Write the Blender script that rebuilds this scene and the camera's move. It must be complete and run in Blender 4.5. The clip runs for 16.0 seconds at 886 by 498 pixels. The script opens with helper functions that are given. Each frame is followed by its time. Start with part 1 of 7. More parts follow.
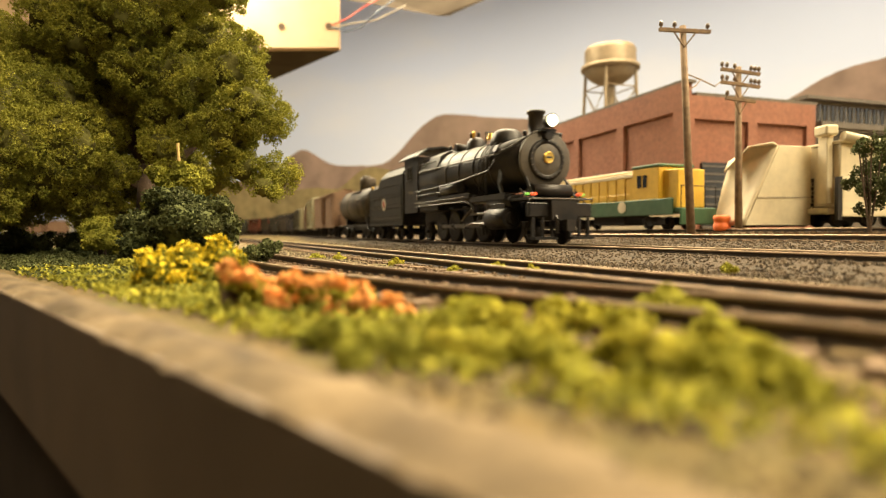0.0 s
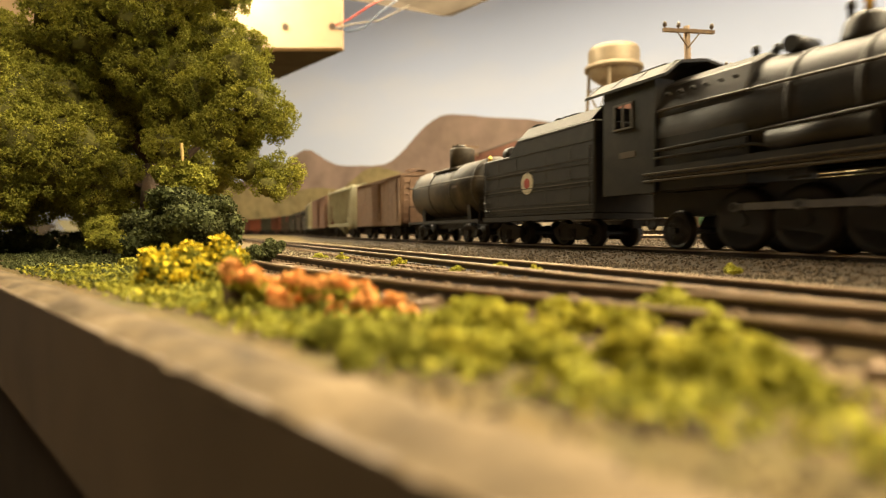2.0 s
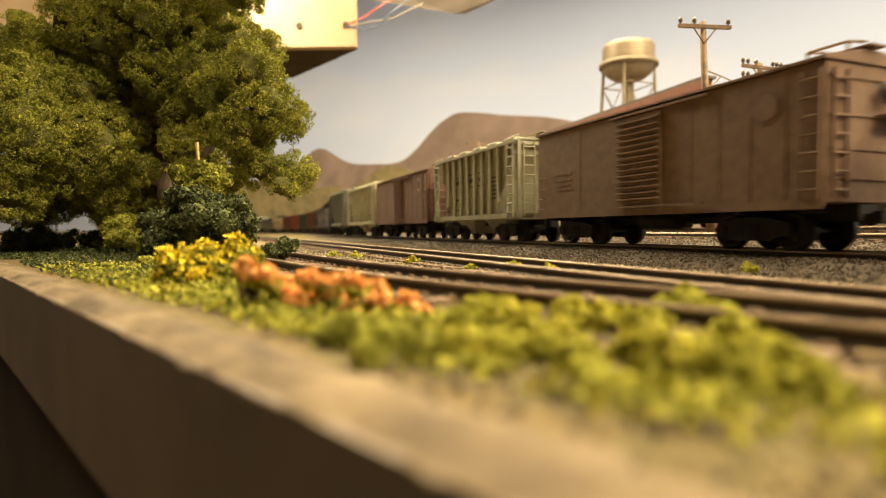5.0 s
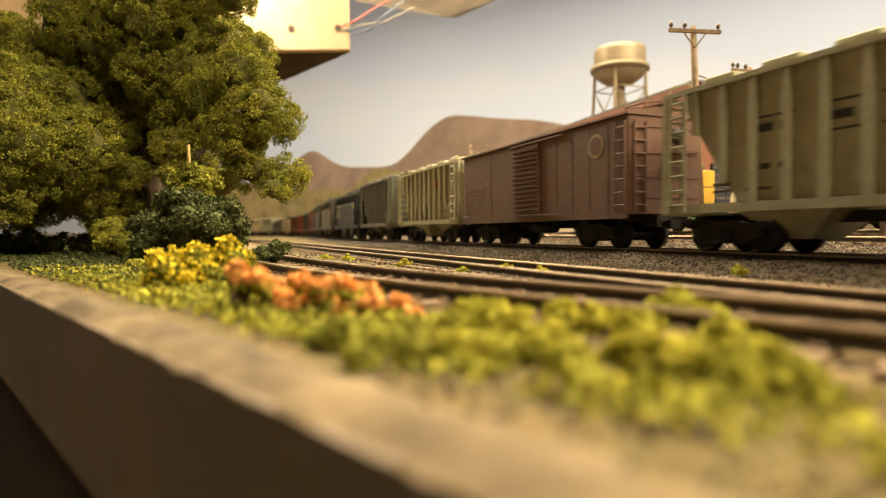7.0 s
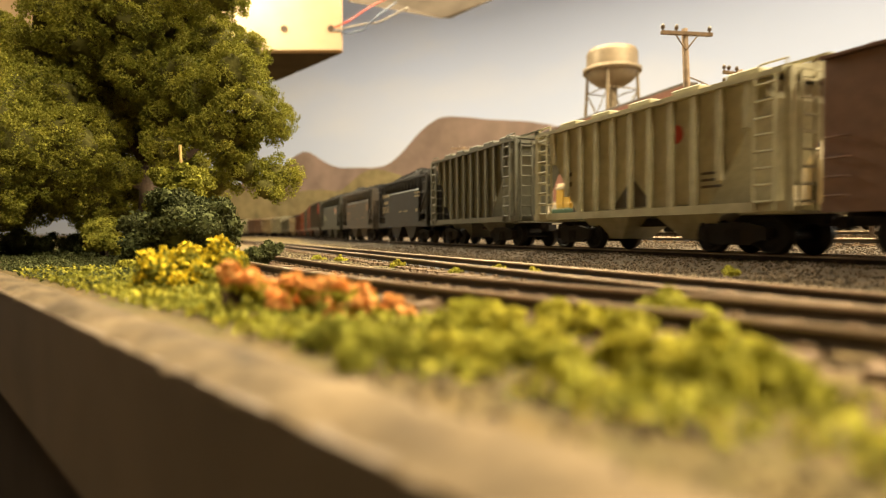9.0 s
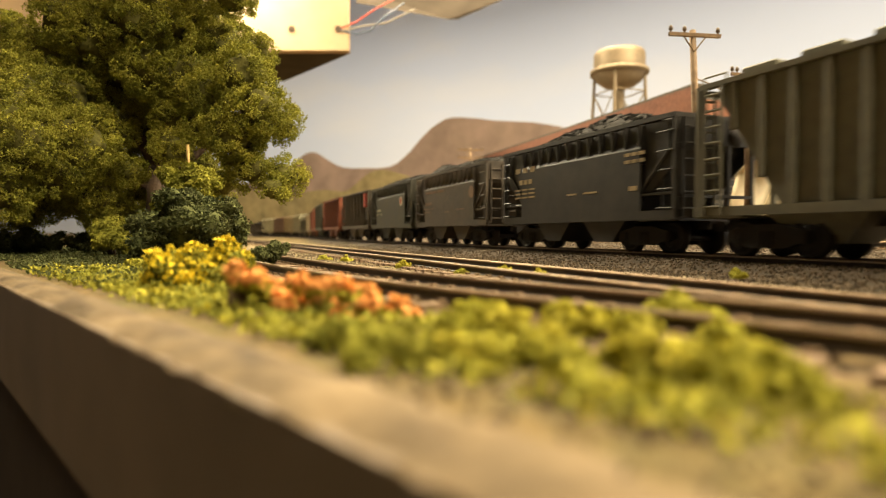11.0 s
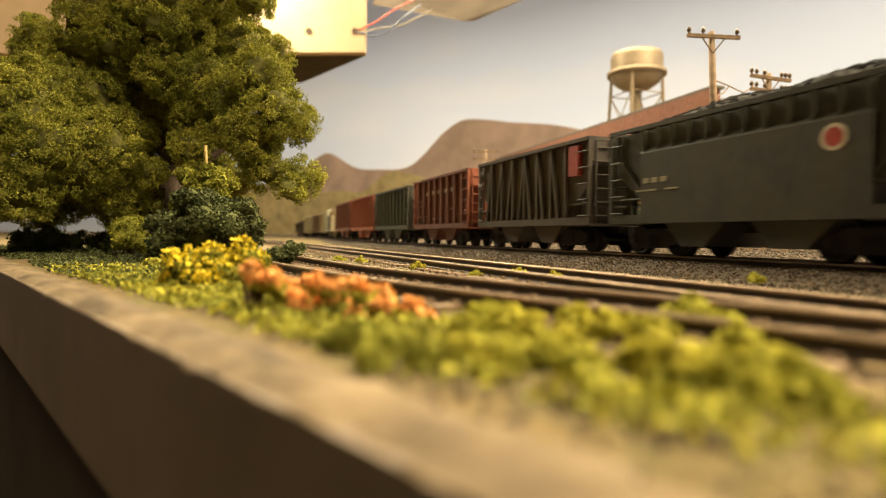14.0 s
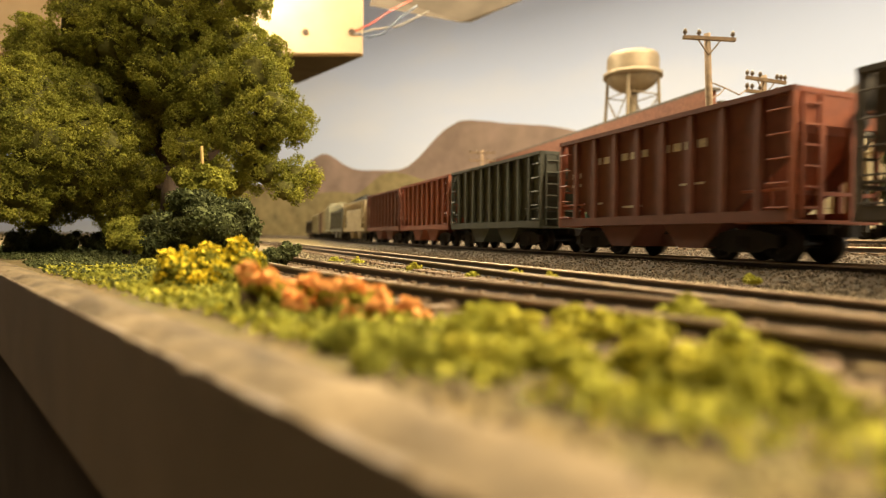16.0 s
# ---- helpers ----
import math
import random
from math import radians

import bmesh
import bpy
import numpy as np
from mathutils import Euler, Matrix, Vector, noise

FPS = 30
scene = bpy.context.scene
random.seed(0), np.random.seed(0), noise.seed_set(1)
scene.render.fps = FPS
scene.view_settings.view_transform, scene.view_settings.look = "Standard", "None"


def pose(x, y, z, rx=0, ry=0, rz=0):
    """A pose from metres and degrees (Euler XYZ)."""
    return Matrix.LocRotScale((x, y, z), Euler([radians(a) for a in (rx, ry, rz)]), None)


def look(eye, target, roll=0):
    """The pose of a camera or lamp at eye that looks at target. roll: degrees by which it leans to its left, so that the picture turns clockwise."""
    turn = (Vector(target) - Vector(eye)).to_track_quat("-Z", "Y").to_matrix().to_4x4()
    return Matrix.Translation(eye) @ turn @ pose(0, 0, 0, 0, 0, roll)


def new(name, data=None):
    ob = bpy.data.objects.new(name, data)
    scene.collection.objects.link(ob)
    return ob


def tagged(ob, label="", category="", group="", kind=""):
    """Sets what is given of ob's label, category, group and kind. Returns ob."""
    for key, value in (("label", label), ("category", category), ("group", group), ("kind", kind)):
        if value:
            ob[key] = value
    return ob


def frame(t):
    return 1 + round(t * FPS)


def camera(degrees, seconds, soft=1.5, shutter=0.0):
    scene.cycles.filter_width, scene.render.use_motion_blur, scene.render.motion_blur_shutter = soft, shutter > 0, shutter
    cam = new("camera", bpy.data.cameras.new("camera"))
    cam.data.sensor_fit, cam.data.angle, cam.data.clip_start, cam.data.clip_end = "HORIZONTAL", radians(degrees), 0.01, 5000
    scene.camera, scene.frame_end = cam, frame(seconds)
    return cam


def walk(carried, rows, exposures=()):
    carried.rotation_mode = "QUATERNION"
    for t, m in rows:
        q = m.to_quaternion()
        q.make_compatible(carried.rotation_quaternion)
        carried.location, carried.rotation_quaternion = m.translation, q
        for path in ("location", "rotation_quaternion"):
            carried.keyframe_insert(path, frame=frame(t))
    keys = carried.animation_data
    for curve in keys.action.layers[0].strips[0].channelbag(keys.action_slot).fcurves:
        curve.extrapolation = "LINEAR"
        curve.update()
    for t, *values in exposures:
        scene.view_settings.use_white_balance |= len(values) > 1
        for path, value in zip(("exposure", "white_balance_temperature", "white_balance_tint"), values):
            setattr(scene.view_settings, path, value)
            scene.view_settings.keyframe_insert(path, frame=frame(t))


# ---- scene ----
# All lengths are the true ones of an HO scale (1:87) model railway; rail tops of the main line lie at z = 0.
cam = camera(74.55, 16.0, soft=1.05, shutter=0.5)
cam.data.dof.use_dof = True
cam.data.dof.focus_distance = 0.215
cam.data.dof.aperture_fstop = 15.5

EYE = (0.0, 0.0, 0.0062)
TURNS = [  # seconds, yaw, pitch, roll in degrees
    (0, 0.000, -1.737, 0.344), (0.5, -0.205, -1.725, 0.236), (1, -0.253, -1.651, 0.115), (1.5, -0.030, -1.656, 0.135),
    (2, 0.278, -1.719, 0.205), (2.5, 0.551, -1.702, 0.082), (3, 0.778, -1.752, 0.273), (3.5, 1.245, -1.883, 0.475),
    (4, 1.518, -1.923, 0.367), (6.5, 1.504, -1.696, 0.129), (7, 0.836, -1.613, 0.263), (7.5, 0.456, -1.660, 0.467),
    (8, 0.381, -1.639, 0.306), (8.5, 0.307, -1.595, 0.216), (9, 0.137, -1.523, 0.192), (11.5, 0.779, -1.428, -0.173),
    (12, 0.770, -1.411, -0.150), (12.5, 0.929, -1.413, -0.168), (13, 1.385, -1.430, -0.303), (13.5, 1.716, -1.378, -0.444),
    (14, 2.143, -1.296, -0.540), (14.5, 2.168, -1.298, -0.554), (15, 1.774, -1.285, -0.458), (15.5, 1.624, -1.255, -0.509),
    (16, 1.795, -1.196, -0.611)]


def aimed(yaw, pitch, roll):
    y, p = radians(yaw), radians(pitch)
    way = Vector((-math.sin(y) * math.cos(p), math.cos(y) * math.cos(p), math.sin(p)))
    return look(EYE, Vector(EYE) + way, -roll)


walk(cam, [(t, aimed(a, b, c)) for t, a, b, c in TURNS])

# ---- light: a warm lamp strip under the valance over the tracks, a room lamp on the ceiling, dim daylight-free world ----
world = bpy.data.worlds.new("room_air")
scene.world = world
world.use_nodes = True
world.node_tree.nodes["Background"].inputs[0].default_value = (1.0, 0.78, 0.50, 1)
world.node_tree.nodes["Background"].inputs[1].default_value = 0.10
scene.view_settings.exposure = 0.10


def area_lamp(name, eye, target, sx, sy, watts, colour):
    data = bpy.data.lights.new(name, "AREA")
    data.shape, data.size, data.size_y, data.energy, data.color = "RECTANGLE", sx, sy, watts, colour
    ob = new(name, data)
    ob.matrix_world = look(eye, target)
    return ob


WARM = (1.0, 0.81, 0.515)
area_lamp("lamp_strip", (0.33, 0.69, 1.05), (0.25, 0.60, 0.0), 2.6, 0.25, 104.0, WARM)
area_lamp("lamp_tube", (-0.42, 0.90, 0.47), (-0.25, 0.55, 0.1), 0.30, 0.10, 6.5, (1.0, 0.86, 0.58))
# the light at the backdrop is an added fill without a fixture
area_lamp("backdrop_fill", (0.40, 1.35, 1.0), (0.55, 2.2, 0.5), 1.8, 0.12, 4.5, WARM)
area_lamp("room_lamp", (0.75, -1.15, 1.45), (0.0, 0.25, 0.05), 0.9, 0.5, 52.0, (1.0, 0.82, 0.52))


# ---- materials ----
MATS = {}


def mat(name, colour, rough=0.6, metal=0.0, vary=0.25, scale=400.0, bump=0.0, bump_scale=900.0, dirt=None, dirt_amount=0.0,
        dirt_scale=60.0, island=0.0, spec=0.5):
    """A procedural paint: base colour with fine grain and broad patches, a dust colour over it, relief."""
    if name in MATS:
        return MATS[name]
    m = bpy.data.materials.new(name)
    m.use_nodes = True
    nt = m.node_tree
    b = nt.nodes["Principled BSDF"]
    b.inputs["Roughness"].default_value = rough
    b.inputs["Metallic"].default_value = metal
    b.inputs["Specular IOR Level"].default_value = spec
    tc = nt.nodes.new("ShaderNodeTexCoord")
    n1 = nt.nodes.new("ShaderNodeTexNoise")
    n1.inputs["Scale"].default_value, n1.inputs["Detail"].default_value = scale, 5
    nt.links.new(tc.outputs["Object"], n1.inputs["Vector"])
    r1 = nt.nodes.new("ShaderNodeMapRange")
    r1.inputs["From Min"].default_value, r1.inputs["From Max"].default_value = 0.3, 0.7
    r1.inputs["To Min"].default_value, r1.inputs["To Max"].default_value = 1 - vary, 1 + vary
    nt.links.new(n1.outputs["Fac"], r1.inputs["Value"])
    mul = nt.nodes.new("ShaderNodeVectorMath")
    mul.operation = "SCALE"
    mul.inputs[0].default_value = colour[:3]
    nt.links.new(r1.outputs["Result"], mul.inputs["Scale"])
    out = mul.outputs["Vector"]
    if island:
        ge = nt.nodes.new("ShaderNodeNewGeometry")
        r3 = nt.nodes.new("ShaderNodeMapRange")
        r3.inputs["To Min"].default_value, r3.inputs["To Max"].default_value = 1 - island, 1 + island
        nt.links.new(ge.outputs["Random Per Island"], r3.inputs["Value"])
        m3 = nt.nodes.new("ShaderNodeVectorMath")
        m3.operation = "SCALE"
        nt.links.new(out, m3.inputs[0])
        nt.links.new(r3.outputs["Result"], m3.inputs["Scale"])
        out = m3.outputs["Vector"]
    if dirt:
        n2 = nt.nodes.new("ShaderNodeTexNoise")
        n2.inputs["Scale"].default_value, n2.inputs["Detail"].default_value = dirt_scale, 7
        n2.inputs["Roughness"].default_value = 0.65
        nt.links.new(tc.outputs["Object"], n2.inputs["Vector"])
        r2 = nt.nodes.new("ShaderNodeMapRange")
        r2.inputs["From Min"].default_value, r2.inputs["From Max"].default_value = 0.38, 0.72
        r2.inputs["To Min"].default_value, r2.inputs["To Max"].default_value = 0, dirt_amount
        nt.links.new(n2.outputs["Fac"], r2.inputs["Value"])
        mix = nt.nodes.new("ShaderNodeMix")
        mix.data_type = "RGBA"
        nt.links.new(r2.outputs["Result"], mix.inputs["Factor"])
        nt.links.new(out, mix.inputs["A"])
        mix.inputs["B"].default_value = (*dirt[:3], 1)
        out = mix.outputs["Result"]
        add = nt.nodes.new("ShaderNodeMath")
        add.operation = "MULTIPLY_ADD"
        add.inputs[1].default_value, add.inputs[2].default_value = 0.35, rough
        nt.links.new(r2.outputs["Result"], add.inputs[0])
        nt.links.new(add.outputs[0], b.inputs["Roughness"])
    nt.links.new(out, b.inputs["Base Color"])
    if bump:
        n4 = nt.nodes.new("ShaderNodeTexNoise")
        n4.inputs["Scale"].default_value, n4.inputs["Detail"].default_value = bump_scale, 4
        nt.links.new(tc.outputs["Object"], n4.inputs["Vector"])
        bp = nt.nodes.new("ShaderNodeBump")
        bp.inputs["Strength"].default_value, bp.inputs["Distance"].default_value = bump, 0.0006
        nt.links.new(n4.outputs["Fac"], bp.inputs["Height"])
        nt.links.new(bp.outputs["Normal"], b.inputs["Normal"])
    MATS[name] = m
    return m


def glow(name, colour, strength):
    m = bpy.data.materials.new(name)
    m.use_nodes = True
    b = m.node_tree.nodes["Principled BSDF"]
    b.inputs["Base Color"].default_value = (*colour, 1)
    b.inputs["Emission Color"].default_value = (*colour, 1)
    b.inputs["Emission Strength"].default_value = strength
    return m


DUST = (0.30, 0.22, 0.13)
M_BLACK = mat("engine_black", (0.009, 0.008, 0.0075), 0.45, 0.0, 0.3, 300, 0.12, 1500, DUST, 0.07, 90, spec=0.3)
M_SMOKEBOX = mat("smokebox_graphite", (0.060, 0.052, 0.042), 0.5, 0.2, 0.2, 400, 0.1, 1500, DUST, 0.14, 120)
M_TENDER = mat("tender_black", (0.013, 0.012, 0.011), 0.55, 0.0, 0.3, 300, 0.1, 1500, DUST, 0.05, 70, spec=0.25)
M_TANK = mat("tank_black", (0.018, 0.016, 0.013), 0.52, 0.0, 0.3, 250, 0.1, 1200, DUST, 0.32, 60, spec=0.3)
M_TRUCK = mat("truck_grime", (0.010, 0.008, 0.0065), 0.75, 0.0, 0.4, 600, 0.2, 2500, (0.05, 0.030, 0.018), 0.4, 150)
M_WHEEL = mat("wheel_steel", (0.013, 0.011, 0.009), 0.5, 0.3, 0.3, 500, 0.1, 2000, (0.035, 0.021, 0.014), 0.5, 200)
M_STEEL = mat("oiled_steel", (0.14, 0.13, 0.12), 0.35, 0.8, 0.2, 500)
M_BOX = mat("boxcar_brown", (0.160, 0.080, 0.050), 0.6, 0.0, 0.18, 300, 0.12, 2000, (0.17, 0.11, 0.07), 0.35, 55)
M_BOXOLD = mat("boxcar_faded_brown", (0.185, 0.105, 0.062), 0.65, 0.0, 0.2, 300, 0.12, 2000, (0.26, 0.18, 0.11), 0.5, 60)
M_COVERED = mat("covered_hopper_grey", (0.37, 0.355, 0.245), 0.6, 0.0, 0.12, 300, 0.1, 2000, (0.20, 0.16, 0.10), 0.45, 50)
M_COVERED2 = mat("covered_hopper_pale", (0.44, 0.41, 0.27), 0.6, 0.0, 0.12, 300, 0.1, 2000, (0.22, 0.18, 0.10), 0.4, 50)
M_COVDARK = mat("covered_hopper_olive", (0.13, 0.13, 0.10), 0.6, 0.0, 0.15, 300, 0.1, 2000, (0.20, 0.17, 0.10), 0.4, 50)
M_HOPBLACK = mat("hopper_black", (0.013, 0.0125, 0.012), 0.5, 0.0, 0.3, 300, 0.1, 2000, (0.10, 0.08, 0.06), 0.28, 70)
M_HOPGREY = mat("hopper_greybrown", (0.056, 0.046, 0.035), 0.65, 0.0, 0.2, 300, 0.1, 2000, (0.16, 0.12, 0.08), 0.5, 60)
M_HOPOLIVE = mat("hopper_olive", (0.032, 0.033, 0.025), 0.6, 0.0, 0.2, 300, 0.1, 2000, (0.14, 0.12, 0.07), 0.4, 60)
M_HOPGREEN = mat("hopper_green", (0.050, 0.054, 0.038), 0.6, 0.0, 0.2, 300, 0.1, 2000, (0.10, 0.10, 0.06), 0.4, 60)
M_HOPRED = mat("hopper_red", (0.150, 0.046, 0.026), 0.6, 0.0, 0.15, 300, 0.1, 2000, (0.14, 0.07, 0.04), 0.35, 60)
M_HOPRUST = mat("hopper_rust_and_lit_end", (0.28, 0.075, 0.032), 0.6, 0.0, 0.15, 300, 0.1, 2000, (0.18, 0.08, 0.04), 0.35, 60)
M_TAN = mat("car_tan", (0.42, 0.34, 0.20), 0.65, 0.0, 0.15, 300, 0.1, 2000, (0.2, 0.15, 0.09), 0.4, 60)
M_COAL = mat("coal", (0.012, 0.011, 0.010), 0.8, 0.0, 0.5, 900, 0.6, 3000, (0.08, 0.07, 0.05), 0.2, 300, spec=0.2)
M_WHITE = mat("lettering_white", (0.62, 0.57, 0.45), 0.6, 0.0, 0.2, 800)
M_REDMARK = mat("emblem_red", (0.38, 0.045, 0.025), 0.6, 0.0, 0.2, 500)
M_DARKMARK = mat("lettering_dark", (0.03, 0.027, 0.025), 0.6, 0.0, 0.2, 500)
M_BRASS = mat("brass", (0.80, 0.52, 0.12), 0.28, 1.0, 0.2, 500)
M_LENS = glow("headlamp_lens", (1.0, 0.86, 0.50), 6.0)
M_MARKRED = glow("marker_red", (0.9, 0.10, 0.03), 0.8)
M_MARKGREEN = glow("marker_green", (0.20, 0.55, 0.08), 0.4)
M_GLASSDARK = mat("window_dark", (0.02, 0.02, 0.018), 0.15, 0.0, 0.1, 200)
M_RAIL = mat("rail_side", (0.045, 0.032, 0.022), 0.6, 0.4, 0.3, 400, 0.15, 2000)
M_RAILTOP = mat("rail_top", (0.34, 0.26, 0.18), 0.5, 1.0, 0.15, 300)
M_TIE = mat("tie_wood", (0.13, 0.085, 0.050), 0.85, 0.0, 0.4, 500, 0.4, 1500, (0.26, 0.19, 0.11), 0.6, 90, island=0.4)
M_GROUND = mat("ground_earth", (0.120, 0.078, 0.030), 0.95, 0.0, 0.45, 350, 0.9, 900, (0.11, 0.105, 0.03), 0.8, 35)
M_BALLAST = mat("ballast_stone", (0.085, 0.061, 0.036), 0.9, 0.0, 0.3, 600, 0.2, 2000, island=0.45)
# dark bed colour: the train's shade on the ground is painted in
M_ROADBED = mat("roadbed_shaded", (0.055, 0.040, 0.024), 0.95, 0.0, 0.5, 500, 0.9, 1200, (0.095, 0.068, 0.040), 0.7, 90)
M_FASCIA = mat("fascia_brown", (0.140, 0.100, 0.058), 0.65, 0.0, 0.2, 40, 0.1, 500, (0.09, 0.06, 0.03), 0.4, 15)
M_SAND = mat("sandy_rim", (0.068, 0.046, 0.021), 0.9, 0.0, 0.4, 120, 0.5, 700, (0.32, 0.24, 0.14), 0.72, 100)
M_BRICK = mat("brick_wall", (0.21, 0.083, 0.050), 0.8, 0.0, 0.22, 250, 0.3, 900, (0.30, 0.16, 0.11), 0.35, 25)
M_COPING = mat("coping_stone", (0.10, 0.085, 0.07), 0.8, 0.0, 0.2, 200)
M_CONCRETE = mat("concrete_base", (0.42, 0.36, 0.27), 0.85, 0.0, 0.2, 200, 0.1, 900)
M_ROOFGREY = mat("roof_grey", (0.22, 0.19, 0.15), 0.85, 0.0, 0.2, 150)
M_SILVER = mat("tower_silver", (0.25, 0.195, 0.125), 0.5, 0.4, 0.12, 120, 0.1, 600, (0.12, 0.085, 0.05), 0.5, 20)
M_POLE = mat("pole_wood", (0.19, 0.125, 0.07), 0.85, 0.0, 0.3, 300, 0.3, 1200)
M_INSUL = mat("insulator_dark", (0.12, 0.085, 0.055), 0.4, 0.0, 0.2, 500)
M_YELLOW = mat("diesel_yellow", (0.62, 0.38, 0.03), 0.5, 0.0, 0.12, 200, 0.05, 900, (0.25, 0.16, 0.05), 0.2, 50)
M_GREEN = mat("diesel_green", (0.035, 0.10, 0.045), 0.5, 0.0, 0.15, 200, 0.05, 900, (0.10, 0.09, 0.05), 0.3, 50)
M_CREAM = mat("plow_cream", (0.66, 0.58, 0.40), 0.6, 0.0, 0.08, 200, 0.08, 900, (0.42, 0.33, 0.20), 0.3, 40)
M_ORANGE = mat("orange_barrel", (0.75, 0.16, 0.03), 0.6, 0.0, 0.1, 300)
M_LEAF = mat("foliage_olive", (0.33, 0.315, 0.045), 0.9, 0.0, 0.4, 160, 0.0, 900, (0.15, 0.175, 0.028), 0.8, 45, island=0.25, spec=0.2)
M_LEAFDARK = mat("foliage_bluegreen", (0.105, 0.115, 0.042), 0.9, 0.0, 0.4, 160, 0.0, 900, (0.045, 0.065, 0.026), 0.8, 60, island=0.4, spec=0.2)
M_LEAFLIGHT = mat("foliage_light", (0.46, 0.41, 0.050), 0.9, 0.0, 0.3, 160, 0.0, 900, (0.26, 0.30, 0.05), 0.7, 60, island=0.35, spec=0.2)
M_FLYELLOW = mat("flower_yellow", (0.66, 0.52, 0.03), 0.9, 0.0, 0.2, 300, island=0.3, spec=0.2)
M_FLORANGE = mat("flower_orange", (0.74, 0.36, 0.11), 0.9, 0.0, 0.2, 300, island=0.3, spec=0.2)
M_SHADE = mat("foliage_inner_shade", (0.12, 0.115, 0.032), 0.95, 0.0, 0.4, 300, 0.6, 900, spec=0.1)
M_BARK = mat("bark", (0.075, 0.048, 0.028), 0.9, 0.0, 0.4, 200, 0.5, 800)
M_STRAW = mat("straw", (0.55, 0.38, 0.14), 0.8, 0.0, 0.2, 300)


def leafy(m, share=0.18):
    """Foam leaves let some of the light through."""
    nt = m.node_tree
    b = nt.nodes["Principled BSDF"]
    tr = nt.nodes.new("ShaderNodeBsdfTranslucent")
    nt.links.new(b.inputs["Base Color"].links[0].from_socket, tr.inputs["Color"])
    mx = nt.nodes.new("ShaderNodeMixShader")
    mx.inputs[0].default_value = share
    nt.links.new(b.outputs[0], mx.inputs[1])
    nt.links.new(tr.outputs[0], mx.inputs[2])
    nt.links.new(mx.outputs[0], nt.nodes["Material Output"].inputs["Surface"])


for m0 in (M_LEAF, M_LEAFDARK, M_LEAFLIGHT, M_FLYELLOW, M_FLORANGE):
    leafy(m0)
M_HILL = mat("painted_hill", (0.215, 0.155, 0.130), 0.95, 0.0, 0.25, 12, 0.0, 100, (0.27, 0.20, 0.155), 0.7, 5)
M_HILLGREEN = mat("painted_wood", (0.19, 0.155, 0.075), 0.95, 0.0, 0.35, 25, 0.0, 100, (0.25, 0.19, 0.09), 0.8, 9)
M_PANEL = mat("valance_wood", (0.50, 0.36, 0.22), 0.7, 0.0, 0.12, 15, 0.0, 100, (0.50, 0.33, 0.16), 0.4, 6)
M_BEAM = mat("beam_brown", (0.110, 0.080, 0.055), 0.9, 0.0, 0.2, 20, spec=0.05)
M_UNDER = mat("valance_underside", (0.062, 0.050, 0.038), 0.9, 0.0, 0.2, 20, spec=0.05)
M_TEAL = mat("painted_teal", (0.05, 0.13, 0.075), 0.6, 0.0, 0.15, 20)
M_ROOM = mat("room_paint", (0.40, 0.30, 0.19), 0.9, 0.0, 0.06, 3)
M_ROOMFLOOR = mat("room_floor", (0.10, 0.065, 0.04), 0.8, 0.0, 0.15, 6)
M_WIRE = {c: mat("wire_" + c, v, 0.5) for c, v in (("red", (0.5, 0.07, 0.04)), ("blue", (0.07, 0.10, 0.16)), ("grey", (0.25, 0.22, 0.18)))}


# ---- mesh helpers ----
def box(bm, x0, x1, y0, y1, z0, z1):
    vs = [bm.verts.new((x, y, z)) for x in (x0, x1) for y in (y0, y1) for z in (z0, z1)]
    for f in ((0, 1, 3, 2), (4, 6, 7, 5), (0, 4, 5, 1), (2, 3, 7, 6), (0, 2, 6, 4), (1, 5, 7, 3)):
        bm.faces.new([vs[i] for i in f])
    return vs


def prism(bm, profile, axis, a, b):
    """A profile of (p, q) swept from a to b along axis x (profile y, z) or y (profile x, z)."""
    def at(p, q, w):
        return (w, p, q) if axis == "x" else (p, w, q)
    lo = [bm.verts.new(at(p, q, a)) for p, q in profile]
    hi = [bm.verts.new(at(p, q, b)) for p, q in profile]
    n = len(profile)
    bm.faces.new(lo)
    bm.faces.new(hi[::-1])
    for i in range(n):
        bm.faces.new((lo[i], hi[i], hi[(i + 1) % n], lo[(i + 1) % n]))


def rod(bm, a, b, r, seg=6, r2=None):
    a, b = Vector(a), Vector(b)
    z = (b - a).normalized()
    x = z.orthogonal().normalized()
    y = z.cross(x)
    r2 = r if r2 is None else r2
    lo = [bm.verts.new(a + (x * math.cos(t) + y * math.sin(t)) * r) for t in (2 * math.pi * i / seg for i in range(seg))]
    hi = [bm.verts.new(b + (x * math.cos(t) + y * math.sin(t)) * r2) for t in (2 * math.pi * i / seg for i in range(seg))]
    for i in range(seg):
        f = bm.faces.new((lo[i], lo[(i + 1) % seg], hi[(i + 1) % seg], hi[i]))
        f.smooth = seg > 8
    bm.faces.new(lo[::-1])
    bm.faces.new(hi)


def turned(bm, stations, a, way, seg=24):
    """A body of revolution: stations of (distance, radius) from a along way."""
    a, z = Vector(a), Vector(way).normalized()
    x = z.orthogonal().normalized()
    y = z.cross(x)
    rings = []
    for d, r in stations:
        rings.append([bm.verts.new(a + z * d + (x * math.cos(t) + y * math.sin(t)) * max(r, 1e-5)) for t in (2 * math.pi * i / seg for i in range(seg))])
    for p, q in zip(rings, rings[1:]):
        for i in range(seg):
            bm.faces.new((p[i], p[(i + 1) % seg], q[(i + 1) % seg], q[i])).smooth = True
    bm.faces.new(rings[0][::-1])
    bm.faces.new(rings[-1])


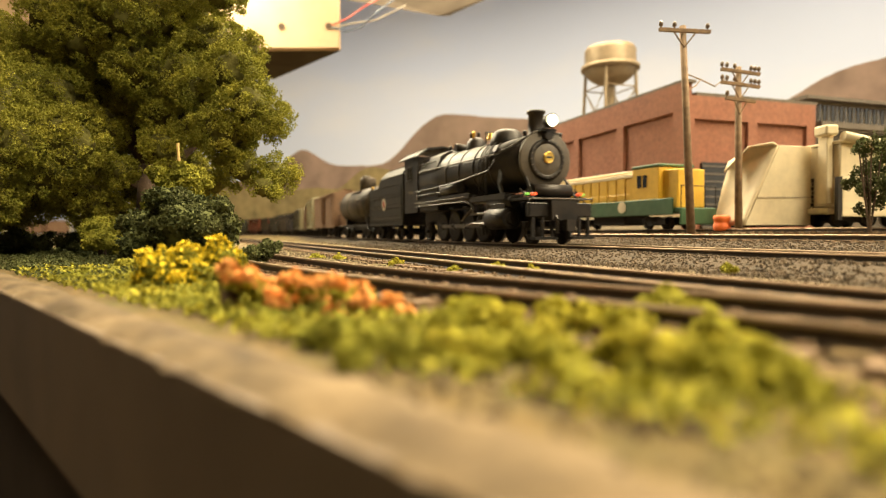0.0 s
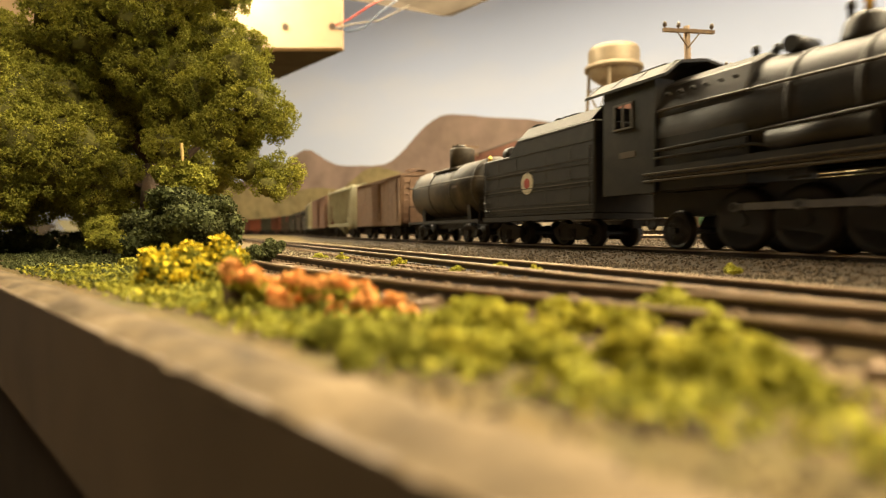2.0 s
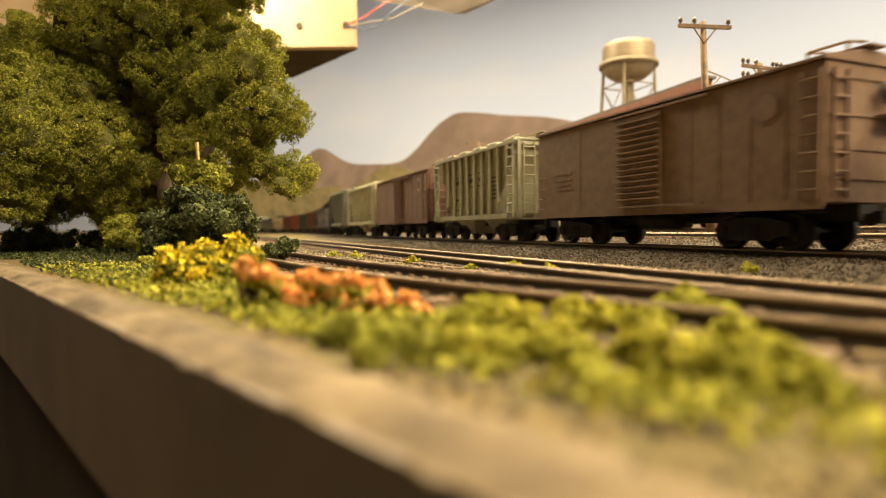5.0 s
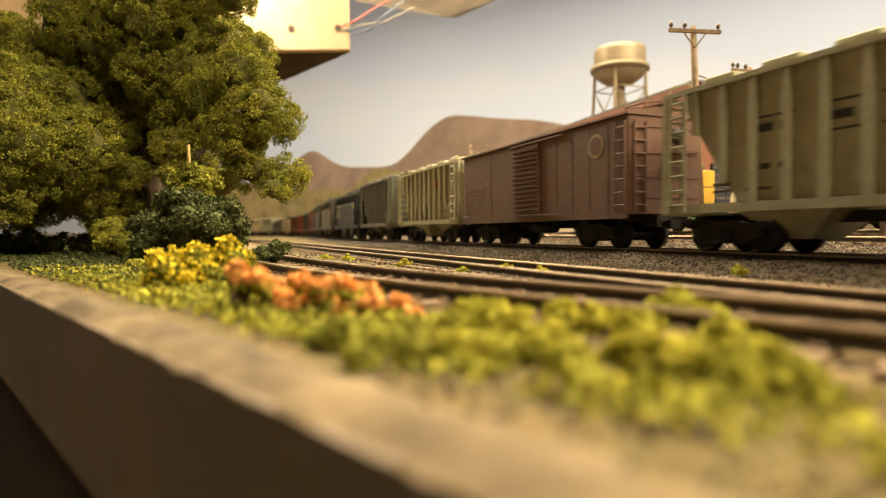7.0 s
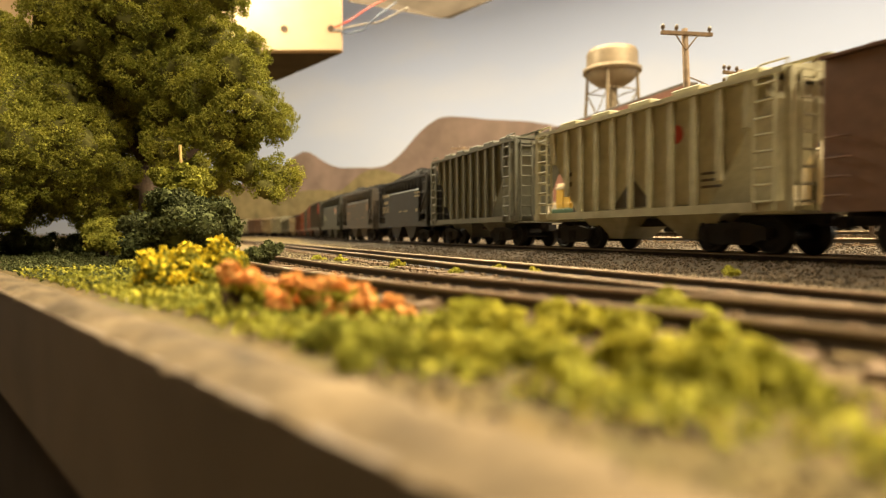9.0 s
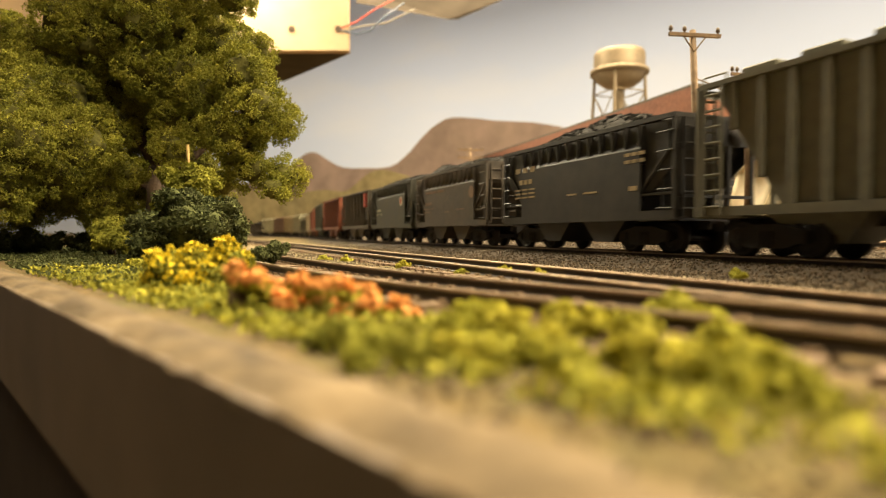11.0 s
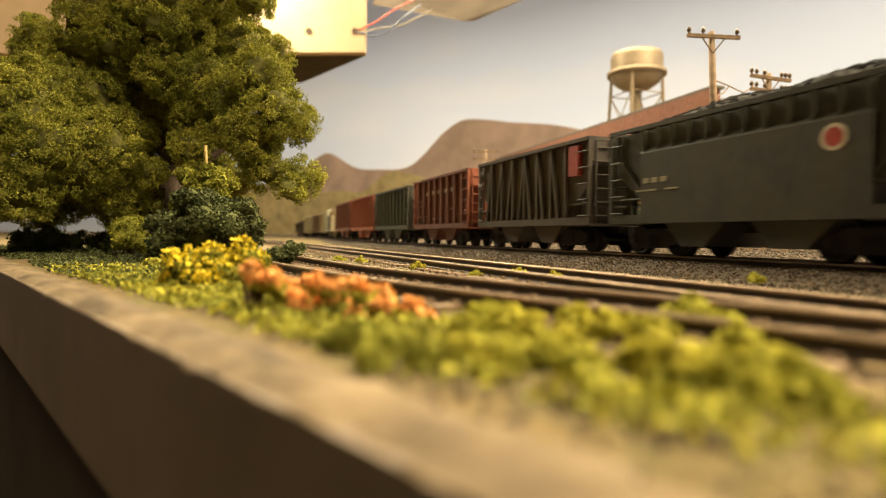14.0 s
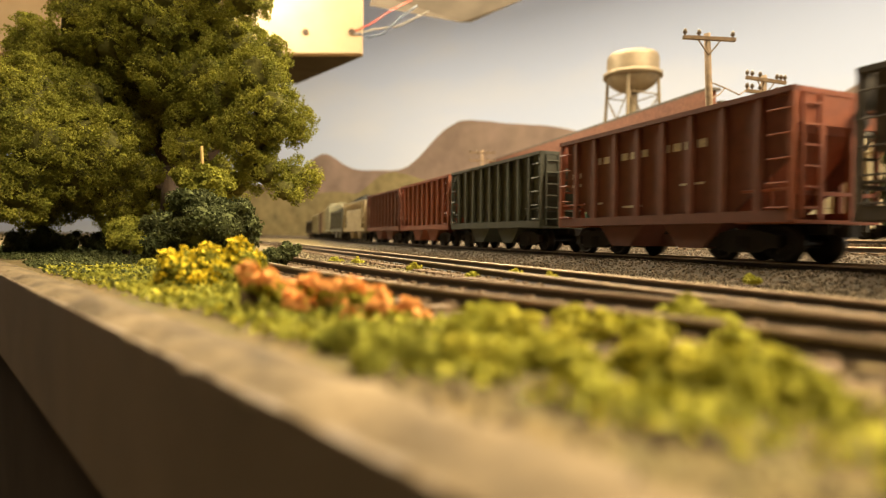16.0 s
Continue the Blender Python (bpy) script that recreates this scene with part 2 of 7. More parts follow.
def pipe(bm, points, r, seg=5):
    for a, b in zip(points, points[1:]):
        rod(bm, a, b, r, seg)


def finish(bm, bevel=0.0):
    bmesh.ops.recalc_face_normals(bm, faces=bm.faces)
    if bevel:
        sharp = [e for e in bm.edges if len(e.link_faces) == 2 and e.calc_face_angle(0) > 0.6]
        bmesh.ops.bevel(bm, geom=sharp, offset=bevel, segments=1, affect="EDGES", clamp_overlap=True)
    return bm


def part(name, bm, material, parent=None, label="", bevel=0.0):
    finish(bm, bevel)
    me = bpy.data.meshes.new(name)
    bm.to_mesh(me)
    bm.free()
    me.materials.append(material)
    ob = new(name, me)
    if parent is not None:
        ob.parent = parent
    if label:
        ob["label"] = label
    return ob


def raw(name, verts, faces, material, parent=None, smooth=False):
    me = bpy.data.meshes.new(name)
    me.from_pydata(verts, [], faces)
    me.update()
    if smooth:
        me.polygons.foreach_set("use_smooth", [True] * len(me.polygons))
    me.materials.append(material)
    ob = new(name, me)
    ob.parent = parent
    return ob


def thing(name, label, category, m=None, group=""):
    ob = new(name)
    ob.empty_display_size = 0.01
    if m is not None:
        ob.matrix_basis = m
    return tagged(ob, label, category, group)


# ---- the line of the main track: distance u along it, 0 abreast of the camera ----
HEAD, NEAR_SIDE, HALF = radians(24.568), 0.14335, 0.0175
KNOT_U = [-3.6, -2.2, -1.7, -1.2, -0.95, -0.8, -0.5, -0.3, 0.0, 1.2]
KNOT_K = [-1.6, -1.6, -0.4, -0.35, -0.1, 0.75, -0.18, 0.19, 0.0, 0.0]
LINE_U = np.linspace(-3.6, 1.9, 1101)


def lay_line():
    du = LINE_U[1] - LINE_U[0]
    k = np.interp(LINE_U, KNOT_U, KNOT_K)
    i0 = int(np.argmin(abs(LINE_U)))
    a = np.concatenate([[0], np.cumsum((k[1:] + k[:-1]) / 2 * du)])
    a = a - a[i0] + HEAD
    c, s = np.sin(a), -np.cos(a)
    x = np.concatenate([[0], np.cumsum((c[1:] + c[:-1]) / 2 * du)])
    y = np.concatenate([[0], np.cumsum((s[1:] + s[:-1]) / 2 * du)])
    d = NEAR_SIDE + HALF
    return x - x[i0] + d * math.cos(HEAD), y - y[i0] + d * math.sin(HEAD), a


LINE_X, LINE_Y, LINE_A = lay_line()


def on_line(u, off=0.0):
    """The plan place and heading at u on the main line, off metres behind it."""
    a = float(np.interp(u, LINE_U, LINE_A))
    return float(np.interp(u, LINE_U, LINE_X)) + off * math.cos(a), float(np.interp(u, LINE_U, LINE_Y)) + off * math.sin(a), a


D_U = np.array((math.sin(HEAD), -math.cos(HEAD)))
D_L = np.array((math.cos(HEAD), math.sin(HEAD)))


def at_ul(u, lat):
    """Plan place from distance along the straight line and distance from the camera across it."""
    return D_U * u + D_L * lat


def ul(x, y):
    return x * D_U[0] + y * D_U[1], x * D_L[0] + y * D_L[1]


# the layout's front edge: a straight line in plan
EDGE_A, EDGE_B = np.array((-0.1004, 0.1316)), np.array((0.0022, 0.0263))
EDGE_D = (EDGE_B - EDGE_A) / np.linalg.norm(EDGE_B - EDGE_A)
EDGE_N = np.array((-EDGE_D[1], EDGE_D[0]))  # into the layout


def edge_at(s, d):
    """A plan place: s along the front edge (0 at its far mark), d into the layout. Past the camera the edge bends to run beside the tracks."""
    bend = 0.155
    k = min(max((s - 0.10) / 0.11, 0.0), 1.0)
    way = EDGE_N * (1 - k) + D_L * k
    way = way / np.linalg.norm(way)
    p = EDGE_A + EDGE_D * min(s, bend) + D_U * max(s - bend, 0.0)
    return p + way * d


def ground_z(x, y):
    u, lat = ul(x, y)
    i = int(np.argmin((LINE_X - x) ** 2 + (LINE_Y - y) ** 2))
    off = (x - LINE_X[i]) * math.cos(LINE_A[i]) + (y - LINE_Y[i]) * math.sin(LINE_A[i])
    z = float(np.interp(off, [-0.10, -0.05, -0.03, -0.019, 0.019, 0.032, 0.06, 0.17, 0.21, 0.3], [-0.0050, -0.0050, -0.0048, -0.0026, -0.0026, -0.0012, 0.0004, 0.0032, 0.0060, 0.0070]))
    z += 0.0006 * noise.noise((x * 40, y * 40, 0)) + 0.0003 * noise.noise((x * 150, y * 150, 3))
    return z


def build_ground():
    # finer near the camera, coarser with distance; cut by the front edge
    verts, faces = [], []
    ds = np.concatenate([np.linspace(0, 0.35, 90), np.linspace(0.36, 3.2, 90)])
    ss = np.concatenate([np.linspace(-3.6, -0.42, 80), np.linspace(-0.4, 0.35, 190), np.linspace(0.37, 1.6, 40)])
    for s in ss:
        for d in ds:
            x, y = edge_at(s + 0.147, d)
            z = ground_z(x, y)
            if d < 0.02:
                z -= 0.0008 * (1 - d / 0.02)
            verts.append((x, y, z))
    n = len(ds)
    for i in range(len(ss) - 1):
        for j in range(n - 1):
            faces.append((i * n + j, (i + 1) * n + j, (i + 1) * n + j + 1, i * n + j + 1))
    g = raw("ground", verts, faces, M_GROUND, smooth=True)
    tagged(g, "earth and ballast scenery ground of a model railway layout", "ground", kind="structure")


def sweep_rail(name, pts, parent):
    """A rail: bright head on a dark web and foot, swept along plan points (x, y, z of the top)."""
    prof = [(-0.00044, -0.00055), (-0.00024, -0.0008), (-0.00024, -0.0017), (-0.0009, -0.0021), (0.0009, -0.0021), (0.00024, -0.0017), (0.00024, -0.0008), (0.00044, -0.00055)]
    head = [(-0.00044, -0.00055), (-0.00044, -0.00018), (-0.00030, 0.0), (0.00030, 0.0), (0.00044, -0.00018), (0.00044, -0.00055)]
    for nm, pr, m in (("rail", prof, M_RAIL), ("rail_head", head, M_RAILTOP)):
        verts, faces = [], []
        k = len(pr)
        for i, (x, y, z) in enumerate(pts):
            x0, y0, _ = pts[max(i - 1, 0)]
            x1, y1, _ = pts[min(i + 1, len(pts) - 1)]
            t = Vector((x1 - x0, y1 - y0)).normalized()
            for p, q in pr:
                verts.append((x + t.y * p, y - t.x * p, z + q))
        for i in range(len(pts) - 1):
            for j in range(k if nm == "rail" else k - 1):
                a, b = i * k + j, i * k + (j + 1) % k
                faces.append((a, b, b + k, a + k))
        o = raw(nm, verts, faces, m, parent)
        if nm == "rail":
            body = o
        else:
            o.parent = body


TIE_MESH = []


def build_track(label, centre, gauge_z, step=0.0062, near=None, wide=0.0295):
    """centre: list of (x, y). Rails at gauge 16.5 mm, ties each on its own."""
    track = thing("track", label, "railway track", group="tracks of the layout")
    tracks.append(track)
    pts = np.array(centre)
    seg = np.linalg.norm(np.diff(pts, axis=0), axis=1)
    run = np.concatenate([[0], np.cumsum(seg)])
    for side in (-1, 1):
        rail = []
        for i in range(len(pts)):
            t = pts[min(i + 1, len(pts) - 1)] - pts[max(i - 1, 0)]
            t = t / np.linalg.norm(t)
            rail.append((pts[i][0] + t[1] * side * 0.00865, pts[i][1] - t[0] * side * 0.00865, gauge_z))
        sweep_rail("rail", rail, track)
    if not TIE_MESH:
        bm = bmesh.new()
        box(bm, -0.00125, 0.00125, -0.0148, 0.0148, -0.0017, 0)
        for y in (-0.00865, 0.00865):
            for s in (-1, 1):
                box(bm, -0.0007, 0.0007, y + s * 0.0014 - 0.0005, y + s * 0.0014 + 0.0005, 0, 0.00045)
        finish(bm)
        me = bpy.data.meshes.new("tie")
        bm.to_mesh(me)
        bm.free()
        me.materials.append(M_TIE)
        TIE_MESH.append(me)
    jobs.append((track, pts, run, step, gauge_z, near))


jobs, tracks = [], []


def lay_ties():
    """The ties, 300 of each track as parts, the far rest joined."""
    for track, pts, run, step, gz, near in jobs:
        rng = random.Random(len(pts))
        places = []
        d = step
        while d < run[-1] - step:
            x, y = np.interp(d, run, pts[:, 0]), np.interp(d, run, pts[:, 1])
            x1, y1 = np.interp(d + 0.002, run, pts[:, 0]), np.interp(d + 0.002, run, pts[:, 1])
            places.append((x, y, math.atan2(y1 - y, x1 - x) + rng.uniform(-0.02, 0.02)))
            d += step * rng.uniform(0.93, 1.07)
        places.sort(key=lambda p: p[0] ** 2 + (p[1] - 0.15) ** 2)
        for x, y, r in places[:200]:
            o = new("tie", TIE_MESH[0])
            o.parent = track
            o.matrix_basis = pose(x, y, gz - 0.0021 + rng.uniform(-0.0002, 0.0001), 0, 0, math.degrees(r))
        verts, faces = [], []
        src = TIE_MESH[0]
        for x, y, r in places[200:]:
            m = pose(x, y, gz - 0.0021, 0, 0, math.degrees(r))
            k = len(verts)
            verts += [m @ v.co for v in src.vertices]
            faces += [[k + i for i in p.vertices] for p in src.polygons]
        if verts:
            tagged(raw("tie_run", verts, faces, M_TIE, track), kind="stuff")


def build_tracks():
    us = np.concatenate([np.linspace(-3.5, -0.9, 60), np.linspace(-0.88, 0.3, 110), np.linspace(0.35, 1.6, 14)])
    build_track("main line track on raised ballast, weathered rails with bright tops", [on_line(u)[:2] for u in us], 0.0)
    build_track("dusty siding track with weathered rails and brown ties", [at_ul(u, 0.078) if u > -0.5 else at_ul(u, 0.078 - 0.03 * (u + 0.5) ** 2) for u in np.linspace(-1.3, 0.6, 150)], -0.002)
    ua = [-0.60, -0.45, -0.35, -0.28, -0.226, -0.167, -0.133, -0.108, -0.085, -0.064, -0.053, -0.030, -0.010]
    la = [-0.080, -0.020, 0.006, 0.0185, 0.0245, 0.0290, 0.0335, 0.0380, 0.0440, 0.0510, 0.0545, 0.0620, 0.0685]
    uu = np.linspace(-0.60, -0.010, 90)
    ll = np.interp(uu, ua, la)
    for _ in range(30):
        ll[1:-1] = (ll[:-2] + 2 * ll[1:-1] + ll[2:]) / 4
    build_track("siding track that branches from a turnout, weathered rails", [at_ul(u, q) for u, q in zip(uu, ll)], -0.002)
    for off, label in ((0.075, "yard track behind the main line with dark ties"), (0.168, "yard track beside the parked diesel and snow plough")):
        build_track(label, [on_line(u, off)[:2] for u in np.linspace(-1.5, 0.8, 90)], 0.0040 if off < 0.1 else 0.0068)


def build_roadbed():
    """A bed below the main line and the first yard track, its dark colour painting the train's shade."""
    us = np.concatenate([np.linspace(-2.6, -0.8, 60), np.linspace(-0.78, 0.32, 220)])
    offs = np.linspace(-0.040, 0.150, 64)
    verts, faces = [], []
    for u in us:
        for k, off in enumerate(offs):
            x, y, _a = on_line(u, off + (0.006 * noise.noise((u * 30, off * 5, 2)) if k in (0, 63) else 0.0))
            verts.append((x, y, ground_z(x, y) + (0.0006 if 0 < k < 63 else -0.0012)))
    n = len(offs)
    for i in range(len(us) - 1):
        for j in range(n - 1):
            faces.append((i * n + j, (i + 1) * n + j, (i + 1) * n + j + 1, i * n + j + 1))
    tagged(raw("ground_roadbed", verts, faces, M_ROADBED, smooth=True), "roadbed under the main line and yard track, darkened as the train's shade", "roadbed", kind="structure")


def scatter_ballast():
    """Loose stones on the shoulders, one mesh."""
    rng = random.Random(4)
    base = [Vector(v) for v in ((1, 0, 0), (-1, 0, 0), (0, 1, 0), (0, -1, 0), (0, 0, 1), (0, 0, -1))]
    tri = [(0, 2, 4), (2, 1, 4), (1, 3, 4), (3, 0, 4), (2, 0, 5), (1, 2, 5), (3, 1, 5), (0, 3, 5)]
    verts, faces = [], []

    def stone(x, y, z, r):
        m = Euler((rng.uniform(0, 6), rng.uniform(0, 6), rng.uniform(0, 6))).to_matrix()
        k = len(verts)
        for v in base:
            w = m @ Vector((v.x * rng.uniform(0.7, 1.3), v.y * rng.uniform(0.6, 1.1), v.z * rng.uniform(0.5, 1.0)))
            verts.append((x + w.x * r, y + w.y * r, z + w.z * r))
        faces.extend([(k + a, k + b, k + c) for a, b, c in tri])
    for _ in range(26000):
        u = -0.06 - abs(rng.gauss(0, 0.22)) if rng.random() < 0.8 else rng.uniform(-0.1, 0.12)
        off = rng.uniform(-0.052, 0.125)
        x, y, _a = on_line(u, off)
        stone(x, y, ground_z(x, y) + 0.0007, rng.uniform(0.0003, 0.0008))
    for _ in range(9000):
        u, lat = rng.uniform(-0.40, 0.06), rng.uniform(0.012, 0.115)
        x, y = at_ul(u, lat)
        stone(x, y, ground_z(x, y) + 0.0001, rng.uniform(0.00025, 0.0006))
    tagged(raw("ballast", verts, faces, M_BALLAST), "loose tan ballast stones along the tracks", "ballast", kind="stuff")


def build_fascia():
    def strip(name, d0, d1, z0, z1, m, label):
        bm = bmesh.new()
        rings = []
        for s in (-3.6, -1.5, -0.5, -0.2, -0.05, 0.0, 0.008, 0.02, 0.05, 0.2, 0.6, 1.6):
            corners = []
            for d, z in ((d0, z0), (d0, z1), (d1, z1), (d1, z0)):
                x, y = edge_at(s + 0.147, d)
                corners.append(bm.verts.new((x, y, z)))
            rings.append(corners)
        for p, q in zip(rings, rings[1:]):
            for i in range(4):
                bm.faces.new((p[i], p[(i + 1) % 4], q[(i + 1) % 4], q[i]))
        bm.faces.new(rings[0])
        bm.faces.new(rings[-1][::-1])
        tagged(part(name, bm, m), label, "fascia", kind="structure")
    strip("trim_1", -0.0035, 0.0012, -0.0245, -0.0045, M_FASCIA, "brown painted fascia board along the layout's front edge")
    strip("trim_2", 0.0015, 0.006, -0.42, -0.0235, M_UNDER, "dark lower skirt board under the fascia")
    # sandy rim along the top of the board
    rng = random.Random(8)
    verts, faces = [], []
    for i in range(420):
        s = -0.55 + i * 0.0018
        for d, z in ((-0.0034, -0.0046), (-0.0010, -0.0037), (0.0030, -0.0040), (0.0075, -0.0060)):
            x, y = edge_at(s + 0.147, d + rng.uniform(-0.0005, 0.0005))
            verts.append((x, y, z + rng.uniform(-0.0005, 0.0004)))
    for i in range(419):
        for j in range(3):
            faces.append((i * 4 + j, i * 4 + j + 1, i * 4 + j + 5, i * 4 + j + 4))
    tagged(raw("trim_3", verts, faces, M_SAND, smooth=True), "rough sandy rim where the scenery meets the fascia", "scenery rim", kind="structure")


# ---- room, backdrop, valance ----
def sky_paint():
    m = bpy.data.materials.new("backdrop_sky")
    m.use_nodes = True
    nt = m.node_tree
    b = nt.nodes["Principled BSDF"]
    b.inputs["Roughness"].default_value = 0.95
    b.inputs["Specular IOR Level"].default_value = 0.1
    tc = nt.nodes.new("ShaderNodeTexCoord")
    mp = nt.nodes.new("ShaderNodeMapping")
    mp.inputs["Scale"].default_value = (1.0, 1.0, 2.6)
    mp.inputs["Rotation"].default_value = (0, 0.35, 0)
    n = nt.nodes.new("ShaderNodeTexNoise")
    n.inputs["Scale"].default_value, n.inputs["Detail"].default_value = 1.6, 4
    nt.links.new(tc.outputs["Object"], mp.inputs["Vector"])
    nt.links.new(mp.outputs["Vector"], n.inputs["Vector"])
    sep = nt.nodes.new("ShaderNodeSeparateXYZ")
    nt.links.new(tc.outputs["Object"], sep.inputs[0])
    ramp = nt.nodes.new("ShaderNodeValToRGB")
    ramp.color_ramp.elements[0].color = (0.50, 0.565, 0.73, 1)
    ramp.color_ramp.elements[1].color = (0.51, 0.60, 0.87, 1)
    mr = nt.nodes.new("ShaderNodeMapRange")
    mr.inputs["From Min"].default_value, mr.inputs["From Max"].default_value = 0.0, 0.85
    nt.links.new(sep.outputs["Z"], mr.inputs["Value"])
    nt.links.new(mr.outputs["Result"], ramp.inputs["Fac"])
    mix = nt.nodes.new("ShaderNodeMix")
    mix.data_type = "RGBA"
    r2 = nt.nodes.new("ShaderNodeMapRange")
    r2.inputs["From Min"].default_value, r2.inputs["From Max"].default_value = 0.45, 0.75
    r2.inputs["To Max"].default_value = 0.7
    nt.links.new(n.outputs["Fac"], r2.inputs["Value"])
    nt.links.new(r2.outputs["Result"], mix.inputs["Factor"])
    nt.links.new(ramp.outputs["Color"], mix.inputs["A"])
    mix.inputs["B"].default_value = (0.62, 0.655, 0.78, 1)
    nt.links.new(mix.outputs["Result"], b.inputs["Base Color"])
    return m


BACK = [(-3.3, -1.2), (-3.3, 2.0), (-3.1, 2.6), (-2.6, 2.85), (-1.8, 2.85), (-0.6, 2.65), (0.2, 2.4), (0.9, 2.0), (1.45, 1.5), (1.75, 0.9), (1.85, 0.2), (1.85, -1.4)]


def smooth_back(n=140):
    p = np.array(BACK, float)
    t = np.linspace(0, len(p) - 1, n)
    x, y = np.interp(t, range(len(p)), p[:, 0]), np.interp(t, range(len(p)), p[:, 1])
    for _ in range(14):
        x[1:-1] = (x[:-2] + 2 * x[1:-1] + x[2:]) / 4
        y[1:-1] = (y[:-2] + 2 * y[1:-1] + y[2:]) / 4
    return x, y


def back_at(bearing):
    """The plan place on the backdrop at x / y = bearing from the camera."""
    x, y = smooth_back()
    k = (y > 0.3) & (abs(x) < 2.6 * y)
    i = np.argsort((x / np.maximum(y, 0.01))[k])
    b = (x / np.maximum(y, 0.01))[k][i]
    return float(np.interp(bearing, b, x[k][i])), float(np.interp(bearing, b, y[k][i]))


def build_room():
    x, y = smooth_back()
    verts, faces = [], []
    for i in range(len(x)):
        verts += [(x[i], y[i], -0.05), (x[i], y[i], 1.6), (x[i] * 1.02, y[i] * 1.02 + 0.01, -0.05), (x[i] * 1.02, y[i] * 1.02 + 0.01, 1.6)]
    for i in range(len(x) - 1):
        a, b = 4 * i, 4 * i + 4
        faces += [(a, b, b + 1, a + 1), (a + 2, a + 3, b + 3, b + 2), (a + 1, b + 1, b + 3, a + 3)]
    tagged(raw("backdrop", verts, faces, sky_paint(), smooth=True), "painted blue sky backdrop with soft clouds", "backdrop", kind="structure")
    for name, dims, m, lab in (("floor", (-4, 4, -4, 4, -1.15, -1.10), M_ROOMFLOOR, "dark floor of the layout room"),
                               ("ceiling", (-4, 4, -4, 4, 1.60, 1.65), M_ROOM, "plain ceiling of the layout room"),
                               ("wall_south", (-4, 4, -4.1, -4, -1.15, 1.65), M_ROOM, "plain painted room wall"),
                               ("wall_north", (-4, 4, 4, 4.1, -1.15, 1.65), M_ROOM, "plain painted room wall"),
                               ("wall_west", (-4.1, -4, -4, 4, -1.15, 1.65), M_ROOM, "plain painted room wall"),
                               ("wall_east", (4, 4.1, -4, 4, -1.15, 1.65), M_ROOM, "plain painted room wall")):
        bm = bmesh.new()
        box(bm, *dims)
        tagged(part(name, bm, m), lab, name.split("_")[0], kind="structure")


def build_hill(name, outline, m, label, proud):
    """Hills of the backdrop, in low relief on it: outline of (bearing, slope above the eye)."""
    verts, faces = [], []
    bs = np.linspace(outline[0][0], outline[-1][0], 120)
    hs = np.interp(bs, [p[0] for p in outline], [p[1] for p in outline])
    for _ in range(3):
        hs[1:-1] = (hs[:-2] + 2 * hs[1:-1] + hs[2:]) / 4
    for b, h in zip(bs, hs):
        x, y = back_at(b)
        k = 1 - proud / math.hypot(x, y)
        wob = 0.004 * noise.noise((b * 60, 1, 0)) + 0.003 * noise.noise((b * 170, 5, 0))
        top = EYE[2] + y * (h + wob * 0.3)
        verts += [(x * k, y * k, -0.02), (x * k, y * k, top - 0.006), (x, y, top), (x, y, -0.02)]
    for i in range(len(bs) - 1):
        a = 4 * i
        faces += [(a, a + 4, a + 5, a + 1), (a + 1, a + 5, a + 6, a + 2)]
    tagged(raw(name, verts, faces, m, smooth=True), label, "painted hill", kind="structure")


def build_hills():
    f = 1030.0
    def o(pts):
        return [((px - 784) / f, (409.8 - py) / f) for px, py in pts]
    build_hill("backdrop_hills", o([(380, 330), (470, 310), (503, 292), (522, 268), (538, 254), (555, 268), (582, 293), (680, 294), (700, 280), (745, 225), (775, 203), (810, 204), (870, 210), (940, 213), (1000, 225), (1100, 260), (1200, 240), (1400, 180), (1440, 150), (1500, 125), (1568, 108), (1700, 95), (1800, 130)]), M_HILL, "brown hills painted on the backdrop", 0.004)
    build_hill("backdrop_woods", o([(380, 300), (430, 330), (470, 345), (520, 335), (560, 330), (600, 335), (640, 300), (660, 294), (690, 300), (720, 310), (800, 300), (900, 300), (1000, 330)]), M_HILLGREEN, "olive woods painted at the foot of the backdrop hills", 0.010)


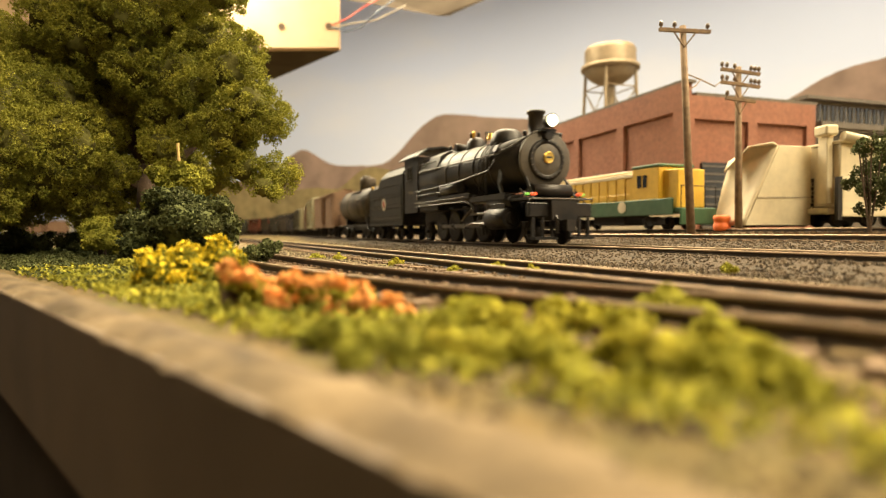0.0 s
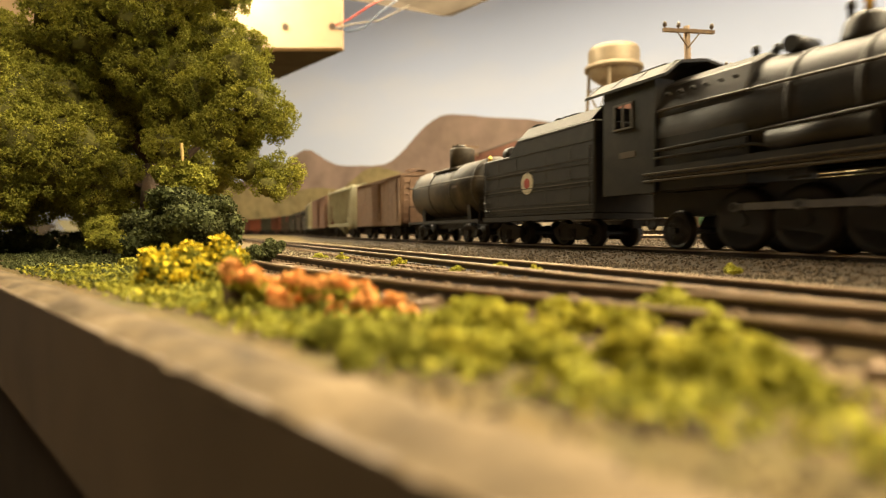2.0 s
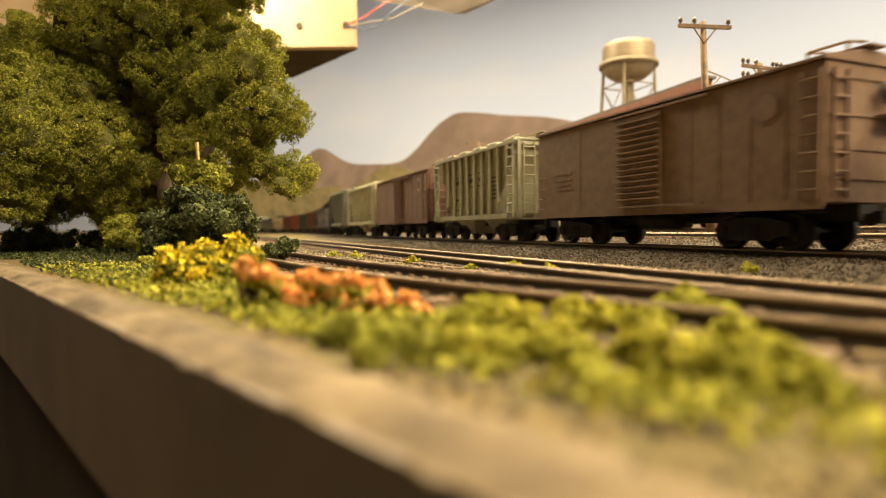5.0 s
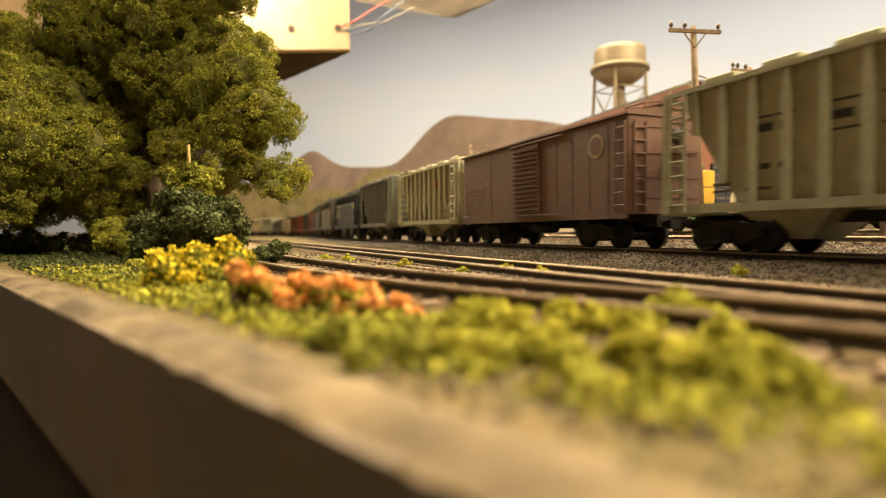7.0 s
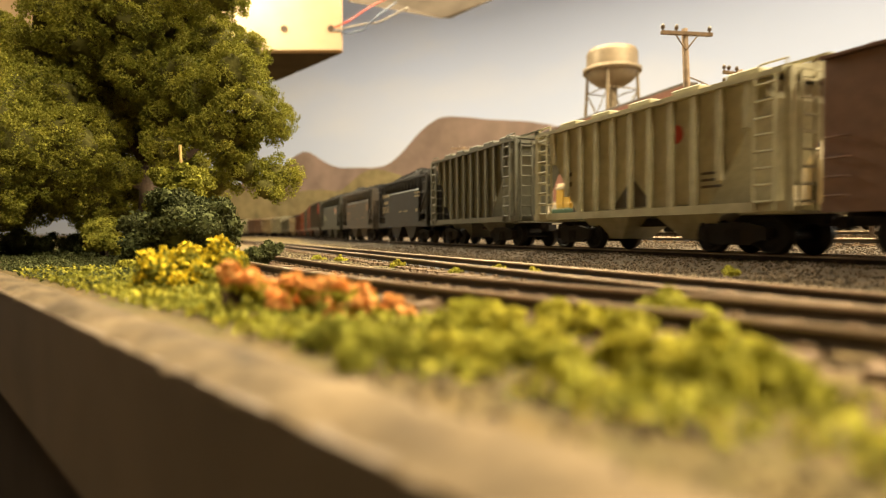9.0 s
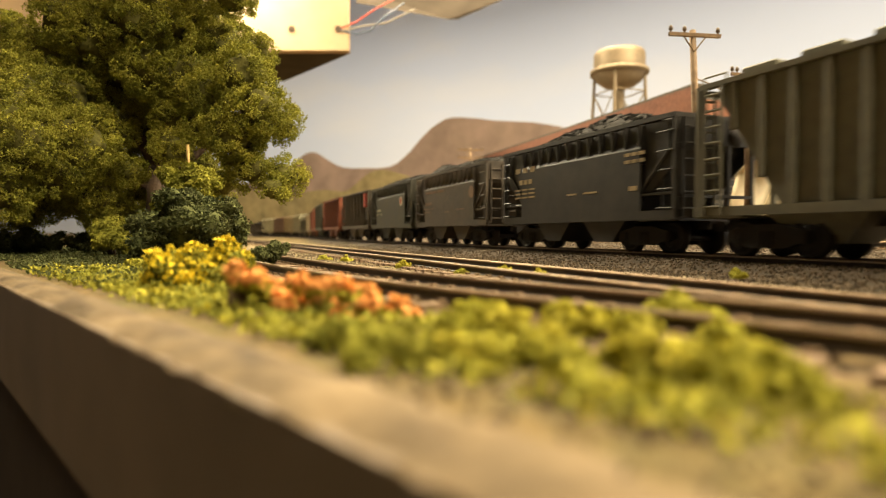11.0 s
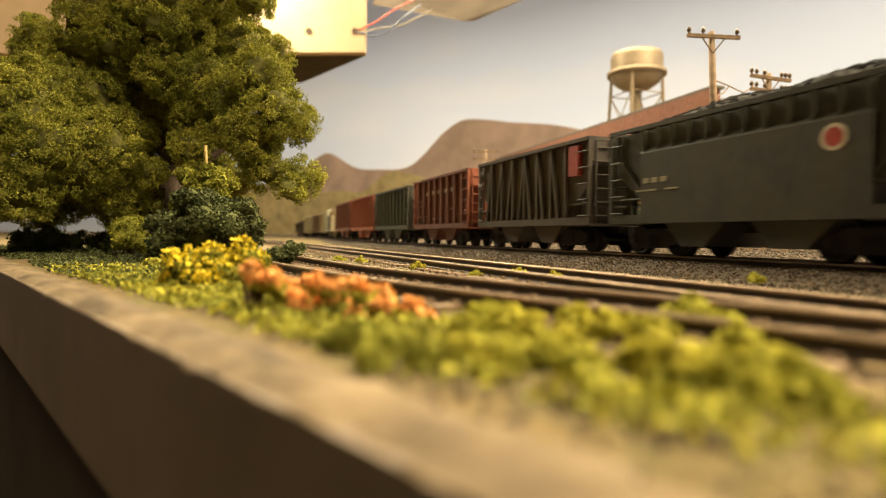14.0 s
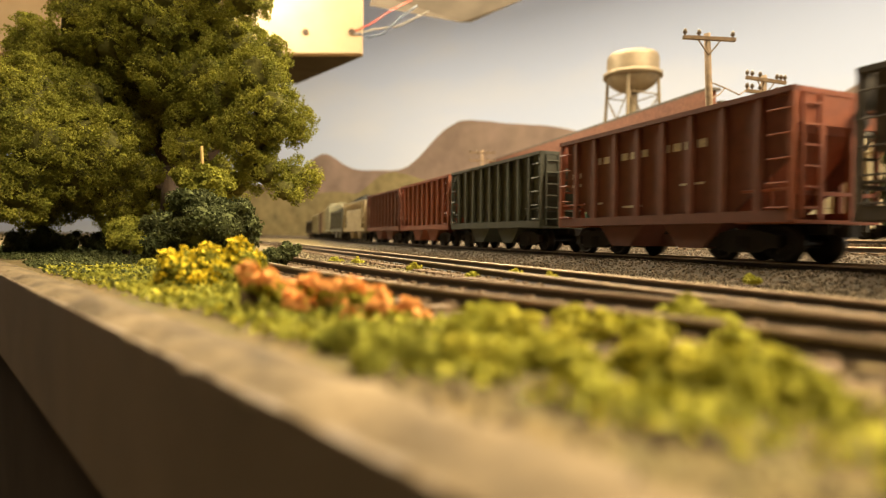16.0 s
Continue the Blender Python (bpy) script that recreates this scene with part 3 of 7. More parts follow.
def build_valance():
    v = thing("valance", "pale wooden lighting valance board with screw holes", "valance", pose(0, 0, 0))
    bm = bmesh.new()
    # board face towards the camera, its underside sloping away
    prism(bm, [(0.985, 0.3145), (1.0, 0.3145), (1.0, 0.56), (0.985, 0.56)], "x", -0.95, -0.172)
    part("board", bm, M_PANEL, v, bevel=0.001)
    # underside: dark colour carries the shade below the board
    bm = bmesh.new()
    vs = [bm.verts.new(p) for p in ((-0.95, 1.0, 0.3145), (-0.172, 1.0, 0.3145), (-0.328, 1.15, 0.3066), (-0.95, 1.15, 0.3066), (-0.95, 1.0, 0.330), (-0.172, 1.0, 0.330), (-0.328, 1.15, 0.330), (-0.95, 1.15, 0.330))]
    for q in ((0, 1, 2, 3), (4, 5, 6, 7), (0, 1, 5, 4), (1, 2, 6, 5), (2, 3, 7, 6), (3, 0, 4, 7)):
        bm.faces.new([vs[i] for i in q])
    part("underside", bm, M_UNDER, v, "brown underside board with its shade put into the colour")
    for hx in (-0.2676, -0.1889, -0.34, -0.365):
        bm = bmesh.new()
        rod(bm, (hx, 0.9835, 0.3505), (hx, 0.986, 0.3505), 0.0055 if hx > -0.3 else 0.0025, 14)
        part("screw_hole", bm, M_BARK, v)
    beam = thing("ceiling_beam", "dark brown wooden beam of the lighting valance", "beam", pose(0, 0, 0))
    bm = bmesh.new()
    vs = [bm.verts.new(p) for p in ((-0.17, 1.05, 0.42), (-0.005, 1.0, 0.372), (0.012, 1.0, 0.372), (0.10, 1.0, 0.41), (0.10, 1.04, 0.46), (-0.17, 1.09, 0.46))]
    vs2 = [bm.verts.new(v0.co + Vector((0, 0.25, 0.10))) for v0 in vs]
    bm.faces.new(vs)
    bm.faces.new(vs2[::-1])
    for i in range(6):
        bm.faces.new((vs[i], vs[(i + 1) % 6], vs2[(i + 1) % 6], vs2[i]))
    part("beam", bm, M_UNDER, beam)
    sign = thing("hanging_board", "dark teal painted board hanging behind the large tree", "board", pose(-0.86, 1.12, 0.40))
    bm = bmesh.new()
    box(bm, -0.20, 0.055, -0.006, 0.006, 0.0, 0.20)
    part("panel", bm, M_TEAL, sign, bevel=0.002)
    bm = bmesh.new()
    box(bm, -0.20, 0.085, 0.0062, 0.020, -0.012, 0.20)
    part("backing", bm, M_BEAM, sign)
    for c, pts in (("red", [(-0.185, 0.985, 0.352), (-0.16, 0.985, 0.362), (-0.125, 0.985, 0.385), (-0.09, 1.0, 0.41)]),
                   ("blue", [(-0.185, 0.985, 0.349), (-0.16, 0.985, 0.342), (-0.135, 0.985, 0.348), (-0.11, 0.985, 0.372), (-0.08, 1.0, 0.40)]),
                   ("grey", [(-0.187, 0.985, 0.346), (-0.15, 0.985, 0.355), (-0.11, 0.99, 0.362), (-0.06, 1.0, 0.39)])):
        bm = bmesh.new()
        pipe(bm, pts, 0.0014, 7)
        tagged(part("wire", bm, M_WIRE[c]), c + " electrical wire hanging from the valance", "wire", "valance wires")


# ---- plants ----
LEAF_FORM = np.array(((1, 0, 0.3), (-0.5, 0.8, 0), (-0.6, -0.7, 0.2), (0, 0.1, 0.9)))


def scatter_bits(places, sizes, gen):
    """One crumpled leaf bit, turned at random, at each place: vertices and triangles."""
    n = len(places)
    q = gen.normal(size=(n, 4))
    q /= np.linalg.norm(q, axis=1)[:, None]
    w, x, y, z = q.T
    turn = np.stack([1 - 2 * (y * y + z * z), 2 * (x * y - z * w), 2 * (x * z + y * w), 2 * (x * y + z * w), 1 - 2 * (x * x + z * z), 2 * (y * z - x * w),
                     2 * (x * z - y * w), 2 * (y * z + x * w), 1 - 2 * (x * x + y * y)], axis=1).reshape(n, 3, 3)
    verts = places[:, None, :] + np.einsum("nij,kj->nki", turn, LEAF_FORM) * sizes[:, None, None]
    base = np.arange(n)[:, None, None] * 4
    tris = base + np.array(((0, 1, 2), (0, 1, 3), (1, 2, 3)))[None]
    return verts.reshape(-1, 3), tris.reshape(-1, 3)


def triangle_mesh(name, verts, tris, material, parent=None):
    me = bpy.data.meshes.new(name)
    me.vertices.add(len(verts))
    me.vertices.foreach_set("co", verts.astype(np.float32).ravel())
    me.loops.add(len(tris) * 3)
    me.loops.foreach_set("vertex_index", tris.astype(np.int32).ravel())
    me.polygons.add(len(tris))
    me.polygons.foreach_set("loop_start", np.arange(0, len(tris) * 3, 3, dtype=np.int32))
    me.update(calc_edges=True)
    me.materials.append(material)
    ob = new(name, me)
    ob.parent = parent
    return ob


def leaf_cloud(name, clumps, material, parent, bits, size, rng, label=""):
    """Many small crumpled leaf bits on and in round clumps (x, y, z, radius)."""
    gen = np.random.default_rng(rng.randrange(10 ** 6))
    c = np.array(clumps)
    share = c[:, 3] ** 2 / (c[:, 3] ** 2).sum()
    count = np.maximum(8, (bits * share).astype(int))
    idx = np.repeat(np.arange(len(c)), count)
    v = gen.normal(size=(len(idx), 3))
    v /= np.linalg.norm(v, axis=1)[:, None]
    f = c[idx, 0] * 900
    k = 0.82 + 0.16 * np.sin(v[:, 0] * 3.1 + f) * np.sin(v[:, 2] * 3.7 + f * 1.3) + 0.10 * np.sin(v[:, 1] * 7.1 + v[:, 2] * 5.3 + f)
    k *= gen.uniform(0.66, 1.08, len(idx))
    places = c[idx, :3] + v * np.array((1, 1, 0.85)) * (c[idx, 3] * k)[:, None]
    verts, tris = scatter_bits(places, size * gen.uniform(0.5, 1.5, len(idx)), gen)
    o = triangle_mesh(name, verts, tris, material, parent)
    if label:
        o["label"] = label
    return o


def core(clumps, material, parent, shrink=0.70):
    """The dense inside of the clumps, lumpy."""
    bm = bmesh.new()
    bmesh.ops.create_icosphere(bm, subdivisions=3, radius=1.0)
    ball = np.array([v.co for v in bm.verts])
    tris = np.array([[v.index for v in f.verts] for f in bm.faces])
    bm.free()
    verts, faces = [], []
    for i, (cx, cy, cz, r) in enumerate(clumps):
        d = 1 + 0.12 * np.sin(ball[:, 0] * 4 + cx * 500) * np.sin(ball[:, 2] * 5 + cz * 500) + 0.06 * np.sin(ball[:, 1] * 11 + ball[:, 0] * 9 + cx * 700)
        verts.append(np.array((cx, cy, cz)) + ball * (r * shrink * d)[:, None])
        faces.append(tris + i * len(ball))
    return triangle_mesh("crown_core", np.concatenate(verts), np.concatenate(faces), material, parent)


def big_tree():
    rng = random.Random(11)
    t = thing("tree", "large olive-green deciduous model tree with lumpy foam foliage and forked trunk", "tree")
    d = 0.30
    def px(x, y, dep=d):
        return ((x - 784) / 1030 * dep, dep, EYE[2] + (409.8 - y) / 1030 * dep)
    bm = bmesh.new()
    bx, by, _ = px(258, 440)
    by += 0.03
    bx *= by / d
    rod(bm, (bx, by, -0.006), (bx + 0.002, by, 0.045), 0.0062, 12, 0.0048)
    rod(bm, (bx + 0.002, by, 0.044), px(300, 100, d + 0.045), 0.0048, 10, 0.0022)
    rod(bm, (bx + 0.002, by, 0.044), px(160, 120, d + 0.045), 0.0040, 10, 0.0018)
    rod(bm, (bx + 0.001, by, 0.030), px(420, 190, d + 0.045), 0.0030, 8, 0.0012)
    rod(bm, (bx, by, 0.032), px(90, 230, 0.31), 0.0030, 8, 0.0012)
    part("trunk", bm, M_BARK, t, "dark brown forked trunk")
    blobs = [  # centre and radius in the plane of the tree's middle
        (250, 20, 95), (170, 60, 80), (330, 50, 85), (110, 30, 70), (300, -60, 110), (190, -70, 100), (400, -10, 45), (60, 100, 60), (20, 75, 55), (90, 170, 75), (30, 250, 85), (120, 250, 70), (-20, 200, 90), (60, 330, 70),
        (140, 330, 60), (-30, 320, 80), (20, 380, 40), (200, 150, 60), (180, 220, 50), (330, 140, 75), (420, 130, 60), (450, 190, 55), (480, 215, 42), (400, 230, 60), (430, 290, 45), (490, 310, 40), (470, 330, 28),
        (350, 220, 45), (250, 120, 60), (380, 80, 60), (435, 95, 42), (380, 320, 35), (215, 300, 30), (300, 190, 60), (360, 170, 60), (290, 260, 40), (180, 130, 70), (230, 60, 80), (100, 110, 70), (150, 290, 55), (80, 290, 70), (0, 160, 70), (420, 250, 45)]
    big = []
    for x, y, r in blobs:
        dep = d + rng.uniform(-0.025, 0.03)
        if x < 160 and y > 130:
            dep -= 0.02
        c = px(x, y, dep)
        big.append((*c, r / 1030 * dep * 0.92))
    for x, y, r in ((240, 220, 75), (255, 320, 60), (190, 370, 55), (330, 300, 60), (150, 200, 80), (300, 120, 90)):
        big.append((*px(x, y, d + 0.055), r / 1030 * (d + 0.055)))
    # core darker than the leaves: shade of the crown's hollows put into its colour
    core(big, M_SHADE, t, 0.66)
    gen = np.random.default_rng(17)
    B = np.array(big)
    idx = np.repeat(np.arange(len(B)), (175 * (B[:, 3] / 0.018) ** 2).astype(int))
    v = gen.normal(size=(len(idx), 3)) - np.array((0, 0.3, 0))
    v /= np.linalg.norm(v, axis=1)[:, None]
    k = 0.94 + 0.11 * np.sin(v[:, 0] * 4 + B[idx, 0] * 300) * np.sin(v[:, 2] * 4.6 + B[idx, 2] * 300) + 0.06 * np.sin(v[:, 1] * 9 + v[:, 2] * 7)
    P = B[idx, :3] + v * (B[idx, 3] * k)[:, None]
    inside = (np.linalg.norm(P[:, None, :] - B[None, :, :3], axis=2) < B[None, :, 3] * 0.72).any(axis=1)
    P = P[~inside]
    tufts = np.column_stack([P, gen.uniform(0.0018, 0.0044, len(P))])
    leaf_cloud("crown", tufts, M_LEAF, t, 540000, 0.00046, rng, "olive foam foliage in lumpy clumps")


def shrub(name, label, clumps, material, bits, size, seed, flowers=None, flower_mat=None, stems=True, category="bush", parent_core=True, bloom=0.28):
    rng = random.Random(seed)
    b = thing(name, label, category)
    if stems:
        bm = bmesh.new()
        x0, y0 = clumps[0][0], clumps[0][1]
        for c in clumps[:5]:
            rod(bm, (x0 + rng.uniform(-0.001, 0.001), y0, ground_z(x0, y0) - 0.001), c[:3], 0.0006, 6, 0.0003)
        part("stem", bm, M_BARK, b)
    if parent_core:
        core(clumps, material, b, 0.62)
    leaf_cloud("foliage", clumps, material, b, bits, size, rng)
    if flowers:
        leaf_cloud("blossom", flowers, flower_mat, b, int(bits * bloom), size * 1.1, rng)
    return b


def pxd(x, y, dep):
    return ((x - 784) / 1030 * dep, dep, EYE[2] + (409.8 - y) / 1030 * dep)


def blobs_px(rows, dep, rng, sub=5, spread=0.01):
    out = []
    for x, y, r in rows:
        dd = dep + rng.uniform(-spread, spread)
        c = pxd(x, y, dd)
        R = r / 1030 * dd
        out.append((*c, R * 0.85))
        for _ in range(sub):
            v = Vector((rng.gauss(0, 1), rng.gauss(0, 1), rng.gauss(0, 1))).normalized() * R * 0.7
            out.append((c[0] + v.x, c[1] + v.y, c[2] + v.z, R * rng.uniform(0.3, 0.5)))
    return out


def turf(rng):
    """Ground foam: short olive and green turf between the edge and the siding, darker below the large tree."""
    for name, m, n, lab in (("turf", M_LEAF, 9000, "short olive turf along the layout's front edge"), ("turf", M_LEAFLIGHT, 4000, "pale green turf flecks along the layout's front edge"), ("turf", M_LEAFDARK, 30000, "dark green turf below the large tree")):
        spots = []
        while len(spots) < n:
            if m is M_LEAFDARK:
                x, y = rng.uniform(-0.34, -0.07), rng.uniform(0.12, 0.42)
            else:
                a, d = rng.uniform(-0.20, 0.16), 0.009 + abs(rng.gauss(0, 0.03))
                x, y = EDGE_A + EDGE_D * (a + 0.147) + EDGE_N * d
            q = np.array((x, y)) - EDGE_A
            u, lat = ul(x, y)
            lim = 0.058 if u > -0.02 else float(np.interp(u, [-0.35, -0.226, -0.133, -0.085, -0.053, -0.02], [-0.03, -0.002, 0.014, 0.024, 0.033, 0.045]))
            if q @ EDGE_N < 0.0085 + 0.006 * rng.random() or lat > lim or (q @ EDGE_D > 0.150 and rng.random() < 0.6) or noise.noise((x * 70, y * 70, 7.0 if m is M_LEAF else 2.0)) < -0.15:
                continue
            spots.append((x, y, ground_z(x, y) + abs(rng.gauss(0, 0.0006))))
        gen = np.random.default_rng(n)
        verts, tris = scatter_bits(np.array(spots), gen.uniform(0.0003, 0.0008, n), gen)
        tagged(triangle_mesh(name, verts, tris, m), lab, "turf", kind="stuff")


def build_plants():
    rng = random.Random(5)
    big_tree()
    # small tree of light olive before the trunk, blue-green bush before it
    shrub("small_tree", "small light olive tree with a pale stick on top", blobs_px([(315, 330, 40), (290, 310, 28), (345, 320, 32), (330, 300, 22), (300, 360, 40)], 0.245, rng), M_LEAF, 12000, 0.0007, 21)
    bm = bmesh.new()
    rod(bm, pxd(322, 330, 0.243), pxd(318, 252, 0.243), 0.0005, 6, 0.0007)
    tagged(part("dry_stalk", bm, M_STRAW), "pale yellow dry stalk above the small tree", "stalk")
    shrub("bush", "blue-green rounded foam bush", blobs_px([(315, 400, 75), (260, 400, 50), (370, 395, 55), (310, 360, 50), (385, 370, 35), (240, 430, 40), (350, 440, 60), (280, 450, 50), (400, 410, 28)], 0.215, rng), M_LEAFDARK, 26000, 0.0007, 22)
    shrub("bush", "low dark green bush beside the siding rails", blobs_px([(470, 442, 22), (445, 452, 22), (488, 436, 12)], 0.20, rng), M_LEAFDARK, 5000, 0.0006, 23)
    yel = blobs_px([(330, 470, 50), (280, 480, 40), (385, 465, 42), (255, 500, 26), (410, 470, 30), (340, 500, 40)], 0.125, rng)
    fl = [(c[0], c[1] - 0.001, c[2] + 0.001, c[3] * 1.04) for i, c in enumerate(yel)]
    shrub("flower_bush", "yellow-flowering green bush at the layout's edge", yel, M_LEAF, 20000, 0.0005, 24, fl, M_FLYELLOW, category="flowering bush", bloom=0.10)
    ora = blobs_px([(405, 492, 24), (440, 500, 26), (470, 512, 24), (520, 508, 24), (555, 515, 26), (600, 515, 26), (640, 520, 24), (490, 540, 26), (540, 545, 28), (590, 545, 28), (640, 550, 28), (690, 548, 24), (715, 565, 22), (670, 575, 28), (590, 570, 26)], 0.082, rng, 7, 0.006)
    fl = [(c[0], c[1] - 0.0005, c[2] + 0.0008, c[3]) for i, c in enumerate(ora) if c[0] < -0.002]
    shrub("flower_bush", "low orange-flowering plant at the layout's edge", ora, M_LEAFLIGHT, 14000, 0.00045, 25, fl, M_FLORANGE, category="flowering bush", bloom=0.34)
    def stand(rows):
        out = []
        for x, y, rad in rows:
            dep = min(0.1, 0.0112 * 1030 / (y + 0.55 * rad - 409.8))
            out += blobs_px([(x, y, rad)], dep, rng, 7, 0.001)
        return out
    for seed, rows, lab in ((31, [(800, 570, 40), (850, 560, 45), (890, 575, 40), (790, 620, 40), (850, 630, 46), (930, 620, 42)], "soft light green grass clump at the layout's edge"),
                            (32, [(985, 560, 42), (960, 610, 45), (1045, 570, 38), (1010, 640, 44)], "pale yellow-green grass clump at the layout's edge"),
                            (33, [(1110, 575, 46), (1170, 550, 46), (1220, 560, 46), (1265, 590, 40), (1110, 630, 55), (1190, 640, 56), (1280, 640, 50)], "tall light green grass clump at the layout's edge"),
                            (34, [(1340, 640, 46), (1395, 670, 44), (1300, 680, 44), (1440, 700, 32)], "spreading light green grass clump at the layout's edge"),
                            (35, [(600, 590, 34), (660, 600, 40), (720, 620, 40), (620, 630, 34), (560, 595, 28)], "low olive grass clump beside the sandy rim")):
        shrub("grass_clump", lab, stand(rows), M_LEAFLIGHT if seed != 35 else M_LEAF, 12000, 0.00042, seed, stems=False, category="grass clump")
    turf(rng)
    # green tufts between the rails
    for x, y, dep in ((804, 476, 0.155), (880, 470, 0.16), (940, 478, 0.14), (1290, 478, 0.125), (600, 455, 0.24), (700, 462, 0.19), (560, 452, 0.25)):
        shrub("weed_tuft", "tiny green weed tuft between the tracks", blobs_px([(x, y, 9), (x + 9, y + 3, 7), (x - 8, y + 3, 6)], dep, rng, 3, 0.002), M_LEAFLIGHT, 700, 0.00035, int(x), stems=False, category="weed")
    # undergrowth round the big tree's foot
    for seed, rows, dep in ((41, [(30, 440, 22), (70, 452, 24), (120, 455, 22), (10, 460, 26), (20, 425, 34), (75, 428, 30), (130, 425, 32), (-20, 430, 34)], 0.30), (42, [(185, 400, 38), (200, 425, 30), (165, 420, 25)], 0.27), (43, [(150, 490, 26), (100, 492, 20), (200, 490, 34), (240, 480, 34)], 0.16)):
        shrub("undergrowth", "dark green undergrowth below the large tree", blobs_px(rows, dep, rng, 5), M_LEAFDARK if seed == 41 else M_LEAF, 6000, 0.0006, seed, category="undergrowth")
    # tree beside the snow plough
    t = blobs_px([(1540, 260, 30), (1560, 300, 40), (1520, 320, 26), (1545, 345, 30), (1500, 330, 14), (1530, 375, 18), (1580, 340, 40), (1590, 260, 40)], 0.30, rng, 6)
    shrub("small_tree", "open dark green shrub tree beside the snow plough", t, M_LEAFDARK, 5000, 0.0008, 51, parent_core=False)


# ---- background buildings and things ----
def build_warehouse():
    w = thing("brick_warehouse", "long red brick warehouse with recessed panels and stone coping", "warehouse")
    A, Bf, R = Vector((0.2276, 0.55, 0)), Vector((0.0538, 1.07, 0)), Vector((0.3771, 0.586, 0))
    along = (Bf - A).normalized()
    across = (R - A)
    across = (across - along * across.dot(along)).normalized()
    L, W, z0, H, H2 = 0.56, 0.165, 0.004, 0.1455, 0.1335
    def P(a, c, z):
        q = A + along * a + across * c
        return (q.x, q.y, z)
    def slab(name, a0, a1, c0, c1, za, zb, material, label="", bevel=0.0):
        bm = bmesh.new()
        vs = [bm.verts.new(P(a, c, z)) for a in (a0, a1) for c in (c0, c1) for z in (za, zb)]
        for f in ((0, 1, 3, 2), (4, 6, 7, 5), (0, 4, 5, 1), (2, 3, 7, 6), (0, 2, 6, 4), (1, 5, 7, 3)):
            bm.faces.new([vs[i] for i in f])
        return part(name, bm, material, w, label, bevel)
    slab("wall", 0.004, L, 0.004, 0.012, z0, H, M_BRICK)
    slab("wall", 0.004, 0.012, 0.012, W, z0, H2, M_BRICK)
    slab("wall", L - 0.008, L, 0.012, W, z0, H2, M_BRICK)
    slab("wall", 0.012, L - 0.008, W - 0.008, W, z0, H2, M_BRICK)
    slab("roof", 0.012, L - 0.008, 0.012, W - 0.008, H2 - 0.008, H2 - 0.004, M_ROOFGREY)
    slab("coping", 0.0, L + 0.002, 0.0, 0.0135, H, H + 0.0025, M_COPING)
    slab("coping", 0.0, 0.0135, 0.0135, W + 0.002, H2, H2 + 0.003, M_COPING)
    slab("foundation", 0.0008, L, 0.0008, 0.004, z0 - 0.006, 0.048, M_CONCRETE, "pale concrete base course")
    for i in range(7):  # pilasters stand proud, leaving the recessed panels
        a = 0.004 + i * (L - 0.016) / 6
        slab("pilaster", a, a + 0.012, 0.0, 0.004, 0.048, H, M_BRICK)
        if i < 6:
            slab("panel_head", a + 0.012, a + (L - 0.016) / 6, 0.0, 0.004, H - 0.026, H, M_BRICK)
    for i in range(3):
        c = 0.0 + i * (W - 0.012) / 2
        slab("pilaster", 0.0, 0.004, c, c + 0.012, z0, H2, M_BRICK)
        if i < 2:
            slab("panel_head", 0.0, 0.004, c + 0.012, c + (W - 0.012) / 2, H2 - 0.022, H2, M_BRICK)
    door = slab("loading_door", 0.0015, 0.0038, 0.022, 0.052, z0, 0.071, M_GLASSDARK, "dark slatted loading door")
    for k in range(9):
        o = slab("slat", 0.0006, 0.0014, 0.022, 0.052, z0 + 0.004 + k * 0.0073, z0 + 0.0055 + k * 0.0073, M_COPING)
        o.parent = door
    # lower grey works behind it with a clerestory of windows
    g = thing("works_building", "grey works building with a band of clerestory windows", "building")
    o = Vector((0.385, 0.60, 0))
    def slab2(name, a0, a1, c0, c1, za, zb, material, parent=None):
        bm = bmesh.new()
        vs = []
        for a in (a0, a1):
            for c in (c0, c1):
                q = o + along * a + across * c
                for z in (za, zb):
                    vs.append(bm.verts.new((q.x, q.y, z)))
        for f in ((0, 1, 3, 2), (4, 6, 7, 5), (0, 4, 5, 1), (2, 3, 7, 6), (0, 2, 6, 4), (1, 5, 7, 3)):
            bm.faces.new([vs[i] for i in f])
        return part(name, bm, material, parent or g)
    slab2("wall", 0.006, 0.3, 0.0, 0.5, 0.003, 0.110, M_HOPGREY)
    slab2("eave", -0.004, 0.006, 0.0, 0.5, 0.1105, 0.1165, M_COPING)
    slab2("window_band", 0.02, 0.3, 0.0, 0.5, 0.1105, 0.142, M_ROOFGREY)
    slab2("roof", 0.01, 0.3, -0.003, 0.5, 0.1424, 0.146, M_COPING)
    for i in range(14):
        c = 0.006 + i * 0.0125
        win = slab2("window", 0.0188, 0.0199, c, c + 0.0095, 0.119, 0.139, M_GLASSDARK)
        slab2("glazing_bar", 0.0180, 0.0187, c + 0.0044, c + 0.0051, 0.119, 0.139, M_ROOFGREY, win)


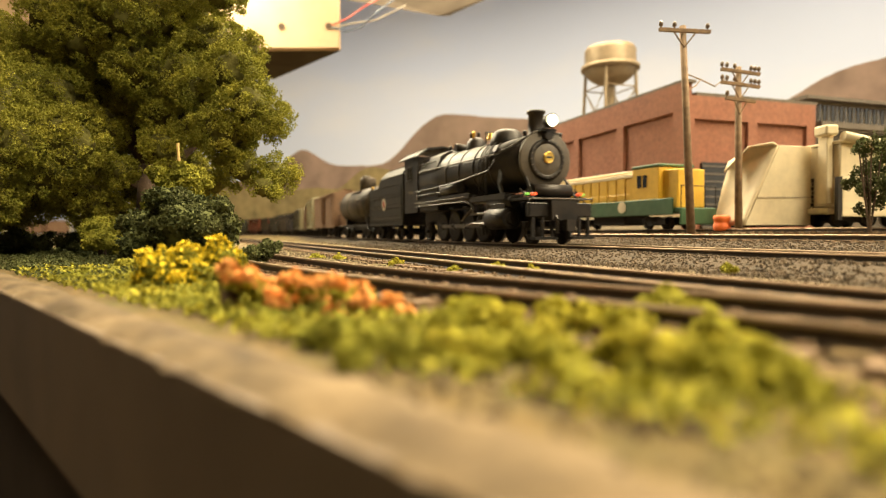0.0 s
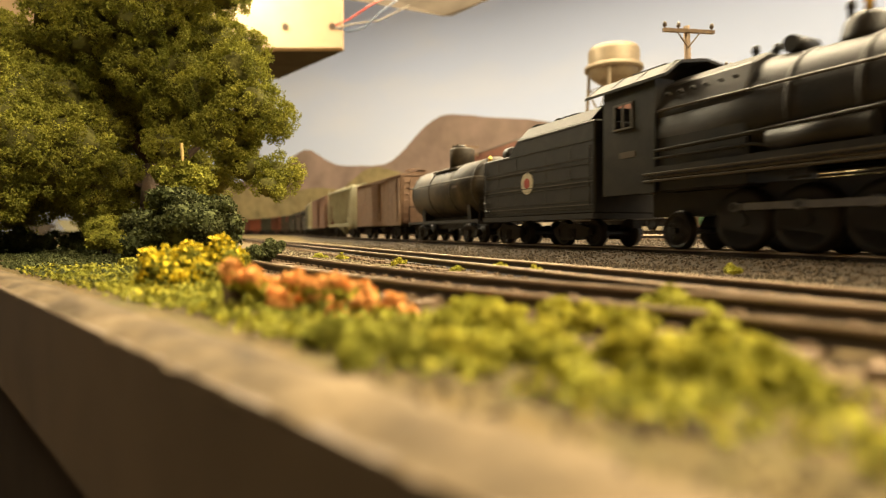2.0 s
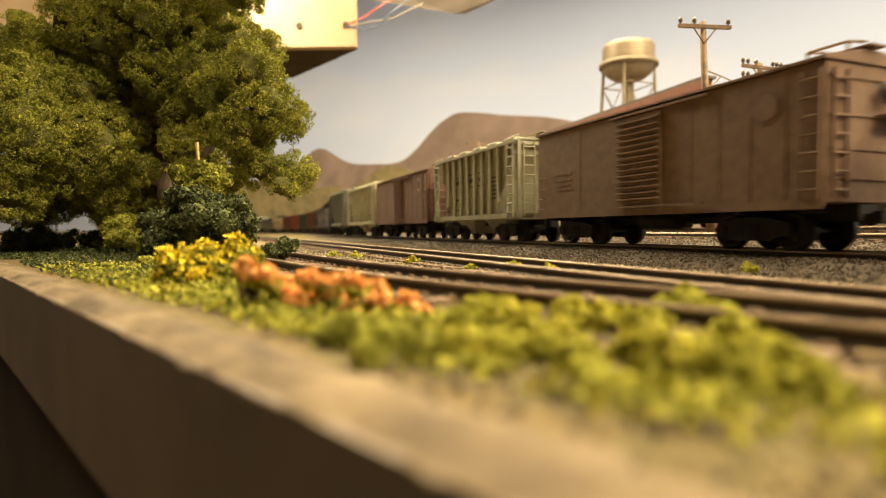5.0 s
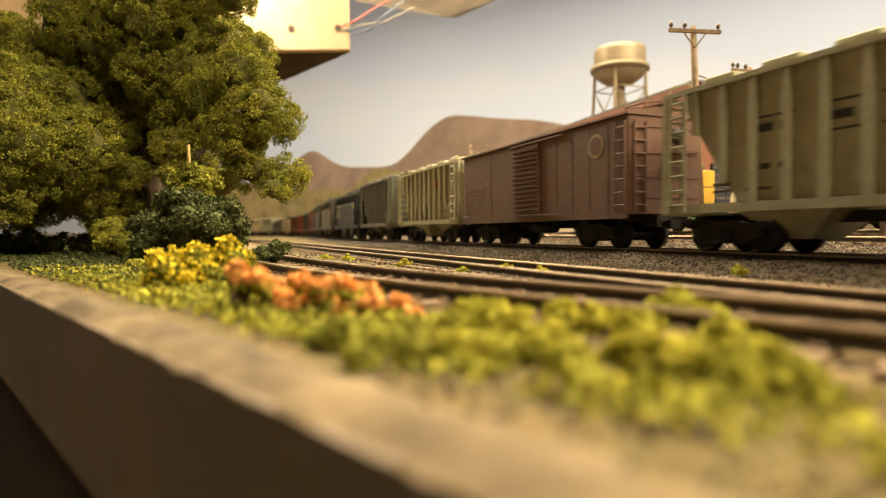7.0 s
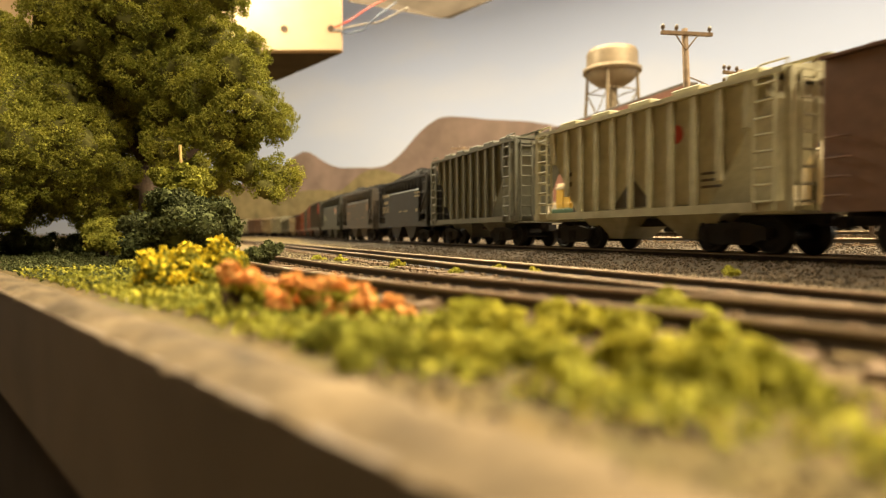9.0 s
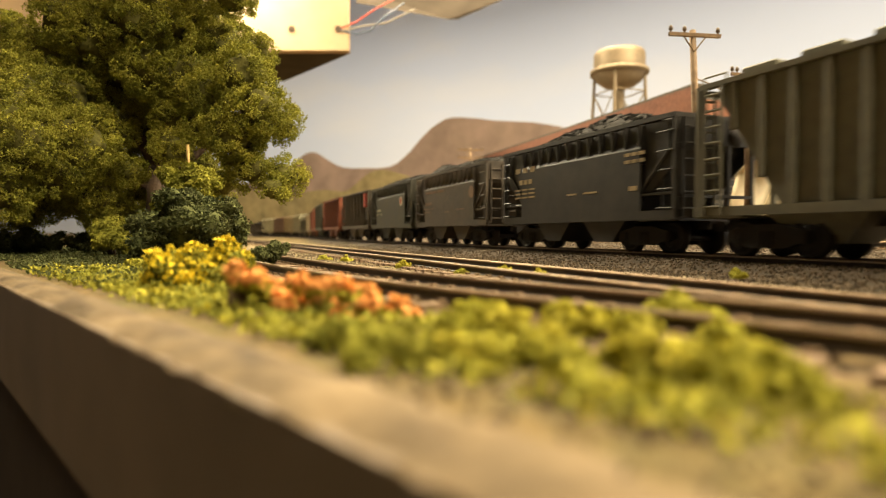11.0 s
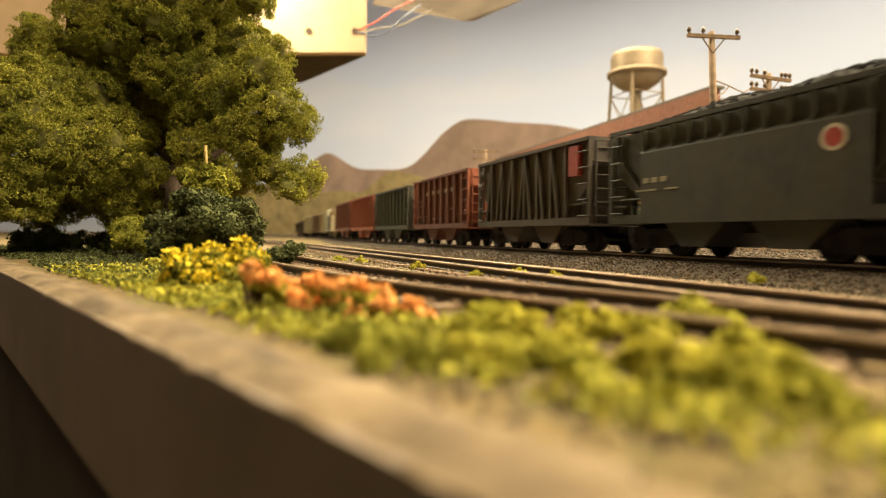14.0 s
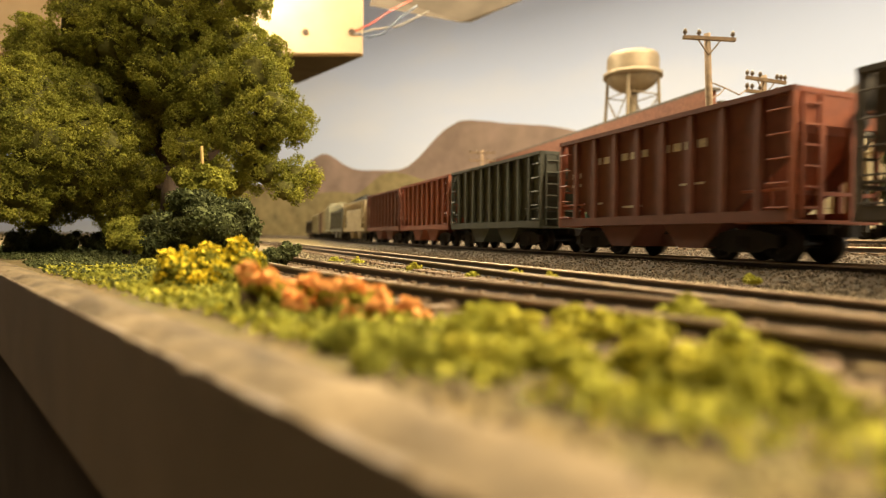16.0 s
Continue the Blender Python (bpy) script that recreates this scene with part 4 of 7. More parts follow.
def build_water_tower():
    cx, cy = 0.2722, 0.95
    t = thing("water_tower", "silver-tan steel water tower with round tank on braced legs", "water tower")
    bm = bmesh.new()
    r = 0.0405
    turned(bm, [(0.0, 0.008), (0.006, 0.024), (0.014, 0.035), (0.024, r), (0.026, r), (0.054, r), (0.057, r * 0.985), (0.061, r * 0.93), (0.065, r * 0.6), (0.067, 0.002)], (cx, cy, 0.2395), (0, 0, 1), 40)
    part("tank", bm, M_SILVER, t, "riveted silver tank with rounded bottom")
    bm = bmesh.new()
    turned(bm, [(0, r + 0.0005), (0.0, r + 0.0055), (0.006, r + 0.0055), (0.006, r + 0.0045), (0.0015, r + 0.0045), (0.0015, r + 0.0005)], (cx, cy, 0.2645), (0, 0, 1), 40)
    part("balcony", bm, M_SILVER, t)
    bm = bmesh.new()
    rod(bm, (cx, cy, 0.0), (cx, cy, 0.243), 0.0075, 14)
    part("riser_pipe", bm, M_SILVER, t)
    for k in range(4):
        a = radians(45 + 90 * k + 20)
        x, y = cx + 0.039 * math.cos(a), cy + 0.039 * math.sin(a)
        x2, y2 = cx + 0.052 * math.cos(a), cy + 0.052 * math.sin(a)
        bm = bmesh.new()
        rod(bm, (x2, y2, 0.0), (x, y, 0.266), 0.0026, 8)
        part("leg", bm, M_SILVER, t)
        b = radians(45 + 90 * (k + 1) + 20)
        for za, zb in ((0.06, 0.15), (0.15, 0.235)):
            ra, rb = 0.052 - 0.013 * za / 0.266, 0.052 - 0.013 * zb / 0.266
            bm = bmesh.new()
            rod(bm, (cx + ra * math.cos(a), cy + ra * math.sin(a), za), (cx + rb * math.cos(b), cy + rb * math.sin(b), zb), 0.0008, 5)
            rod(bm, (cx + ra * math.cos(b), cy + ra * math.sin(b), za), (cx + rb * math.cos(a), cy + rb * math.sin(a), zb), 0.0008, 5)
            rod(bm, (cx + rb * math.cos(a), cy + rb * math.sin(a), zb), (cx + rb * math.cos(b), cy + rb * math.sin(b), zb), 0.001, 5)
            part("brace", bm, M_SILVER, t)


def build_pole(base, top, arms, label):
    p = thing("telegraph_pole", label, "telegraph pole", group="telegraph poles")
    b, t = Vector(base), Vector(top)
    bm = bmesh.new()
    rod(bm, b - Vector((0, 0, 0.006)), t, 0.0024, 10, 0.0017)
    part("post", bm, M_POLE, p)
    way = Vector((1, 0.12, -0.01)).normalized()
    for dz, half, lean, pins in arms:
        q = b + (t - b) * ((t.z - dz - b.z) / (t.z - b.z))
        w = Vector((way.x, way.y, lean)).normalized()
        bm = bmesh.new()
        rod(bm, q - w * half + Vector((0, -0.0026, 0)), q + w * half + Vector((0, -0.0026, 0)), 0.00135, 4)
        arm = part("crossarm", bm, M_POLE, p)
        for s in pins:
            c = q + w * half * s + Vector((0, -0.0026, 0.001))
            bm = bmesh.new()
            turned(bm, [(0, 0.0004), (0.001, 0.0005), (0.0012, 0.0012), (0.0028, 0.0011), (0.0036, 0.0006)], c, (0, 0, 1), 8)
            part("insulator", bm, M_INSUL, arm)
        for s in (-1, 1):
            bm = bmesh.new()
            rod(bm, q + w * half * 0.42 * s + Vector((0, -0.0026, -0.001)), q + Vector((0, -0.002, -0.009)), 0.0004, 5)
            part("brace", bm, M_POLE, p)


def build_poles():
    build_pole((0.1410, 0.33, 0.0035), (0.1351, 0.33, 0.1205), [(0.0035, 0.0150, -0.01, (-0.93, -0.4, 0.9))], "brown wooden telegraph pole with one crossarm")
    build_pole((0.1879, 0.37, 0.0045), (0.1868, 0.37, 0.1085), [(0.0035, 0.0130, -0.10, (-0.95, -0.7, -0.3, 0.55, 0.75, 0.95)), (0.0115, 0.0130, -0.10, (-0.95, -0.7, -0.3, 0.55, 0.75, 0.95)), (0.0210, 0.010, -0.10, (-0.9,))], "brown wooden telegraph pole with stacked crossarms")
    build_pole((0.032, 0.88, 0.0035), (0.030, 0.88, 0.137), [(0.004, 0.02, 0, (-0.9, -0.4, 0.4, 0.9)), (0.016, 0.02, 0, (-0.9, -0.4, 0.4, 0.9))], "far brown telegraph pole with two crossarms")
    bm = bmesh.new()
    pipe(bm, [(0.1372, 0.329, 0.0935), (0.152, 0.345, 0.0945), (0.172, 0.37, 0.0965), (0.190, 0.395, 0.1075)], 0.0004)
    pipe(bm, [(0.1372, 0.329, 0.0840), (0.146, 0.338, 0.0890), (0.152, 0.345, 0.0945)], 0.0004)
    tagged(part("lamp_bracket", bm, M_POLE), "thin bracket wire between the telegraph poles", "bracket")


def place_on_yard(u, off, z):
    x, y, a = on_line(u, off)
    return pose(x, y, z, 0, 0, math.degrees(a) - 90)


def build_diesel():
    d = thing("diesel_locomotive", "yellow and green diesel switcher locomotive parked on the yard track", "locomotive", place_on_yard(-0.381, 0.168, 0.0068))
    def b(name, dims, m, label="", bevel=0.0006):
        bm = bmesh.new()
        box(bm, *dims)
        return part(name, bm, m, d, label, bevel)
    b("frame", (-0.085, 0.0775, -0.016, 0.016, 0.0115, 0.0150), M_GREEN)
    b("side_sill", (-0.084, 0.073, -0.0175, -0.0162, 0.0100, 0.0220), M_GREEN, "dark green side sill")
    b("hood", (-0.082, 0.030, -0.0125, 0.0125, 0.0151, 0.0430), M_YELLOW, "yellow long hood")
    b("hood_roof", (-0.083, 0.029, -0.0110, 0.0110, 0.0432, 0.0455), M_CREAM, "cream hood top")
    cab = b("cab", (0.0302, 0.058, -0.0165, 0.0165, 0.0152, 0.0452), M_YELLOW, "yellow cab")
    b("cab_roof", (0.0295, 0.059, -0.0170, 0.0170, 0.0454, 0.0474), M_GREEN, "green cab roof")
    b("short_hood", (0.0582, 0.0725, -0.0125, 0.0125, 0.0151, 0.0425), M_YELLOW, "yellow short hood")
    for x in (0.036, 0.042):
        bm = bmesh.new()
        box(bm, x, x + 0.0042, -0.0168, -0.0160, 0.031, 0.040)
        part("window", bm, M_GLASSDARK, cab)
    for x in range(9):
        bm = bmesh.new()
        box(bm, -0.078 + x * 0.011, -0.070 + x * 0.011, -0.0131, -0.0124, 0.018, 0.040)
        part("hood_door", bm, M_YELLOW, d, bevel=0.0002)
    bm = bmesh.new()
    rod(bm, (0.02, -0.0180, 0.017), (0.02, -0.0174, 0.017), 0.0045, 18)
    part("emblem", bm, M_CREAM, d, "pale emblem plate")
    for x in (-0.08, -0.05, -0.02, 0.01, 0.064, 0.0765):
        bm = bmesh.new()
        rod(bm, (x, -0.0172, 0.0150), (x, -0.0172, 0.0270), 0.0003, 5)
        part("stanchion", bm, M_YELLOW, d)
    bm = bmesh.new()
    rod(bm, (-0.082, -0.0172, 0.0268), (0.028, -0.0172, 0.0268), 0.0003, 5)
    part("handrail", bm, M_YELLOW, d)
    for x in (-0.055, 0.050):
        truck(d, x, 0.0045, 0.016)
    bm = bmesh.new()
    box(bm, -0.022, 0.018, -0.013, 0.013, 0.003, 0.0112)
    part("fuel_tank", bm, M_TRUCK, d, bevel=0.001)
    b("pilot", (0.0777, 0.0795, -0.0165, 0.0165, 0.003, 0.0148), M_GREEN, "green end plate")
    b("hood_stripe", (-0.082, 0.029, -0.0134, -0.0127, 0.0400, 0.0428), M_CREAM, "cream band under the hood top")
    for x in (-0.060, -0.030, 0.0):
        bm = bmesh.new()
        turned(bm, [(0, 0.0052), (0.0012, 0.0052), (0.0018, 0.0040)], (x, 0, 0.0456), (0, 0, 1), 16)
        part("roof_fan", bm, M_TRUCK, d)
    bm = bmesh.new()
    for y in (-0.016, -0.006, 0.006, 0.016):
        rod(bm, (0.0790, y, 0.0148), (0.0790, y, 0.0300), 0.0004, 5)
    rod(bm, (0.0790, -0.016, 0.0300), (0.0790, 0.016, 0.0300), 0.0004, 5)
    part("end_rail", bm, M_TRUCK, d)
    bm = bmesh.new()
    turned(bm, [(0, 0.0045), (0.001, 0.0052), (0.004, 0.0052), (0.0045, 0.0046), (0.006, 0.0046), (0.0065, 0.0052), (0.009, 0.0052), (0.010, 0.0045)], (0.182, 0.38, 0.0055), (0, 0, 1), 16)
    tagged(part("barrel", bm, M_ORANGE), "bright orange barrel beside the diesel", "barrel")


def build_plow():
    p = thing("snow_plough", "cream-painted wedge snow plough car with curved blade", "snow plough", pose(0.2215, 0.39, 0.0075, 0, 0, 8))
    # the blade is a hollow sheet, curled forward at the top, before a tall wedge body
    bm = bmesh.new()
    rows = [  # near edge, middle and far edge of the blade, from its foot up to the curled lip
        ((-0.0335, -0.0170, 0.0015), (-0.0345, -0.002, 0.0012), (-0.0345, 0.0130, 0.0010)),
        ((-0.0265, -0.0170, 0.0170), (-0.0270, -0.001, 0.0175), (-0.0310, 0.0130, 0.0160)),
        ((-0.0190, -0.0170, 0.0330), (-0.0200, 0.000, 0.0350), (-0.0275, 0.0130, 0.0300)),
        ((-0.0135, -0.0170, 0.0450), (-0.0165, 0.000, 0.0470), (-0.0255, 0.0120, 0.0390)),
        ((-0.0105, -0.0170, 0.0522), (-0.0180, -0.002, 0.0535), (-0.0265, 0.0100, 0.0450)),
        ((-0.0150, -0.0185, 0.0540), (-0.0235, -0.006, 0.0530), (-0.0325, 0.0060, 0.0375))]
    grid = [[bm.verts.new(q) for q in row] for row in rows]
    for r0, r1 in zip(grid, grid[1:]):
        for i in range(2):
            bm.faces.new((r0[i], r0[i + 1], r1[i + 1], r1[i])).smooth = True
    bmesh.ops.subdivide_edges(bm, edges=bm.edges[:], cuts=3, use_grid_fill=True, smooth=0.6)
    bmesh.ops.solidify(bm, geom=bm.faces[:], thickness=0.0009)
    part("blade", bm, M_CREAM, p, "curved cream blade with a curled lip")
    bm = bmesh.new()
    prism(bm, [(-0.0330, 0.0012), (0.0130, 0.0012), (0.0126, 0.0517), (-0.0100, 0.0521)], "y", -0.0172, -0.0160)
    part("side_plate", bm, M_CREAM, p, "flat cream side plate", 0.0003)
    bm = bmesh.new()
    prism(bm, [(-0.0270, 0.0015), (0.0124, 0.0015), (0.0120, 0.0505), (-0.0070, 0.0505)], "y", -0.0158, 0.0140)
    part("wedge_body", bm, M_CREAM, p)
    bm = bmesh.new()
    box(bm, -0.025, 0.0128, -0.0178, -0.0173, 0.0188, 0.0194)
    part("seam", bm, M_CONCRETE, p)
    bm = bmesh.new()
    for k in range(9):
        z = 0.008 + k * 0.0026
        box(bm, 0.0132 + 0.0006 * (k % 2), 0.0146 + 0.0006 * (k % 2), -0.0176, -0.0166, z, z + 0.0021)
    part("chain", bm, M_TRUCK, p)
    bm = bmesh.new()
    box(bm, -0.024, 0.012, -0.015, 0.0138, 0.0003, 0.0013)
    part("underframe", bm, M_TRUCK, p)
    c = thing("spreader_car", "cream-painted spreader car with folded wing and cylinders", "maintenance car", pose(0.2745, 0.374, 0.0075, 0, 0, 6))
    for name, dims, lab in (("cabin", (-0.036, 0.045, -0.0175, 0.0175, 0.0120, 0.0505), ""), ("wing", (-0.038, 0.020, -0.0215, -0.0180, 0.0060, 0.0300), "folded side wing"),
                            ("roof", (-0.037, 0.046, -0.0185, 0.0185, 0.0507, 0.0525), ""), ("mast", (-0.0405, -0.0362, -0.012, -0.004, 0.0140, 0.0600), "upright hoist mast"), ("frame", (-0.040, 0.048, -0.012, 0.012, 0.0080, 0.0118), "")):
        bm = bmesh.new()
        box(bm, *dims)
        part(name, bm, M_CREAM, c, lab, 0.0005)
    bm = bmesh.new()
    rod(bm, (-0.036, -0.019, 0.0545), (0.015, -0.0225, 0.0440), 0.0030, 12)
    part("cylinder", bm, M_CREAM, c, "slanting hoist cylinder")
    bm = bmesh.new()
    box(bm, -0.0435, -0.0350, -0.0150, -0.004, 0.0560, 0.0622)
    part("hoist_head", bm, M_CREAM, c, bevel=0.001)
    bm = bmesh.new()
    rod(bm, (-0.020, -0.0228, 0.020), (-0.030, -0.0224, 0.034), 0.0007, 6)
    part("link", bm, M_TRUCK, c)
    bm = bmesh.new()
    box(bm, -0.0415, -0.0390, -0.0225, -0.0195, 0.0040, 0.0300)
    part("chain", bm, M_TRUCK, c)
    for x in (-0.02, 0.03):
        truck(c, x, 0.0048, 0.015)
    rng = random.Random(3)
    for i in range(5):
        bm = bmesh.new()
        x, y, _ = on_line(-0.115 + 0.012 * i, 0.150)
        m = pose(x, y, ground_z(x, y) + 0.0012, 0, rng.uniform(-8, 8), rng.uniform(0, 180))
        box(bm, -0.006, 0.006, -0.0011, 0.0011, -0.001, 0.001)
        o = part("timber_scrap", bm, M_TIE)
        o.matrix_basis = m
        tagged(o, "weathered timber scrap lying beside the yard track", "timber", "timber scraps")


# ---- rolling stock: x forward, y away from the camera's side, z up from the rail tops ----
SPIN = []  # wheelsets that turn as the train rolls: (object, local pose, radius)
WHEELS = {}


def wheelset(parent, x, r, moving=True):
    key = round(r, 5)
    if key not in WHEELS:
        bm = bmesh.new()
        for s in (-1, 1):
            turned(bm, [(0.0, r * 0.25), (0.0002, r * 0.72), (0.0006, r * 0.78), (0.0002, r * 0.82), (0.0, r), (0.0017, r), (0.0019, r * 1.1), (0.0026, r * 1.1), (0.0027, r * 0.3)], (0, s * 0.0102, 0), (0, -s, 0), 20)
        rod(bm, (0, -0.012, 0), (0, 0.012, 0), 0.0011, 8)
        for k in range(4):
            a = k * math.pi / 2
            for s in (-1, 1):
                rod(bm, (math.cos(a) * r * 0.5, s * 0.01005, math.sin(a) * r * 0.5), (math.cos(a) * r * 0.5, s * 0.0104, math.sin(a) * r * 0.5), r * 0.1, 6)
        finish(bm)
        me = bpy.data.meshes.new("wheelset")
        bm.to_mesh(me)
        bm.free()
        me.materials.append(M_WHEEL)
        WHEELS[key] = me
    o = new("wheelset", WHEELS[key])
    o.parent = parent
    o.matrix_basis = pose(x, 0, r)
    if moving:
        SPIN.append((o, x, r))
    return o


FRAME_MESH = {}


def truck(car, x, r=0.0053, half=0.0125, moving=False):
    """A two-axle truck: two side frames with springs and journal boxes, bolster, wheelsets."""
    if not FRAME_MESH:
        for s in (-1, 1):
            bm = bmesh.new()
            pts = [(-0.0125, 0.0048), (-0.0120, 0.0075), (-0.0040, 0.0092), (0.0040, 0.0092), (0.0120, 0.0075), (0.0125, 0.0048), (0.0098, 0.0044), (0.0060, 0.0026), (-0.0060, 0.0026), (-0.0098, 0.0044)]
            y0 = s * 0.0122
            prism(bm, pts, "y", y0 - 0.0009, y0 + 0.0009)
            for jx in (-0.0102, 0.0102):
                box(bm, jx - 0.0016, jx + 0.0016, y0 + s * 0.0005 - 0.0011, y0 + s * 0.0005 + 0.0011, 0.0040, 0.0071)
            for k in (-0.0016, 0, 0.0016):
                rod(bm, (k, y0 + s * 0.001, 0.0030), (k, y0 + s * 0.001, 0.0072), 0.0007, 6)
            finish(bm)
            me = bpy.data.meshes.new("side_frame")
            bm.to_mesh(me)
            bm.free()
            me.materials.append(M_TRUCK)
            FRAME_MESH[s] = me
        bm = bmesh.new()
        box(bm, -0.0025, 0.0025, -0.0115, 0.0115, 0.0050, 0.0088)
        finish(bm)
        me = bpy.data.meshes.new("bolster")
        bm.to_mesh(me)
        bm.free()
        me.materials.append(M_TRUCK)
        FRAME_MESH[0] = me
    for s, nm in ((-1, "side_frame"), (1, "side_frame"), (0, "bolster")):
        o = new(nm, FRAME_MESH[s])
        o.parent = car
        o.matrix_basis = pose(x, 0, 0)
    for dx in (-0.0102, 0.0102):
        wheelset(car, x + dx, r, moving)


def couplers(car, half):
    for s in (-1, 1):
        bm = bmesh.new()
        box(bm, *sorted((s * (half - 0.004), s * (half + 0.0038))), -0.0012, 0.0012, 0.0078, 0.0098)
        box(bm, *sorted((s * (half + 0.0022), s * (half + 0.0048))), -0.0020, 0.0024, 0.0072, 0.0104)
        part("coupler", bm, M_TRUCK, car)


def ladder(car, x, y, z0, z1, axis, material, w=0.0052, n=7):
    """Rungs between two stiles, standing off a side ('x': runs along x) or an end ('y')."""
    stiles = []
    for s in (-1, 1):
        bm = bmesh.new()
        if axis == "x":
            box(bm, x + s * w / 2 - 0.0003, x + s * w / 2 + 0.0003, y - 0.0004, y + 0.0004, z0, z1)
        else:
            box(bm, x - 0.0004, x + 0.0004, y + s * w / 2 - 0.0003, y + s * w / 2 + 0.0003, z0, z1)
        stiles.append(part("ladder_stile", bm, material, car))
    key = (axis, round(w, 5), material.name)
    if key not in RUNGS:
        bm = bmesh.new()
        rod(bm, (-w / 2, 0, 0) if axis == "x" else (0, -w / 2, 0), (w / 2, 0, 0) if axis == "x" else (0, w / 2, 0), 0.00042, 5)
        finish(bm)
        RUNGS[key] = bpy.data.meshes.new("rung")
        bm.to_mesh(RUNGS[key])
        bm.free()
        RUNGS[key].materials.append(material)
    for i in range(n):
        o = new("rung", RUNGS[key])
        o.parent = stiles[0]
        o.matrix_basis = pose(x, y, z0 + (z1 - z0) * (i + 0.5) / n)


RUNGS = {}


def grabs(car, x, y, zs, material, w=0.005):
    for z in zs:
        bm = bmesh.new()
        pipe(bm, [(x - w / 2, y, z), (x - w / 2, y - 0.001, z), (x + w / 2, y - 0.001, z), (x + w / 2, y, z)], 0.00028)
        part("grab_iron", bm, material, car)


def bars(car, rows, material, y=-0.01765):
    """Unreadable lettering as plain bars: x, z, width, height."""
    for x, z, w, h in rows:
        bm = bmesh.new()
        box(bm, x - w / 2, x + w / 2, y - 0.00008, y + 0.0003, z - h / 2, z + h / 2)
        part("lettering", bm, material, car)


def disc(car, x, z, r, material, y=-0.01765, name="emblem", label=""):
    bm = bmesh.new()
    rod(bm, (x, y + 0.0003, z), (x, y - 0.00008, z), r, 24)
    return part(name, bm, material, car, label)


def underframe(car, half, material, z0=0.0100, z1=0.0122):
    bm = bmesh.new()
    box(bm, -half, half, -0.0035, 0.0035, z0 - 0.002, z1)
    part("centre_sill", bm, material, car)
    for k in range(7):
        bm = bmesh.new()
        x = -half + 0.006 + k * (2 * half - 0.012) / 6
        box(bm, x - 0.0008, x + 0.0008, -0.0165, 0.0165, z0, z1)
        part("cross_bearer", bm, material, car)
    bm = bmesh.new()
    rod(bm, (-0.008, -0.008, 0.0085), (0.010, -0.008, 0.0085), 0.0026, 10)
    part("brake_reservoir", bm, M_TRUCK, car)


